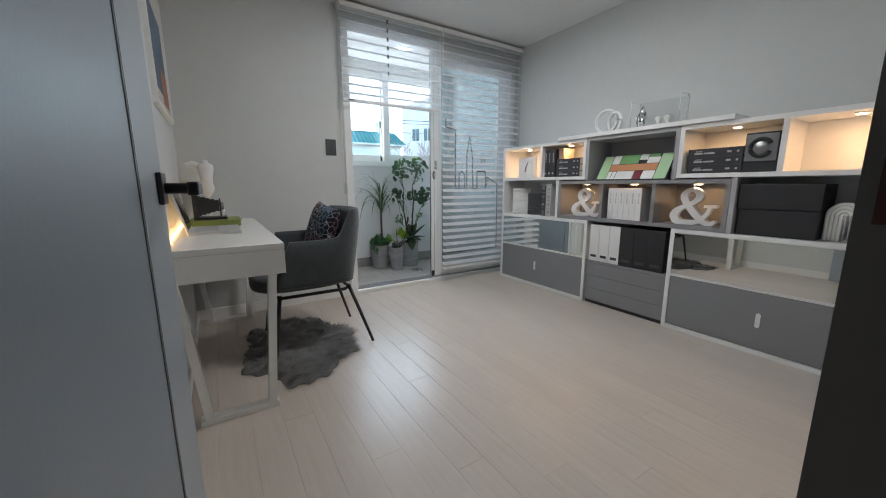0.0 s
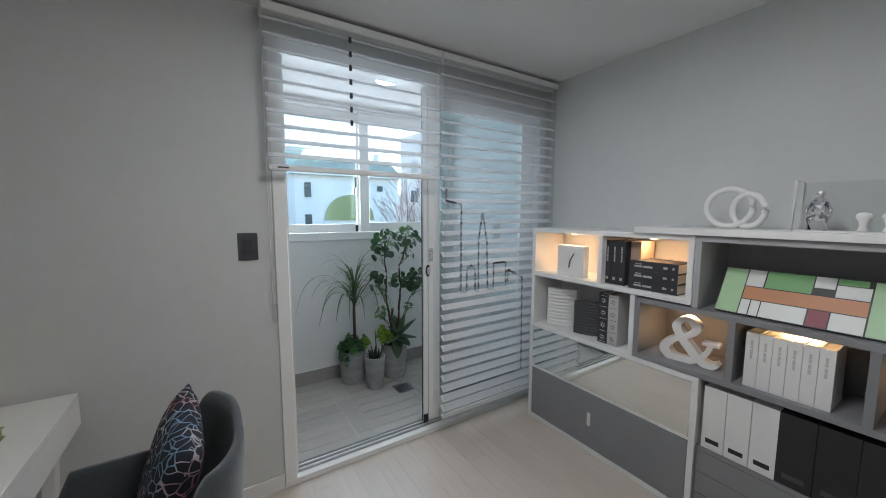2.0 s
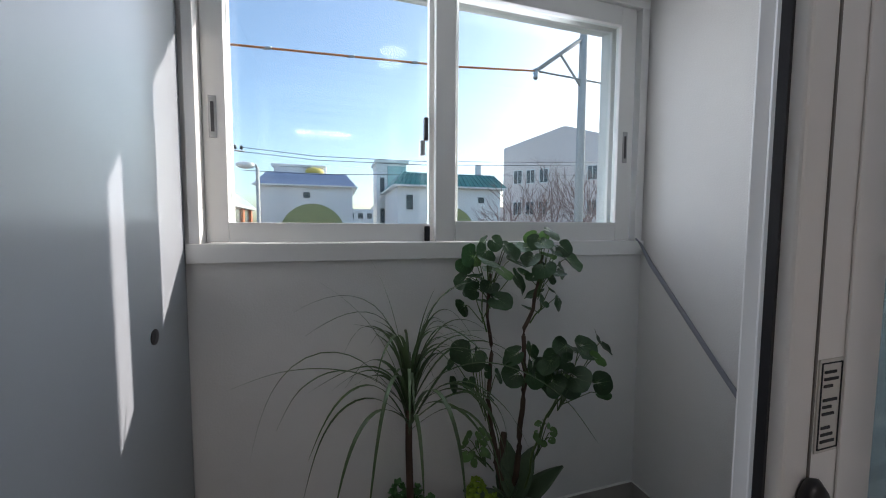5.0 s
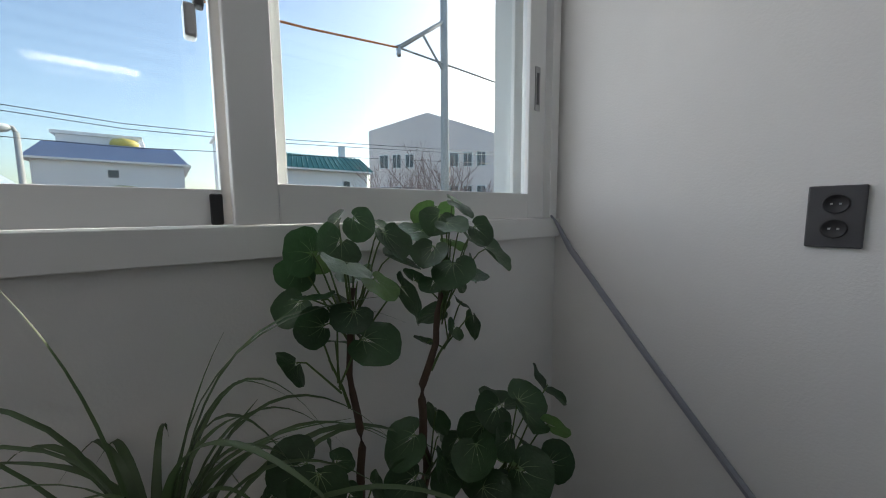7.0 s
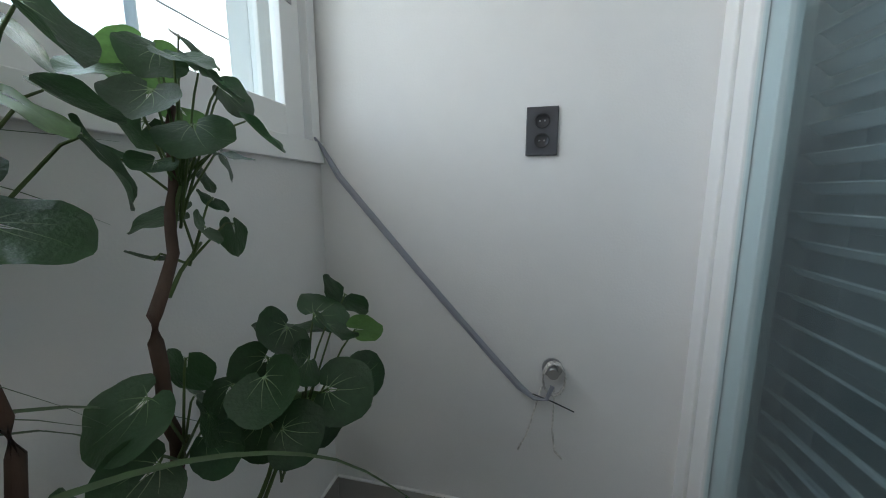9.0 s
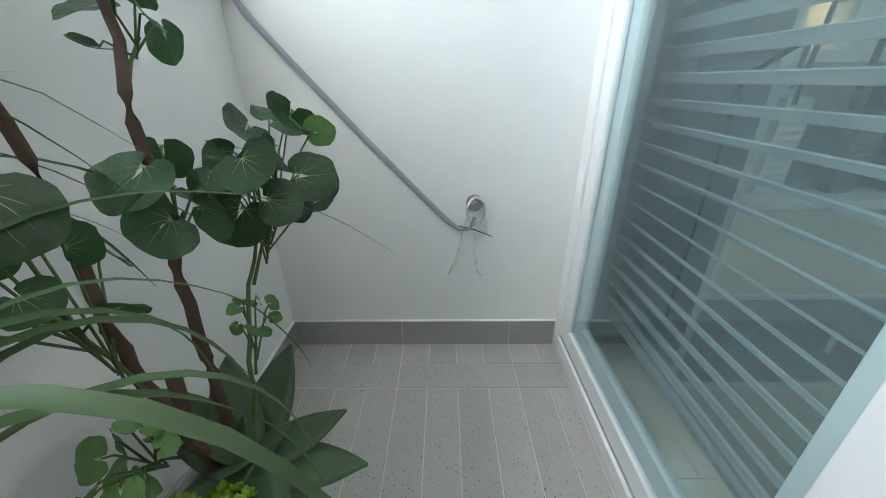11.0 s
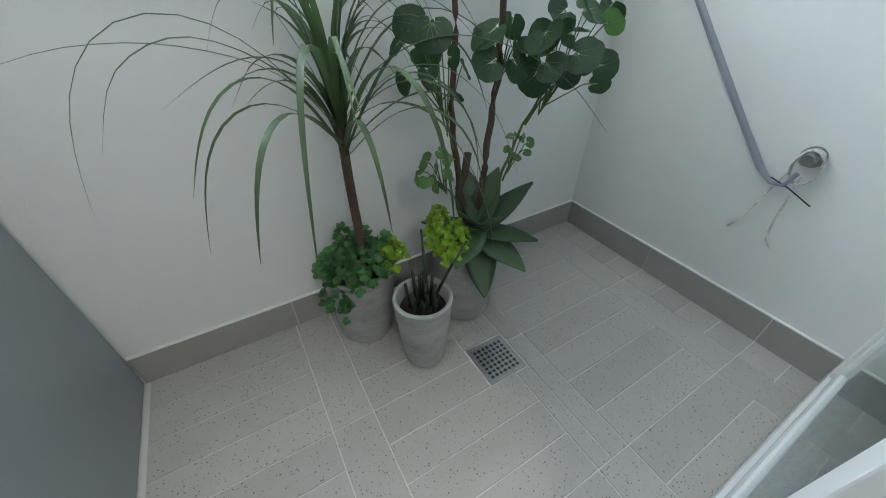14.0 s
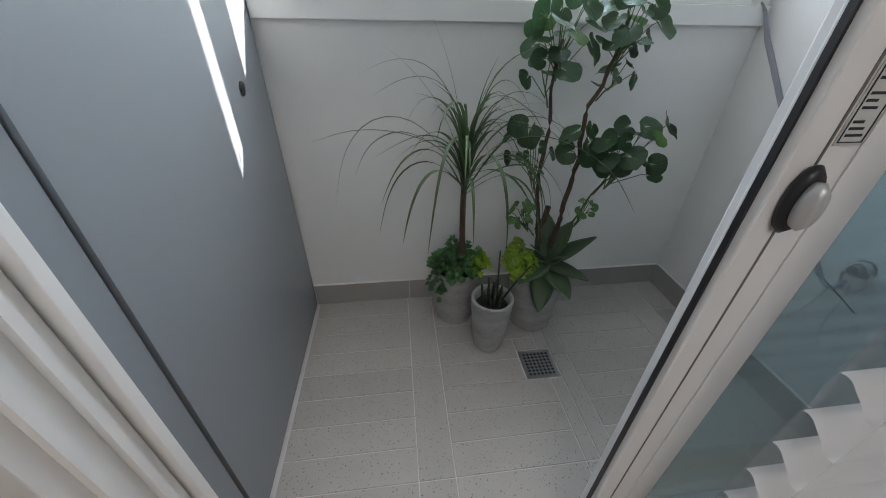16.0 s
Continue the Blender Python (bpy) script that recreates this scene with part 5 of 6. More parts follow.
tube(bm, [(3.230, 3.880, 0.53), (3.235, 3.876, 0.46), (3.239, 3.878, 0.39), (3.240, 3.872, 0.345), (3.241, 3.868, 0.315), (3.241, 3.845, 0.29)], 0.0031, 6)
part("cord_end", bm, CORD, ps, "speckled hanging cord end")
bm = bmesh.new()
tube(bm, [(3.225, 3.94, 0.505), (3.21, 3.885, 0.497), (3.222, 3.82, 0.465)], 0.002, 6)
part("cable_tie", bm, BLACK_METAL, ps, "black cable tie")


# ---- planters ----
def ribbed_pot(x, y, r0, r1, high, label):
    p = thing("plant_pot", (x, y, BZ), label, "pot", "cement plant pots")
    prof = [(r0 * 0.96, 0.0), (r0, 0.006)]
    n = 26
    for k in range(n + 1):
        t = k / n
        r = r0 + (r1 - r0) * (t ** 0.8) + (0.0030 if k % 2 else -0.0014)
        prof.append((r, 0.008 + (high - 0.02) * t))
    prof += [(r1 + 0.004, high - 0.006), (r1 + 0.002, high), (r1 - 0.009, high), (r1 - 0.012, high - 0.03), (r1 - 0.015, high - 0.055)]
    bm = bmesh.new()
    lathe(bm, prof, (x, y, BZ + 0.0015), 40)
    for v in bm.verts:
        k = noise.noise(v.co * 22) * 0.0012
        v.co.x += k
        v.co.y += k
    part("body", bm, POT, p)
    bm = bmesh.new()
    lathe(bm, [(0.0005, high - 0.048), (r1 - 0.0155, high - 0.046), (r1 - 0.0155, high - 0.044), (0.0005, high - 0.036)], (x, y, BZ), 24)
    part("soil", bm, SOIL, p, "dark soil")
    return p


PA, PB, PC = (2.083, 4.495), (2.203, 4.272), (2.445, 4.410)
ribbed_pot(*PA, 0.092, 0.112, 0.290, "tall grey ribbed cement pot with a palm")
ribbed_pot(*PB, 0.060, 0.086, 0.278, "small tapered cement pot with a pale rim")
ribbed_pot(*PC, 0.098, 0.116, 0.308, "wide grey ribbed cement pot with a round-leaved plant")


def leaf_obs(parent, me, m):
    ob = new("leaf", me)
    ob.parent = parent
    ob.matrix_parent_inverse = Matrix.Translation(-parent.location)
    ob.matrix_basis = m
    return ob


def round_leaf_mesh(seed, skin=LEAF_ROUND):
    """A cupped, wavy round leaf with a notch at the stalk and pale raised veins; stalk at the origin, leaf along +y, one unit across."""
    r = random.Random(seed)
    bm = bmesh.new()
    n, rings = 30, 6
    cup, fold, ph, long = r.uniform(-0.22, 0.18), r.uniform(0.0, 0.20), r.uniform(0, 6), r.uniform(0.90, 1.05)
    tip = r.uniform(-0.20, 0.05)

    def height(x, y):
        s = min(1, math.hypot(x, y - 0.36) / 0.5)
        a = math.atan2(y - 0.36, x)
        return cup * s * s * 0.5 + fold * abs(x) * s + (0.035 * math.sin(3 * a + ph) + 0.018 * math.sin(7 * a - ph)) * s ** 3 + tip * max(0.0, y - 0.45) ** 2

    grid = []
    for j in range(rings + 1):
        s = j / rings
        row = []
        for i in range(n + 1):
            a = radians(-90 + 11) + (2 * math.pi - radians(22)) * i / n
            notch = 1 - 0.30 * math.exp(-((math.degrees(a) + 90) / 24) ** 2) - 0.30 * math.exp(-((math.degrees(a) - 270) / 24) ** 2)
            rad = 0.5 * s * (1 + 0.022 * math.sin(5 * a + ph) + 0.012 * math.sin(13 * a + 2 * ph)) * (1 + (notch - 1) * s)
            x, y = rad * math.cos(a) * 1.05, rad * math.sin(a) * long + 0.36
            row.append(bm.verts.new((x, y, height(x, y))))
        grid.append(row)
    for a, b in zip(grid, grid[1:]):
        for i in range(n):
            f = bm.faces.new((a[i], b[i], b[i + 1], a[i + 1]))
            f.smooth = True
    bmesh.ops.remove_doubles(bm, verts=bm.verts, dist=1e-4)
    for ang, ln in ((91, 0.60), (58, 0.44), (124, 0.46), (24, 0.34), (155, 0.33), (-20, 0.22), (199, 0.22)):
        ang += r.uniform(-6, 6)
        o = Vector((0, 0.13, 0))
        prev = None
        for k in range(5):
            t = k / 4
            bend = radians(ang + 10 * t * (1 if ang < 90 else -1))
            d = Vector((math.cos(bend), math.sin(bend), 0))
            p = o + d * ln * t
            side = Vector((-d.y, d.x, 0))
            w = 0.0085 * (1 - 0.9 * t)
            pair = []
            for sgn in (-1, 1):
                q = p + side * w * sgn
                pair.append(bm.verts.new((q.x, q.y, height(q.x, q.y) + 0.005)))
            if prev:
                f = bm.faces.new((prev[0], prev[1], pair[1], pair[0]))
                f.material_index = 1
            prev = pair
    return mesh_of("round_leaf", bm, [skin, LEAF_VEIN])


def aim(p, direction, normal, size, roll=0.0):
    """The pose of a leaf whose stalk end is at p, that points along direction and faces normal."""
    y = Vector(direction).normalized()
    z = Vector(normal)
    z = (z - z.dot(y) * y)
    z = z.normalized() if z.length > 1e-4 else y.orthogonal().normalized()
    x = y.cross(z)
    m = Matrix((x, y, z)).transposed().to_4x4()
    return Matrix.Translation(p) @ m @ Matrix.Rotation(roll, 4, "Y") @ Matrix.Diagonal((size, size, size, 1))


rp = thing("round_leaf_plant", (*PC, BZ + 0.27), "tall artificial plant with large round green leaves", "plant")
stems = [[(2.415, 4.415, 0.22), (2.435, 4.40, 0.33), (2.405, 4.405, 0.46), (2.385, 4.39, 0.58), (2.365, 4.385, 0.72), (2.372, 4.39, 0.88), (2.355, 4.395, 1.02), (2.375, 4.41, 1.16)],
         [(2.455, 4.405, 0.22), (2.475, 4.395, 0.42), (2.488, 4.395, 0.56), (2.515, 4.41, 0.69), (2.500, 4.385, 0.84), (2.488, 4.37, 0.97), (2.535, 4.40, 1.03), (2.575, 4.43, 1.13), (2.60, 4.445, 1.22)],
         [(2.475, 4.38, 0.22), (2.495, 4.35, 0.40), (2.515, 4.335, 0.53), (2.565, 4.335, 0.66), (2.60, 4.320, 0.74), (2.64, 4.30, 0.80)]]
for k, st in enumerate(stems):
    bm = bmesh.new()
    pts = []
    for a, b in zip(st, st[1:]):
        for i in range(4):
            q = Vector(a).lerp(Vector(b), i / 4)
            pts.append(q + Vector((noise.noise(q * 14) * 0.010, noise.noise(q * 14 + Vector((5, 0, 0))) * 0.010, 0)))
    pts.append(Vector(st[-1]))
    tube(bm, pts, 0.0120 if k < 2 else 0.0055, 9, 0.4)
    part("trunk", bm, BARK if k < 2 else STEM_GREEN, rp, "knotty brown stem" if k < 2 else "thin green stem")
bm = bmesh.new()
tube(bm, [(2.400, 4.40, 0.47), (2.428, 4.408, 0.52), (2.436, 4.41, 0.575)], 0.0115, 8)
part("trunk", bm, BARK, rp, "cut-off brown stump")
leaf_meshes = [round_leaf_mesh(s) for s in range(12)]
young_meshes = [round_leaf_mesh(s + 40, LEAF_PALE) for s in range(5)]
rnd = random.Random(31)
# sprays of leaves: foot of the twig, middle of the spray, reach, count, leaf size
sprays = [((2.368, 4.40, 1.04), (2.375, 4.42, 1.175), (0.120, 0.070, 0.120), 18, 0.096), ((2.355, 4.395, 0.96), (2.325, 4.40, 1.07), (0.075, 0.06, 0.055), 5, 0.080),
          ((2.545, 4.405, 1.04), (2.598, 4.425, 1.20), (0.100, 0.075, 0.125), 18, 0.077), ((2.520, 4.39, 0.98), (2.585, 4.405, 1.055), (0.085, 0.06, 0.05), 5, 0.070),
          ((2.560, 4.325, 0.66), (2.635, 4.280, 0.835), (0.130, 0.085, 0.120), 20, 0.090), ((2.505, 4.40, 0.74), (2.500, 4.360, 0.84), (0.075, 0.06, 0.07), 6, 0.086),
          ((2.375, 4.39, 0.60), (2.305, 4.375, 0.825), (0.095, 0.055, 0.105), 12, 0.068),
          ((2.395, 4.41, 0.44), (2.315, 4.390, 0.550), (0.055, 0.045, 0.060), 12, 0.046), ((2.512, 4.335, 0.50), (2.550, 4.335, 0.595), (0.042, 0.045, 0.045), 8, 0.040)]
stalks = bmesh.new()
taken = []
for foot, mid, sp, n, size in sprays:
    foot, mid = Vector(foot), Vector(mid)
    fork = foot.lerp(mid, 0.35)
    tube(stalks, [foot, fork, mid - Vector((0, 0, sp[2] * 0.35))], 0.0032, 6, 0.6)
    for k in range(n):
        for attempt in range(60):
            zz = 1 - 1.75 * (k + rnd.uniform(0.2, 0.8)) / n
            a = k * 2.39996 + rnd.uniform(-0.9, 0.9)
            flat = math.sqrt(max(0.05, 1 - zz * zz))
            q = rnd.uniform(0.60, 1.08)
            p = mid + Vector((math.cos(a) * flat * sp[0] * q, math.sin(a) * flat * sp[1] * q, zz * sp[2] * q))
            s = size * rnd.choice((0.68, 0.82, 0.95, 1.08, 1.25))
            p.y = min(p.y, BN - 0.05 - s * 0.4)
            if all((p - o).length > 0.62 * max(s, w) for o, w in taken):
                break
        taken.append((p, s))
        root = fork.lerp(mid, rnd.uniform(0.0, 0.75)) - Vector((0, 0, sp[2] * 0.3))
        side = Vector((p.x - mid.x, (p.y - mid.y), 0))
        side = side.normalized() if side.length > 0.01 else Vector((0, -1, 0))
        normal = side * rnd.uniform(0.15, 0.8) + Vector((rnd.uniform(-0.5, 0.5), rnd.uniform(-0.9, -0.05), rnd.uniform(0.1, 1.0)))
        direction = side * 0.7 + Vector((rnd.uniform(-0.7, 0.7), rnd.uniform(-0.5, 0.3), rnd.uniform(-1.2, 0.3)))
        if p.y + direction.normalized().y * s > BN - 0.02:
            direction.y = -abs(direction.y)
        m = aim(p, direction, normal, s)
        m = m @ Matrix.Translation((0, -0.36, 0))
        leaf_obs(rp, rnd.choice(young_meshes if size < 0.05 or rnd.random() < 0.10 else leaf_meshes), m)
        end = m @ Vector((0, 0.13, 0))
        tube(stalks, [root, root.lerp(end, 0.45) + Vector((0, 0, 0.006)), root.lerp(end, 0.8) + Vector((0, 0, 0.010)), end], 0.0019, 5, 0.7)
tagged(part("leaf_stalk", stalks, STEM_GREEN, rp, "thin green leaf stalks"), kind="stuff")

# palm with long strap leaves
pl = thing("strap_leaf_palm", (*PA, BZ + 0.25), "slender artificial palm with long drooping strap leaves", "plant")
bm = bmesh.new()
tube(bm, [(2.098, 4.475, 0.19), (2.10, 4.465, 0.36), (2.092, 4.45, 0.55), (2.09, 4.44, 0.70)], 0.0135, 10, 0.85)
part("trunk", bm, BARK, pl, "thin dark brown trunk")


def strap(points, wide):
    """A tapering, folded strap leaf along points."""
    bm = bmesh.new()
    rows = []
    n = len(points)
    for i, p in enumerate(points):
        d = (points[min(i + 1, n - 1)] - points[max(i - 1, 0)]).normalized()
        side = d.cross(Vector((0, 0, 1)))
        side = side.normalized() if side.length > 1e-3 else Vector((1, 0, 0))
        up = side.cross(d)
        t = i / (n - 1)
        w = wide * (0.55 + 0.45 * math.sin(min(1, t * 2.2) * math.pi / 2)) * (1 - t ** 2.2) + 0.0005
        rows.append([bm.verts.new(p - side * w + up * w * 0.25), bm.verts.new(p), bm.verts.new(p + side * w + up * w * 0.25)])
    for a, b in zip(rows, rows[1:]):
        for k in range(2):
            bm.faces.new((a[k], a[k + 1], b[k + 1], b[k])).smooth = True
    return bm


rnd = random.Random(8)
for k in range(44):
    inner = k >= 26
    a = 2 * math.pi * (k * 0.381966) + rnd.uniform(-0.2, 0.2)
    rise = rnd.uniform(1.36, 1.53) if inner else rnd.uniform(0.70, 1.15)
    ln = rnd.uniform(0.50, 0.76) if inner else rnd.uniform(0.64, 0.94)
    h = Vector((math.cos(a), math.sin(a), 0))
    if h.y < -0.35:
        ln *= 0.72
    if h.y > 0.2:
        ln *= 0.60
        rise = max(rise, 1.38)
    p = Vector((2.09, 4.437, 0.60 + 0.13 * rnd.random()))
    pts, ang = [p.copy()], rise
    steps = 18
    swing = rnd.uniform(1.9, 2.5) if not inner else rnd.uniform(1.1, 2.4)
    knee = rnd.uniform(0.52, 0.68) if inner else rnd.uniform(0.40, 0.56)
    for i in range(steps):
        step = ln / steps
        p = p + (h * math.cos(ang) + Vector((0, 0, math.sin(ang)))) * step
        p.y = min(p.y, BN - 0.03)
        pts.append(p.copy())
        t = (i + 1) / steps
        fall = 1 / (1 + math.exp(-(t - knee) * 9)) - 1 / (1 + math.exp(knee * 9))
        ang = max(rise - swing * fall - (0.25 if p.z > 0.93 and p.y < 4.24 else 0), -1.53)
    part("leaf", strap(pts, rnd.uniform(0.0062, 0.0098)), LEAF_GRASS, pl)
for bend, ln in ((-0.06, 0.58), (-0.14, 0.50), (0.05, 0.46)):
    pts = [Vector((2.09, 4.435, 0.70)) + Vector((bend * t + bend * t * t * t, 0.04 * t, ln * t * (1 - 0.12 * t))) for t in [i / 12 for i in range(13)]]
    part("leaf", strap(pts, 0.005), LEAF_GRASS, pl)
# leaves that rise and arch over towards the round-leaved plant
for k in range(8):
    reach, peak, drift = 0.15 + 0.032 * k, 0.92 + 0.030 * ((k * 3) % 5), -0.09 + 0.025 * (k % 5)
    pts = [Vector((2.09 + reach * t ** 1.5, 4.437 + drift * t, 0.64 + (peak - 0.64) * (1 - ((t - 0.62) / 0.62) ** 2))) for t in [i / 16 for i in range(17)]]
    part("leaf", strap(pts, 0.0058 + 0.0006 * (k % 4)), LEAF_GRASS, pl)
# long leaves that reach over the floor
for pts, wide in (([(2.09, 4.43, 0.70), (2.17, 4.37, 0.83), (2.29, 4.32, 0.885), (2.41, 4.26, 0.87), (2.51, 4.17, 0.81), (2.555, 4.07, 0.72)], 0.0062),
                  ([(2.09, 4.43, 0.69), (2.16, 4.34, 0.81), (2.25, 4.27, 0.845), (2.34, 4.22, 0.78), (2.40, 4.20, 0.68), (2.43, 4.19, 0.60)], 0.0045),
                  ([(2.09, 4.43, 0.69), (2.15, 4.33, 0.77), (2.22, 4.24, 0.765), (2.29, 4.20, 0.66), (2.35, 4.19, 0.52), (2.385, 4.19, 0.38)], 0.0075),
                  ([(2.09, 4.43, 0.70), (1.98, 4.36, 0.84), (1.86, 4.31, 0.91), (1.76, 4.28, 0.88), (1.70, 4.27, 0.78)], 0.006),
                  ([(2.09, 4.43, 0.70), (1.98, 4.40, 0.83), (1.84, 4.38, 0.89), (1.70, 4.37, 0.90), (1.57, 4.36, 0.87)], 0.005)):
    q = [Vector(p) for p in pts]
    fine = []
    for i in range(len(q) - 1):
        p0, p1, p2, p3 = q[max(i - 1, 0)], q[i], q[i + 1], q[min(i + 2, len(q) - 1)]
        for s in range(4):
            t = s / 4
            fine.append(0.5 * (2 * p1 + (p2 - p0) * t + (2 * p0 - 5 * p1 + 4 * p2 - p3) * t * t + (3 * p1 - p0 - 3 * p2 + p3) * t ** 3))
    fine.append(q[-1])
    part("leaf", strap(fine, wide), LEAF_GRASS, pl)


# ground cover of small rosettes
def foliage(parent, name, centre, spread, count, leaf, mat, seed, petals=5):
    r = random.Random(seed)
    verts, tris = [], []
    c = Vector(centre)
    for k in range(count):
        a, s = r.uniform(0, 2 * math.pi), math.sqrt(r.random())
        o = c + Vector((math.cos(a) * s * spread[0], math.sin(a) * s * spread[1], spread[2] * (1 - s * s) * r.uniform(0.4, 1.0) - s * 0.02))
        up = Vector((math.cos(a) * s, math.sin(a) * s, 0.8)).normalized()
        x = up.orthogonal().normalized()
        y = up.cross(x)
        for petal in range(petals):
            b = 2 * math.pi * petal / petals + r.random()
            d = (x * math.cos(b) + y * math.sin(b) + up * 0.45).normalized()
            one = leaf * r.uniform(0.7, 1.15)
            w = d.cross(up).normalized() * one * 0.40
            n = len(verts)
            verts += [o, o + d * one * 0.42 + w * 0.9, o + d * one * 0.78 + w * 0.8 + up * one * 0.10, o + d * one + up * one * 0.20, o + d * one * 0.78 - w * 0.8 + up * one * 0.10, o + d * one * 0.42 - w * 0.9, o + d * one * 0.55 - up * one * 0.12]
            tris += [(n + i, n + (i + 1) % 6, n + 6) for i in range(6)]
    me = bpy.data.meshes.new(name)
    me.from_pydata([tuple(v) for v in verts], [], tris)
    me.materials.append(mat)
    ob = new(name, me)
    ob.parent = parent
    if parent.parent is None:
        ob.matrix_parent_inverse = Matrix.Translation(-parent.location)
    return tagged(ob, kind="stuff")


gc = thing("ground_cover_plant", (*PA, BZ + 0.25), "bushy green rosettes filling the pot rim", "plant")
foliage(gc, "foliage", (2.083, 4.48, 0.275), (0.100, 0.095, 0.090), 130, 0.019, LEAF_SMALL, 4, 8)
for k in range(9):
    a = k * 0.7 + 0.3
    foliage(gc, "sprig", (2.083 + 0.095 * math.cos(a), 4.475 + 0.085 * math.sin(a), 0.268 + 0.02 * (k % 3)), (0.034, 0.034, 0.055), 20, 0.018, LEAF_SMALL, 30 + k, 8)
foliage(gc, "sprig", (1.975, 4.415, 0.225), (0.035, 0.035, 0.06), 20, 0.017, LEAF_SMALL, 14, 8)
foliage(gc, "sprig", (2.00, 4.385, 0.17), (0.022, 0.02, 0.06), 14, 0.016, LEAF_SMALL, 16, 8)
foliage(gc, "sprig", (2.175, 4.42, 0.30), (0.05, 0.05, 0.06), 44, 0.017, LEAF_LIME, 15, 8)
lm = thing("lime_bush", (2.33, 4.36, BZ + 0.25), "small lime green sprigs between the pots", "plant")
for k, (lx, ly, lz) in enumerate(((2.285, 4.335, 0.385), (2.335, 4.315, 0.365), (2.315, 4.375, 0.40), (2.365, 4.345, 0.35), (2.30, 4.295, 0.345))):
    foliage(lm, "sprig", (lx, ly, lz), (0.040, 0.040, 0.060), 55, 0.0125, LEAF_LIME, 60 + k, 8)
bm = bmesh.new()
for k in range(5):
    tube(bm, [(2.36 + 0.008 * k, 4.40, 0.22), (2.325 + 0.016 * (k - 2), 4.34, 0.40)], 0.002, 5)
part("stem", bm, STEM_GREEN, lm)

# agave rosette
ag = thing("agave_rosette", (2.44, 4.31, BZ + 0.27), "agave rosette with broad pointed green leaves", "plant")


def agave_leaf(seed):
    bm = bmesh.new()
    n = 10
    rows = []
    r = random.Random(seed)
    bend = r.uniform(-0.10, 0.06)
    for i in range(n + 1):
        t = i / n
        w = 0.235 * (math.sin(math.pi * min(1, 0.20 + 0.80 * t)) ** 0.85) + 0.001
        z = bend * t * t
        rows.append([bm.verts.new((-w, t, z + 0.045 * (1 - t * 0.6))), bm.verts.new((-w * 0.5, t, z + 0.025)), bm.verts.new((0, t, z)), bm.verts.new((w * 0.5, t, z + 0.025)), bm.verts.new((w, t, z + 0.045 * (1 - t * 0.6))),
                     bm.verts.new((w * 0.5, t, z - 0.015)), bm.verts.new((0, t, z - 0.05 * (1 - t))), bm.verts.new((-w * 0.5, t, z - 0.015))])
    for a, b in zip(rows, rows[1:]):
        for k in range(8):
            bm.faces.new((a[k], a[(k + 1) % 8], b[(k + 1) % 8], b[k])).smooth = True
    return mesh_of("agave_leaf", bm, LEAF_AGAVE)


agave_meshes = [agave_leaf(s) for s in range(3)]
# bearing, lift and length of each leaf
for k, (turn, lift, size) in enumerate(((-15, 38, 0.235), (72, 46, 0.225), (-85, -8, 0.225), (-55, 2, 0.20), (-112, -38, 0.225), (-140, -4, 0.215), (160, 10, 0.18), (25, 55, 0.20), (-75, 32, 0.13), (-160, 42, 0.14), (110, 60, 0.12), (-30, 70, 0.09))):
    t, f = radians(turn), radians(lift)
    d = Vector((math.cos(t) * math.cos(f), math.sin(t) * math.cos(f), math.sin(f)))
    base = Vector((2.450, 4.365, 0.322 + 0.003 * k))
    leaf_obs(ag, agave_meshes[k % 3], aim(base, d, (-d.x * 0.7, -d.y * 0.7, 1 - 0.4 * d.z), size))
bm = bmesh.new()
tube(bm, [(2.455, 4.39, 0.20), (2.450, 4.365, 0.335)], 0.015, 8)
part("stem", bm, STEM_GREEN, ag)

# stubs in the small pot
st = thing("stub_plant", (*PB, BZ + 0.25), "cut dark green stalks standing in the small pot", "plant")
rnd = random.Random(9)
DARKSTALK = material("dark_green_stalk", (0.022, 0.035, 0.018), 0.5, vary=0.25)
for k in range(13):
    a, r = k * 2.4, 0.045 * math.sqrt((k + 0.5) / 13)
    h = rnd.uniform(0.05, 0.12)
    bm = bmesh.new()
    b = Vector((PB[0] + r * math.cos(a), PB[1] + r * math.sin(a), BZ + 0.24))
    tube(bm, [b, b + Vector((r * 0.25 * math.cos(a), r * 0.25 * math.sin(a), h))], 0.0065, 7, 0.75)
    part("stalk", bm, DARKSTALK, st)
for tip in ((2.335, 4.25, 0.40), (2.225, 4.31, 0.44)):
    bm = bmesh.new()
    tube(bm, [(PB[0] + 0.02, PB[1], 0.17), ((PB[0] + tip[0]) / 2 + 0.01, (PB[1] + tip[1]) / 2, (0.19 + tip[2]) / 2), tip], 0.0055, 7, 0.6)
    part("stalk", bm, DARKSTALK, st)

# ---- the town outside ----
G = -4.0
STUCCO = material("white_stucco", (0.82, 0.81, 0.80), 0.9, vary=0.06, scale=0.8, bump=0.2, bump_scale=12)
PINK_STUCCO = material("pale_pink_render", (0.84, 0.71, 0.67), 0.9, vary=0.06, scale=0.6, bump=0.2, bump_scale=12)
BLUE_ROOF = material("slate_blue_roof", (0.26, 0.31, 0.44), 0.5, vary=0.1, scale=1.5)
TEAL_ROOF = material("teal_roof_tiles", (0.07, 0.26, 0.25), 0.5, vary=0.15, scale=2)
METAL_ROOF = material("pale_metal_roof", (0.62, 0.64, 0.68), 0.3, 0.4, vary=0.08, scale=1)
ORANGE = material("orange_brick_pier", (0.50, 0.17, 0.08), 0.85, vary=0.12, scale=3)
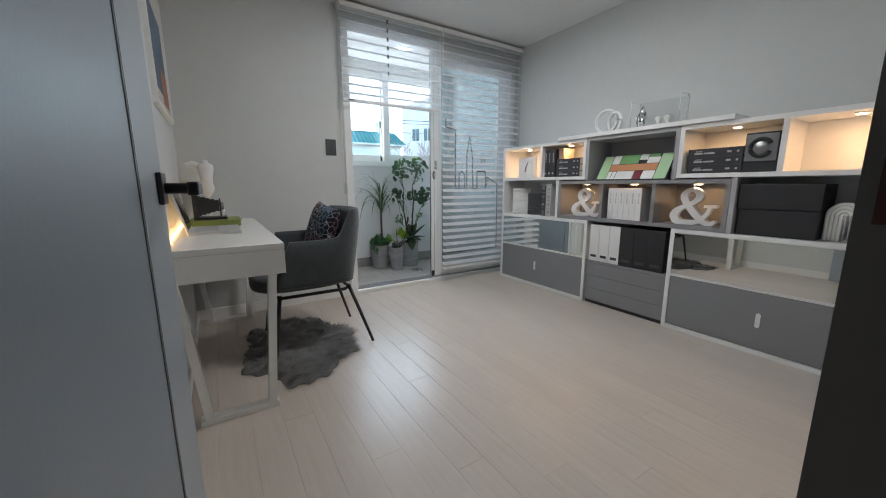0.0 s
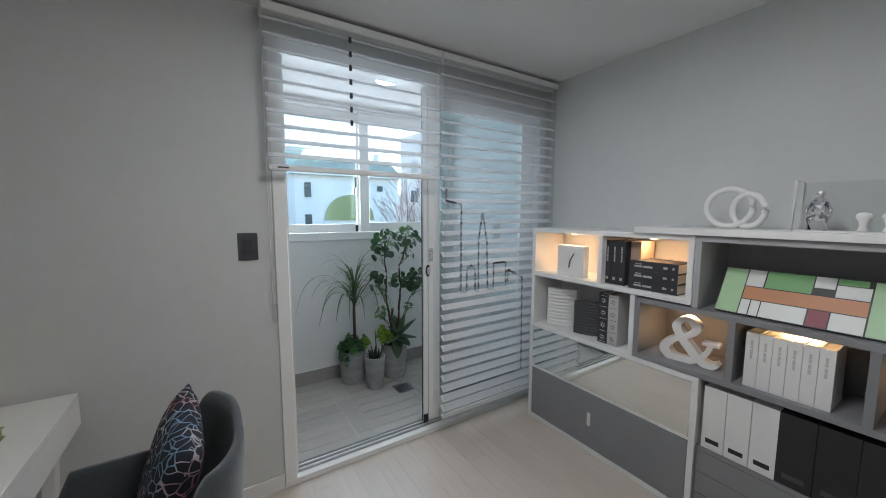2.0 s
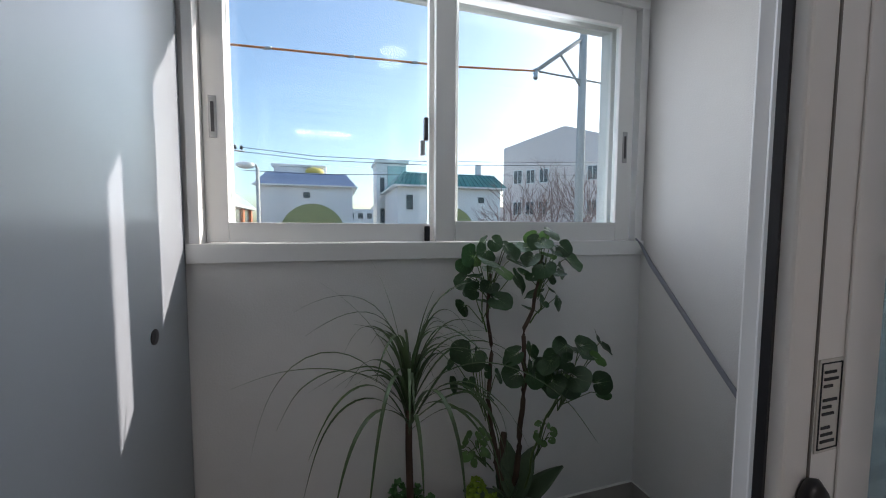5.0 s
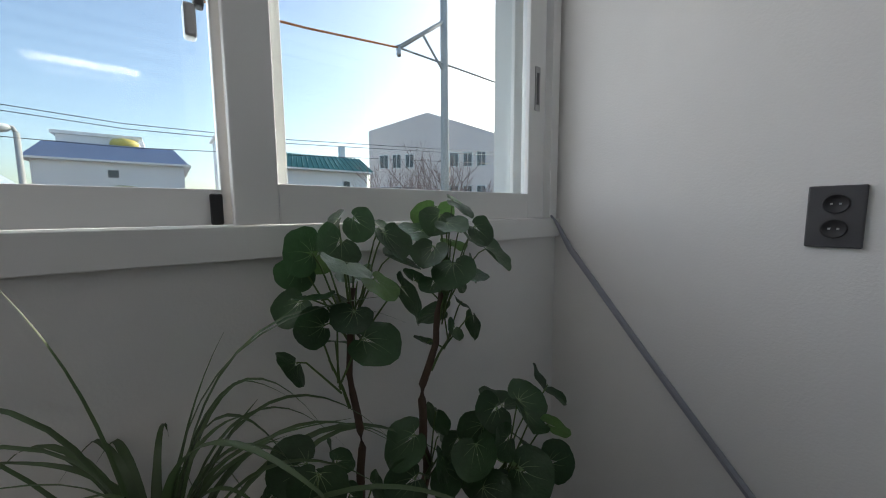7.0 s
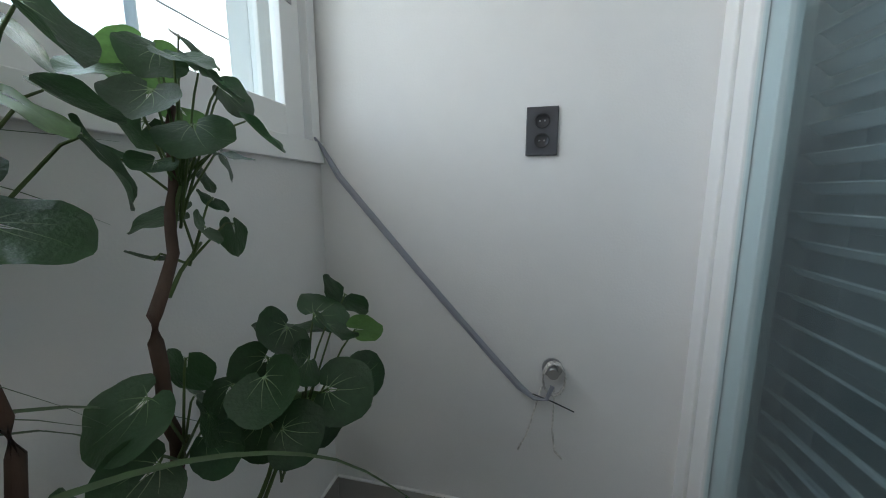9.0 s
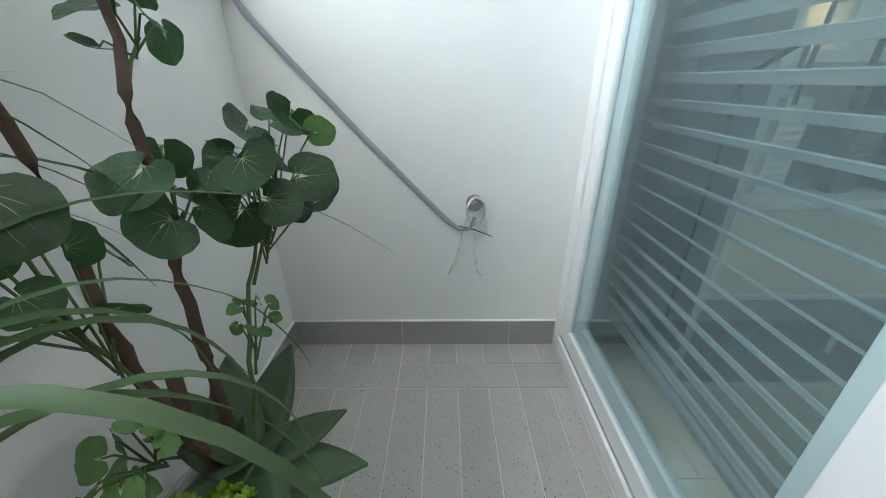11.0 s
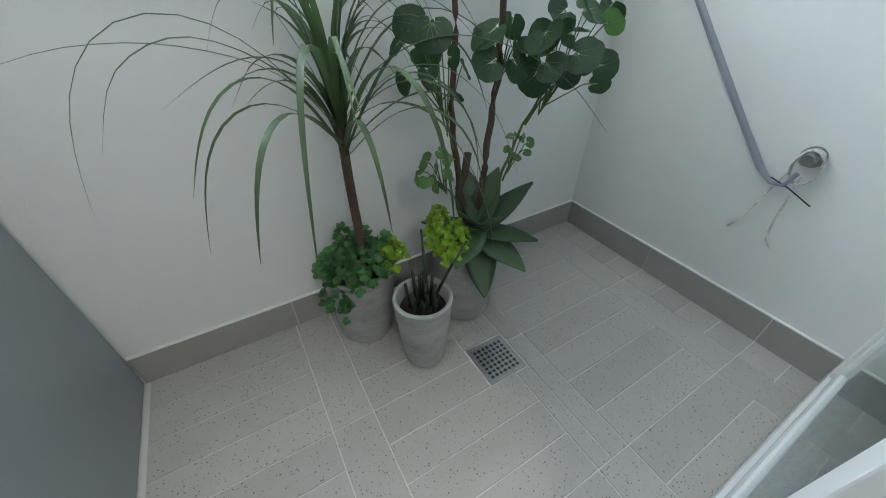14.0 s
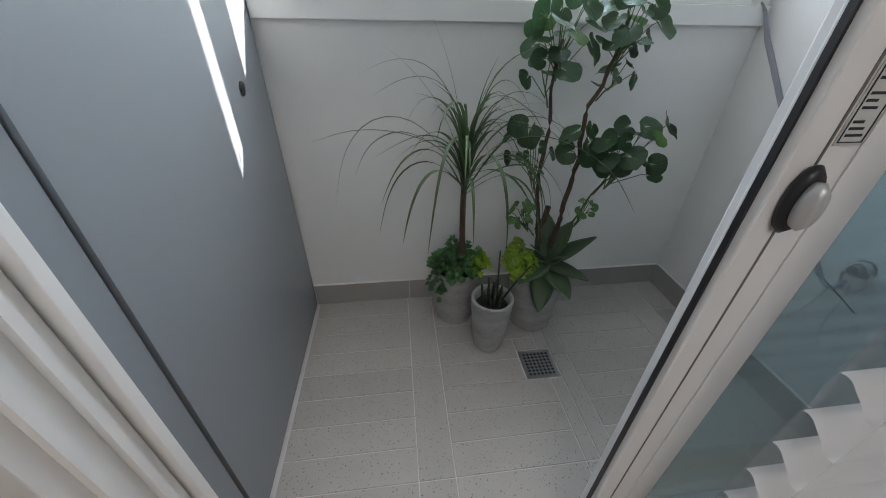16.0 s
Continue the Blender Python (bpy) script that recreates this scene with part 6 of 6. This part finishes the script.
DARK_GLASS = material("far_window_glass", (0.06, 0.08, 0.09), 0.15, vary=0.2, scale=1)
CONCRETE = material("pole_concrete", (0.46, 0.45, 0.43), 0.85, vary=0.1, scale=3)
ASPHALT = material("asphalt_and_earth", (0.10, 0.095, 0.085), 0.95, vary=0.25, scale=0.3)
OLIVE = material("olive_arch_surface", (0.33, 0.35, 0.16), 0.9, vary=0.08, scale=1)
TWIG = material("winter_twigs", (0.26, 0.17, 0.15), 0.9, vary=0.2)
WIRE = material("black_wire", (0.03, 0.03, 0.03), 0.6)
ORANGE_WIRE = material("orange_cable_sleeve", (0.62, 0.20, 0.05), 0.5)
solid("ground", boxes((-1500, 5.2, G - 0.5, 1500, 2500, G)), ASPHALT, "asphalt and bare ground between the houses", "ground", kind="structure")
solid("outer_wall", boxes((-3.0, BN + 0.221, G, 7.0, BN + 0.30, WZ0), (-3.0, BN + 0.221, WZ1, 7.0, BN + 0.30, 6.0), (-3.0, BN + 0.221, WZ0, WX0, BN + 0.30, WZ1), (WX1, BN + 0.221, WZ0, 7.0, BN + 0.30, WZ1)), STUCCO, "outer face of this building", "wall", kind="structure")


def house(name, x0, y0, x1, y1, z1, wall, label, windows, turn=0.0):
    """A plain block with recessed windows on its south face; windows are (x, z, width, height)."""
    h = thing(name, ((x0 + x1) / 2, (y0 + y1) / 2, G), label, "house", "houses outside")
    part("wall", boxes((x0, y0, G, x1, y1, z1)), wall, h)
    for x, z, w, hh in windows:
        wd = part("window", boxes((x - w / 2 - 0.06, y0 - 0.05, z - 0.06, x + w / 2 + 0.06, y0 - 0.002, z + hh + 0.06)), WHITE_FRAME, h)
        part("pane", boxes((x - w / 2, y0 - 0.07, z, x + w / 2, y0 - 0.051, z + hh)), DARK_GLASS, wd)
    return h


def hip_roof(h, x0, y0, x1, y1, z0, z1, inset, mat, ribs=0):
    bm = bmesh.new()
    lo = [bm.verts.new(p) for p in ((x0, y0, z0), (x1, y0, z0), (x1, y1, z0), (x0, y1, z0))]
    hi = [bm.verts.new(p) for p in ((x0 + inset, y0 + inset, z1), (x1 - inset, y0 + inset, z1), (x1 - inset, y1 - inset, z1), (x0 + inset, y1 - inset, z1))]
    bm.faces.new(lo[::-1])
    bm.faces.new(hi)
    for k in range(4):
        bm.faces.new((lo[k], lo[(k + 1) % 4], hi[(k + 1) % 4], hi[k]))
    r = part("roof", bm, mat, h)
    if ribs:
        bm = bmesh.new()
        for k in range(ribs + 1):
            t = k / ribs
            a = Vector((x0 + (x1 - x0) * t, y0, z0 + 0.03))
            b = Vector((x0 + inset + (x1 - x0 - 2 * inset) * t, y0 + inset, z1 + 0.03))
            tube(bm, [a, b], 0.05, 5)
        tagged(part("roof_rib", bm, mat, r), kind="stuff")
    part("eave", boxes((x0 - 0.1, y0 - 0.1, z0 - 0.12, x1 + 0.1, y1 + 0.1, z0 - 0.004)), WHITE_FRAME, h)


h1 = house("white_house", -3.8, 34, 3.2, 42, 4.45, STUCCO, "white house with a blue mansard roof", [(-0.35, 3.55, 0.5, 0.45), (-0.35, 1.0, 0.5, 0.45)])
hip_roof(h1, -4.1, 33.7, 3.5, 42.3, 4.57, 5.6, 0.8, BLUE_ROOF)
part("roof_hut", boxes((-3.0, 36, 5.6, 0.9, 40, 6.25)), STUCCO, h1)
part("hut_slab", boxes((-3.2, 35.8, 6.252, 1.1, 40.2, 6.45)), WHITE_FRAME, h1)
bm = bmesh.new()
lathe(bm, [(0.7, 0), (0.75, 0.3), (0.55, 0.5), (0.1, 0.6)], (0.2, 35.4, 5.6), 16)
part("water_tank", bm, material("yellow_tank", (0.6, 0.48, 0.10), 0.5), h1, "yellow plastic water tank")


# a flat olive half-disc set against a house wall
def wall_arch(x, y, z, r, parent):
    bm = bmesh.new()
    prism(bm, [(r * math.cos(a), r * math.sin(a)) for a in [math.pi * k / 24 for k in range(25)]], 0.12, Matrix.Translation((x, y, z)) @ Matrix.Rotation(radians(90), 4, "X"))
    part("raised_arch", bm, OLIVE, parent, "olive round arch on the wall")


wall_arch(0.1, 33.98, 0.6, 2.5, h1)
h2 = house("teal_roof_house", 6.3, 30, 14.7, 37, 4.3, STUCCO, "white house with a teal tiled roof", [(7.2, 2.6, 0.5, 1.1), (7.2, 0.2, 0.5, 1.1), (13.0, 3.2, 0.5, 0.45)])
hip_roof(h2, 6.0, 29.6, 15.0, 37.4, 4.42, 5.45, 0.8, TEAL_ROOF, 24)
wall_arch(10.4, 29.98, 0.85, 2.0, h2)
part("parapet_post", boxes((13.2, 31.5, 5.45, 13.6, 31.9, 6.5)), STUCCO, h2)
h3 = house("stair_tower_house", 5.6, 37.6, 8.4, 41, 7.3, STUCCO, "pale green glazed stair tower between the houses", [(6.1, 4.5, 0.4, 1.4), (6.1, 1.6, 0.4, 1.4)])
part("glazing", boxes((6.6, 37.4, G, 8.3, 37.595, 7.0)), material("pale_teal_glazing", (0.32, 0.52, 0.52), 0.25), h3)
part("slab", boxes((5.4, 37.3, 7.302, 8.6, 41.2, 7.5)), WHITE_FRAME, h3)
for k, (x, y, w, z) in enumerate(((3.4, 66, 5, 4.2), (9.5, 80, 6, 5.6), (16, 60, 6, 6.2), (24, 95, 9, 7.0), (-30, 85, 10, 5.5), (36, 80, 10, 6.0))):
    house("far_house", x, y, x + w, y + 6, z, (STUCCO, PINK_STUCCO)[k % 2], "distant pale low house", [(x + w * f, z - dz, 0.8, 0.9) for f in (0.2, 0.5, 0.8) for dz in (1.6, 4.2)])

# long hall with orange piers
hall = thing("market_hall", (-11, 34, G), "long low hall with orange piers and a pale sloping roof", "house", "houses outside")
A, B = Vector((-7.2, 18.0, 0)), Vector((-7.7, 50.0, 0))
d = (B - A).normalized()
nrm = Vector((d.y, -d.x, 0))
m = Matrix.Translation(A) @ Matrix.Rotation(math.atan2(d.y, d.x), 4, "Z")
length = (B - A).length


def hall_box(*r):
    bm = boxes(r)
    bmesh.ops.transform(bm, verts=bm.verts, matrix=m)
    return bm


part("wall", hall_box(0, 0.15, G, length, 8, 3.2), material("cream_render", (0.55, 0.47, 0.36), 0.9, vary=0.08, scale=1), hall)
bm = bmesh.new()
prof = [(-0.5, 3.1), (-0.5, 3.35), (1.3, 4.9), (8.3, 4.9), (8.3, 3.1)]
a = [bm.verts.new(m @ Vector((-0.4, y, z))) for y, z in prof]
b = [bm.verts.new(m @ Vector((length + 0.4, y, z))) for y, z in prof]
bm.faces.new(a)
bm.faces.new(b[::-1])
for k in range(5):
    bm.faces.new((a[k], a[(k + 1) % 5], b[(k + 1) % 5], b[k]))
roof = part("roof", bm, METAL_ROOF, hall)
for k in range(9):
    s = length * k / 8
    part("pier", hall_box(s - 0.35, -0.12, G, s + 0.35, 0.149, 3.1), ORANGE, hall)
    if k < 8:
        wd = part("window", hall_box(s + 0.5, 0.08, 1.4, s + length / 8 - 0.5, 0.148, 2.95), DARK_GLASS, hall)
        part("window", hall_box(s + 0.5, 0.08, -2.6, s + length / 8 - 0.5, 0.148, 0.2), DARK_GLASS, hall)
part("roof_hut", hall_box(1.0, 3.5, 4.902, 5.5, 6.5, 6.2), STUCCO, hall)
part("hut_slab", hall_box(0.6, 3.2, 6.202, 6.0, 6.8, 6.45), WHITE_FRAME, hall)
part("roof_hut", hall_box(14, 3.5, 4.902, 17, 6.5, 5.6), STUCCO, hall)

# big gabled block
big = thing("gabled_block", (30, 40, G), "large pale pink block with a gabled front", "house", "houses outside")
A, B = Vector((19.94, 40.2, 0)), Vector((29.6, 29.9, 0))
d = (B - A).normalized()
m2 = Matrix.Translation(A) @ Matrix.Rotation(math.atan2(d.y, d.x), 4, "Z")
wl = (B - A).length
bm = bmesh.new()
outline = [(0, G), (wl, G), (wl, 9.1), (wl * 0.46, 11.7), (0, 10.05)]
prism(bm, outline, 14, m2 @ Matrix.Rotation(radians(90), 4, "X") @ Matrix.Translation((0, 0, -14)))
part("wall", bm, PINK_STUCCO, big)


def big_box(*r):
    bm = boxes(r)
    bmesh.ops.transform(bm, verts=bm.verts, matrix=m2)
    return bm


for z in (2.6, 6.0):
    for f in (0.12, 0.22, 0.32, 0.66, 0.76, 0.86):
        w = part("window", big_box(wl * f - 0.5, -0.08, z, wl * f + 0.5, -0.002, z + 1.5), WHITE_FRAME, big)
        part("pane", big_box(wl * f - 0.42, -0.10, z + 0.08, wl * f - 0.03, -0.081, z + 1.42), DARK_GLASS, w)
        part("pane", big_box(wl * f + 0.03, -0.10, z + 0.08, wl * f + 0.42, -0.081, z + 1.42), DARK_GLASS, w)


# poles, wires, lamp
def pole(x, y, top, r, label, name="utility_pole"):
    p = thing(name, (x, y, G), label, "pole", "poles outside")
    bm = bmesh.new()
    tube(bm, [(x, y, G), (x, y, top)], r, 12, 0.7)
    part("mast", bm, CONCRETE, p)
    return p


po = pole(10.95, 15.2, 11.5, 0.19, "pale steel catenary pole with a slanted bracket", "catenary_pole")
ARM = Vector((8.85, 15.05, 6.95))
bm = bmesh.new()
tube(bm, [(10.95, 15.2, 8.5), ARM], 0.075, 8)
tube(bm, [(10.95, 15.2, 6.6), (9.9, 15.12, 7.7)], 0.045, 8)
part("bracket", bm, CONCRETE, po)
bm = bmesh.new()
lathe(bm, [(0.05, -0.3), (0.11, -0.22), (0.05, -0.15), (0.11, -0.08), (0.05, 0), (0.10, 0.06)], ARM, 10)
part("insulator", bm, STEEL, po)
bm = bmesh.new()
tube(bm, [(-35, 19.5, 7.3), (-12, 17.2, 7.0), (-3.3, 16.5, 7.0), (5.9, 15.6, 6.95), ARM], 0.035, 6)
cw = solid("orange_cable", bm, ORANGE_WIRE, "orange sleeved overhead cable", "cable")
bm = bmesh.new()
tube(bm, [ARM, (13.7, 15.3, 6.9), (34, 15.5, 6.9)], 0.035, 6)
part("far_run", bm, CONCRETE, cw)
bm = bmesh.new()
for t in (0.12, 0.34, 0.62, 0.85):
    c = Vector((-3.3, 16.5, 7.0)).lerp(Vector((5.9, 15.6, 6.95)), t)
    tube(bm, [c - Vector((0.13, -0.045, 0)), c + Vector((0.13, -0.045, 0))], 0.05, 8)
tagged(part("sleeve", bm, STEEL, cw), kind="stuff")
QX, QY = -6.4, 32.5
p2_ = pole(QX, QY, 9.3, 0.12, "concrete utility pole with cross-arms and wires")
for dz, wide in ((7.25, 1.4), (6.85, 2.0)):
    bm = bmesh.new()
    tube(bm, [(QX - wide, QY, dz + 0.1), (QX + wide, QY, dz - 0.2)], 0.065, 6)
    part("cross_arm", bm, STEEL, p2_)
for dx in (-1.8, -1.4, -1.0, 1.0, 1.4, 1.8):
    bm = bmesh.new()
    lathe(bm, [(0.05, 0), (0.13, 0.08), (0.05, 0.16), (0.13, 0.24), (0.04, 0.3)], (QX + dx, QY, 6.9 - 0.07 * dx), 8)
    part("insulator", bm, WIRE, p2_)
part("transformer", boxes((QX + 0.15, QY - 0.3, 4.6, QX + 0.7, QY + 0.3, 5.4), bevel=0.05), STEEL, p2_)
for dy, z0, z1 in ((0, 6.95, 6.1), (0.3, 6.7, 5.9), (0.6, 5.4, 5.2)):
    bm = bmesh.new()
    tube(bm, [(QX + 1.7, QY + dy, z0), (0.5, 31.2 + dy, (z0 + z1) / 2 - 0.15), (8, 29.3 + dy, z1), (26, 27 + dy, z1 + 0.5)], 0.022, 5)
    solid("overhead_wire", bm, WIRE, "thin black overhead wire", "wire", "overhead wires")
for z in (7.15, 6.9):
    bm = bmesh.new()
    tube(bm, [(QX - 1.7, QY, z), (-16, 32.6, z - 0.3), (-30, 33, z - 0.2)], 0.022, 5)
    solid("overhead_wire", bm, WIRE, "thin black overhead wire", "wire", "overhead wires")
sl = pole(-1.5, 21.3, 3.9, 0.11, "street lamp with a rounded white head", "street_lamp")
bm = bmesh.new()
lathe(bm, [(0.02, 0), (0.2, 0.05), (0.28, 0.16), (0.22, 0.28), (0.04, 0.32)], (0, 0, 0), 16)
bmesh.ops.transform(bm, verts=bm.verts, matrix=Matrix.Translation((-1.98, 21.3, 3.85)) @ Matrix.Diagonal((1.5, 0.9, 1, 1)))
part("lamp_head", bm, WHITE_FRAME, sl)
bm = bmesh.new()
tube(bm, [(-1.5, 21.3, 3.85), (-1.57, 21.3, 4.05), (-1.85, 21.3, 4.08)], 0.06, 8)
part("arm", bm, CONCRETE, sl)


# bare winter trees
def bare_tree(x, y, high, seed):
    t = thing("bare_tree", (x, y, G), "bare winter tree with fine reddish twigs", "tree", "bare trees")
    r = random.Random(seed)
    bm, tw = bmesh.new(), bmesh.new()

    def grow(p, d, ln, rad, depth):
        q = p + d * ln
        mid = p.lerp(q, 0.5) + Vector((r.uniform(-1, 1), r.uniform(-1, 1), r.uniform(-0.3, 0.5))) * ln * 0.07
        tube(bm if depth > 2 else tw, [p, mid, q], rad, 5 if depth > 2 else 3, 0.65, caps=False)
        if depth == 0:
            return
        for k in range(3 if depth > 1 else 4):
            dd = (d + Vector((r.uniform(-1, 1), r.uniform(-1, 1), r.uniform(-0.25, 0.75))) * 0.75).normalized()
            grow(q if k else mid, dd, ln * r.uniform(0.58, 0.82), rad * 0.62, depth - 1)

    grow(Vector((x, y, G)), Vector((0, 0, 1)), high * 0.34, 0.13, 5)
    part("trunk", bm, TWIG, t)
    part("crown", tw, TWIG, t, "cloud of fine bare twigs")


for x, y, h, s in ((11.5, 21.4, 8.2, 1), (13.2, 20.6, 8.8, 2), (14.8, 19.3, 8.6, 3), (16.2, 18.0, 8.0, 5)):
    bare_tree(x, y, h, s)

# ---- floors and tiles, piece by piece ----
fl = solid("floor", boxes((W - 0.15, S_ - 0.2, -0.1, E + 0.15, N - 0.012, -0.006)), JOINT, "pale oak plank floor with fine joints", "floor", kind="structure")
plank_w, gap = 0.1155, 0.0005
rng = random.Random(5)
plank_cache = {}


def slab_mesh(name, lx, ly, lz, mat, chamfer=0.0012):
    key = (name, round(lx, 3), round(ly, 3), round(lz, 4))
    if key not in plank_cache:
        c = chamfer
        vs = [(0, 0, 0), (lx, 0, 0), (lx, ly, 0), (0, ly, 0), (0, 0, lz - c), (lx, 0, lz - c), (lx, ly, lz - c), (0, ly, lz - c), (c, c, lz), (lx - c, c, lz), (lx - c, ly - c, lz), (c, ly - c, lz)]
        fs = [(3, 2, 1, 0), (0, 1, 5, 4), (1, 2, 6, 5), (2, 3, 7, 6), (3, 0, 4, 7), (4, 5, 9, 8), (5, 6, 10, 9), (6, 7, 11, 10), (7, 4, 8, 11), (8, 9, 10, 11)]
        me = bpy.data.meshes.new(name)
        me.from_pydata(vs, [], fs)
        me.materials.append(mat)
        plank_cache[key] = me
    return plank_cache[key]


x = W
col = 0
while x < E - 0.01:
    w = min(plank_w, E - x) - gap
    y = S_ - 0.2 - [0.0, 0.55, 0.2, 0.8, 0.38][col % 5]
    while y < N - 0.02:
        y0, y1 = max(y, S_ - 0.2), min(y + 1.2, N - 0.014)
        if y1 - y0 > 0.03:
            piece("plank", slab_mesh("plank", w, y1 - y0 - gap, 0.006, OAK, 0.0004), fl, Matrix.Translation((x, y0, -0.006)))
        y += 1.2
    x += plank_w
    col += 1

bf = solid("floor_balcony", boxes((BW - 0.05, N + 0.11, BZ - 0.1, E, BN, BZ - 0.0015)), GROUT, "grey speckled terrazzo tile floor with pale joints", "floor", kind="structure")
T, L, J = 0.1125, 0.45, 0.0036
DRAIN = (2.327, 4.059, 2.474, 4.207)


def lay(x0, y0, x1, y1):
    """One tile, cut to the balcony and round the drain."""
    x0, x1, y0, y1 = max(x0, BW), min(x1, E - 0.009), max(y0, N + 0.112), min(y1, BN - 0.009)
    if x1 - x0 < 0.01 or y1 - y0 < 0.01:
        return
    dx0, dy0, dx1, dy1 = DRAIN
    if x0 < dx1 and x1 > dx0 and y0 < dy1 and y1 > dy0:
        for a in ((x0, y0, dx0 - J, y1), (dx1 + J, y0, x1, y1), (max(x0, dx0 - J), y0, min(x1, dx1 + J), dy0 - J), (max(x0, dx0 - J), dy1 + J, min(x1, dx1 + J), y1)):
            if a[2] - a[0] > 0.006 and a[3] - a[1] > 0.006:
                put_tile(*a)
        return
    put_tile(x0, y0, x1, y1)


def put_tile(x0, y0, x1, y1):
    piece("tile", slab_mesh("tile", x1 - x0 - J, y1 - y0 - J, 0.0025, TILE, 0.0008), bf, Matrix.Translation((x0 + J / 2, y0 + J / 2, BZ - 0.0015)))


x = BW + 0.466 - L - J
k = 0
while x < E:
    for i in range(11):
        y1 = BN - 0.009 - i * T
        lay(x, y1 - T, x + L, y1)
    for i in range(3):
        y1 = BN - 0.009 - i * L
        lay(x + L, y1 - L, x + L + 0.122, y1)
    x += L + 0.122
    k += 1

# base tiles of the balcony
skirt = solid("baseboard_balcony", boxes((BW + 0.001, BN - 0.006, BZ, E, BN, 0.0705), (E - 0.006, N + 0.114, BZ, E, BN - 0.006, 0.0705)), GROUT, "grey tile skirting along the balcony walls", "baseboard", kind="structure")
for x0, x1 in ((BW + 0.002, 1.862), (1.865, 2.315), (2.318, 2.768), (2.771, E - 0.010)):
    piece("tile", slab_mesh("base_tile", x1 - x0, 0.009, 0.118, BASE_TILE, 0.0008), skirt, Matrix.Translation((x0, BN - 0.010, BZ)))
for y0, y1 in ((N + 0.116, 3.720), (3.723, 4.172), (4.175, BN - 0.011)):
    piece("tile", slab_mesh("base_tile", 0.009, y1 - y0, 0.118, BASE_TILE, 0.0008), skirt, Matrix.Translation((E - 0.010, y0, BZ)))
solid("caulk_line", boxes((BW + 0.002, BN - 0.0105, 0.0725, E - 0.0105, BN - 0.0005, 0.077), (E - 0.0105, N + 0.116, 0.0725, E - 0.0005, BN - 0.0105, 0.077)), WHITE_MATT, "thin white caulk line on top of the tile skirting", "trim", kind="structure")
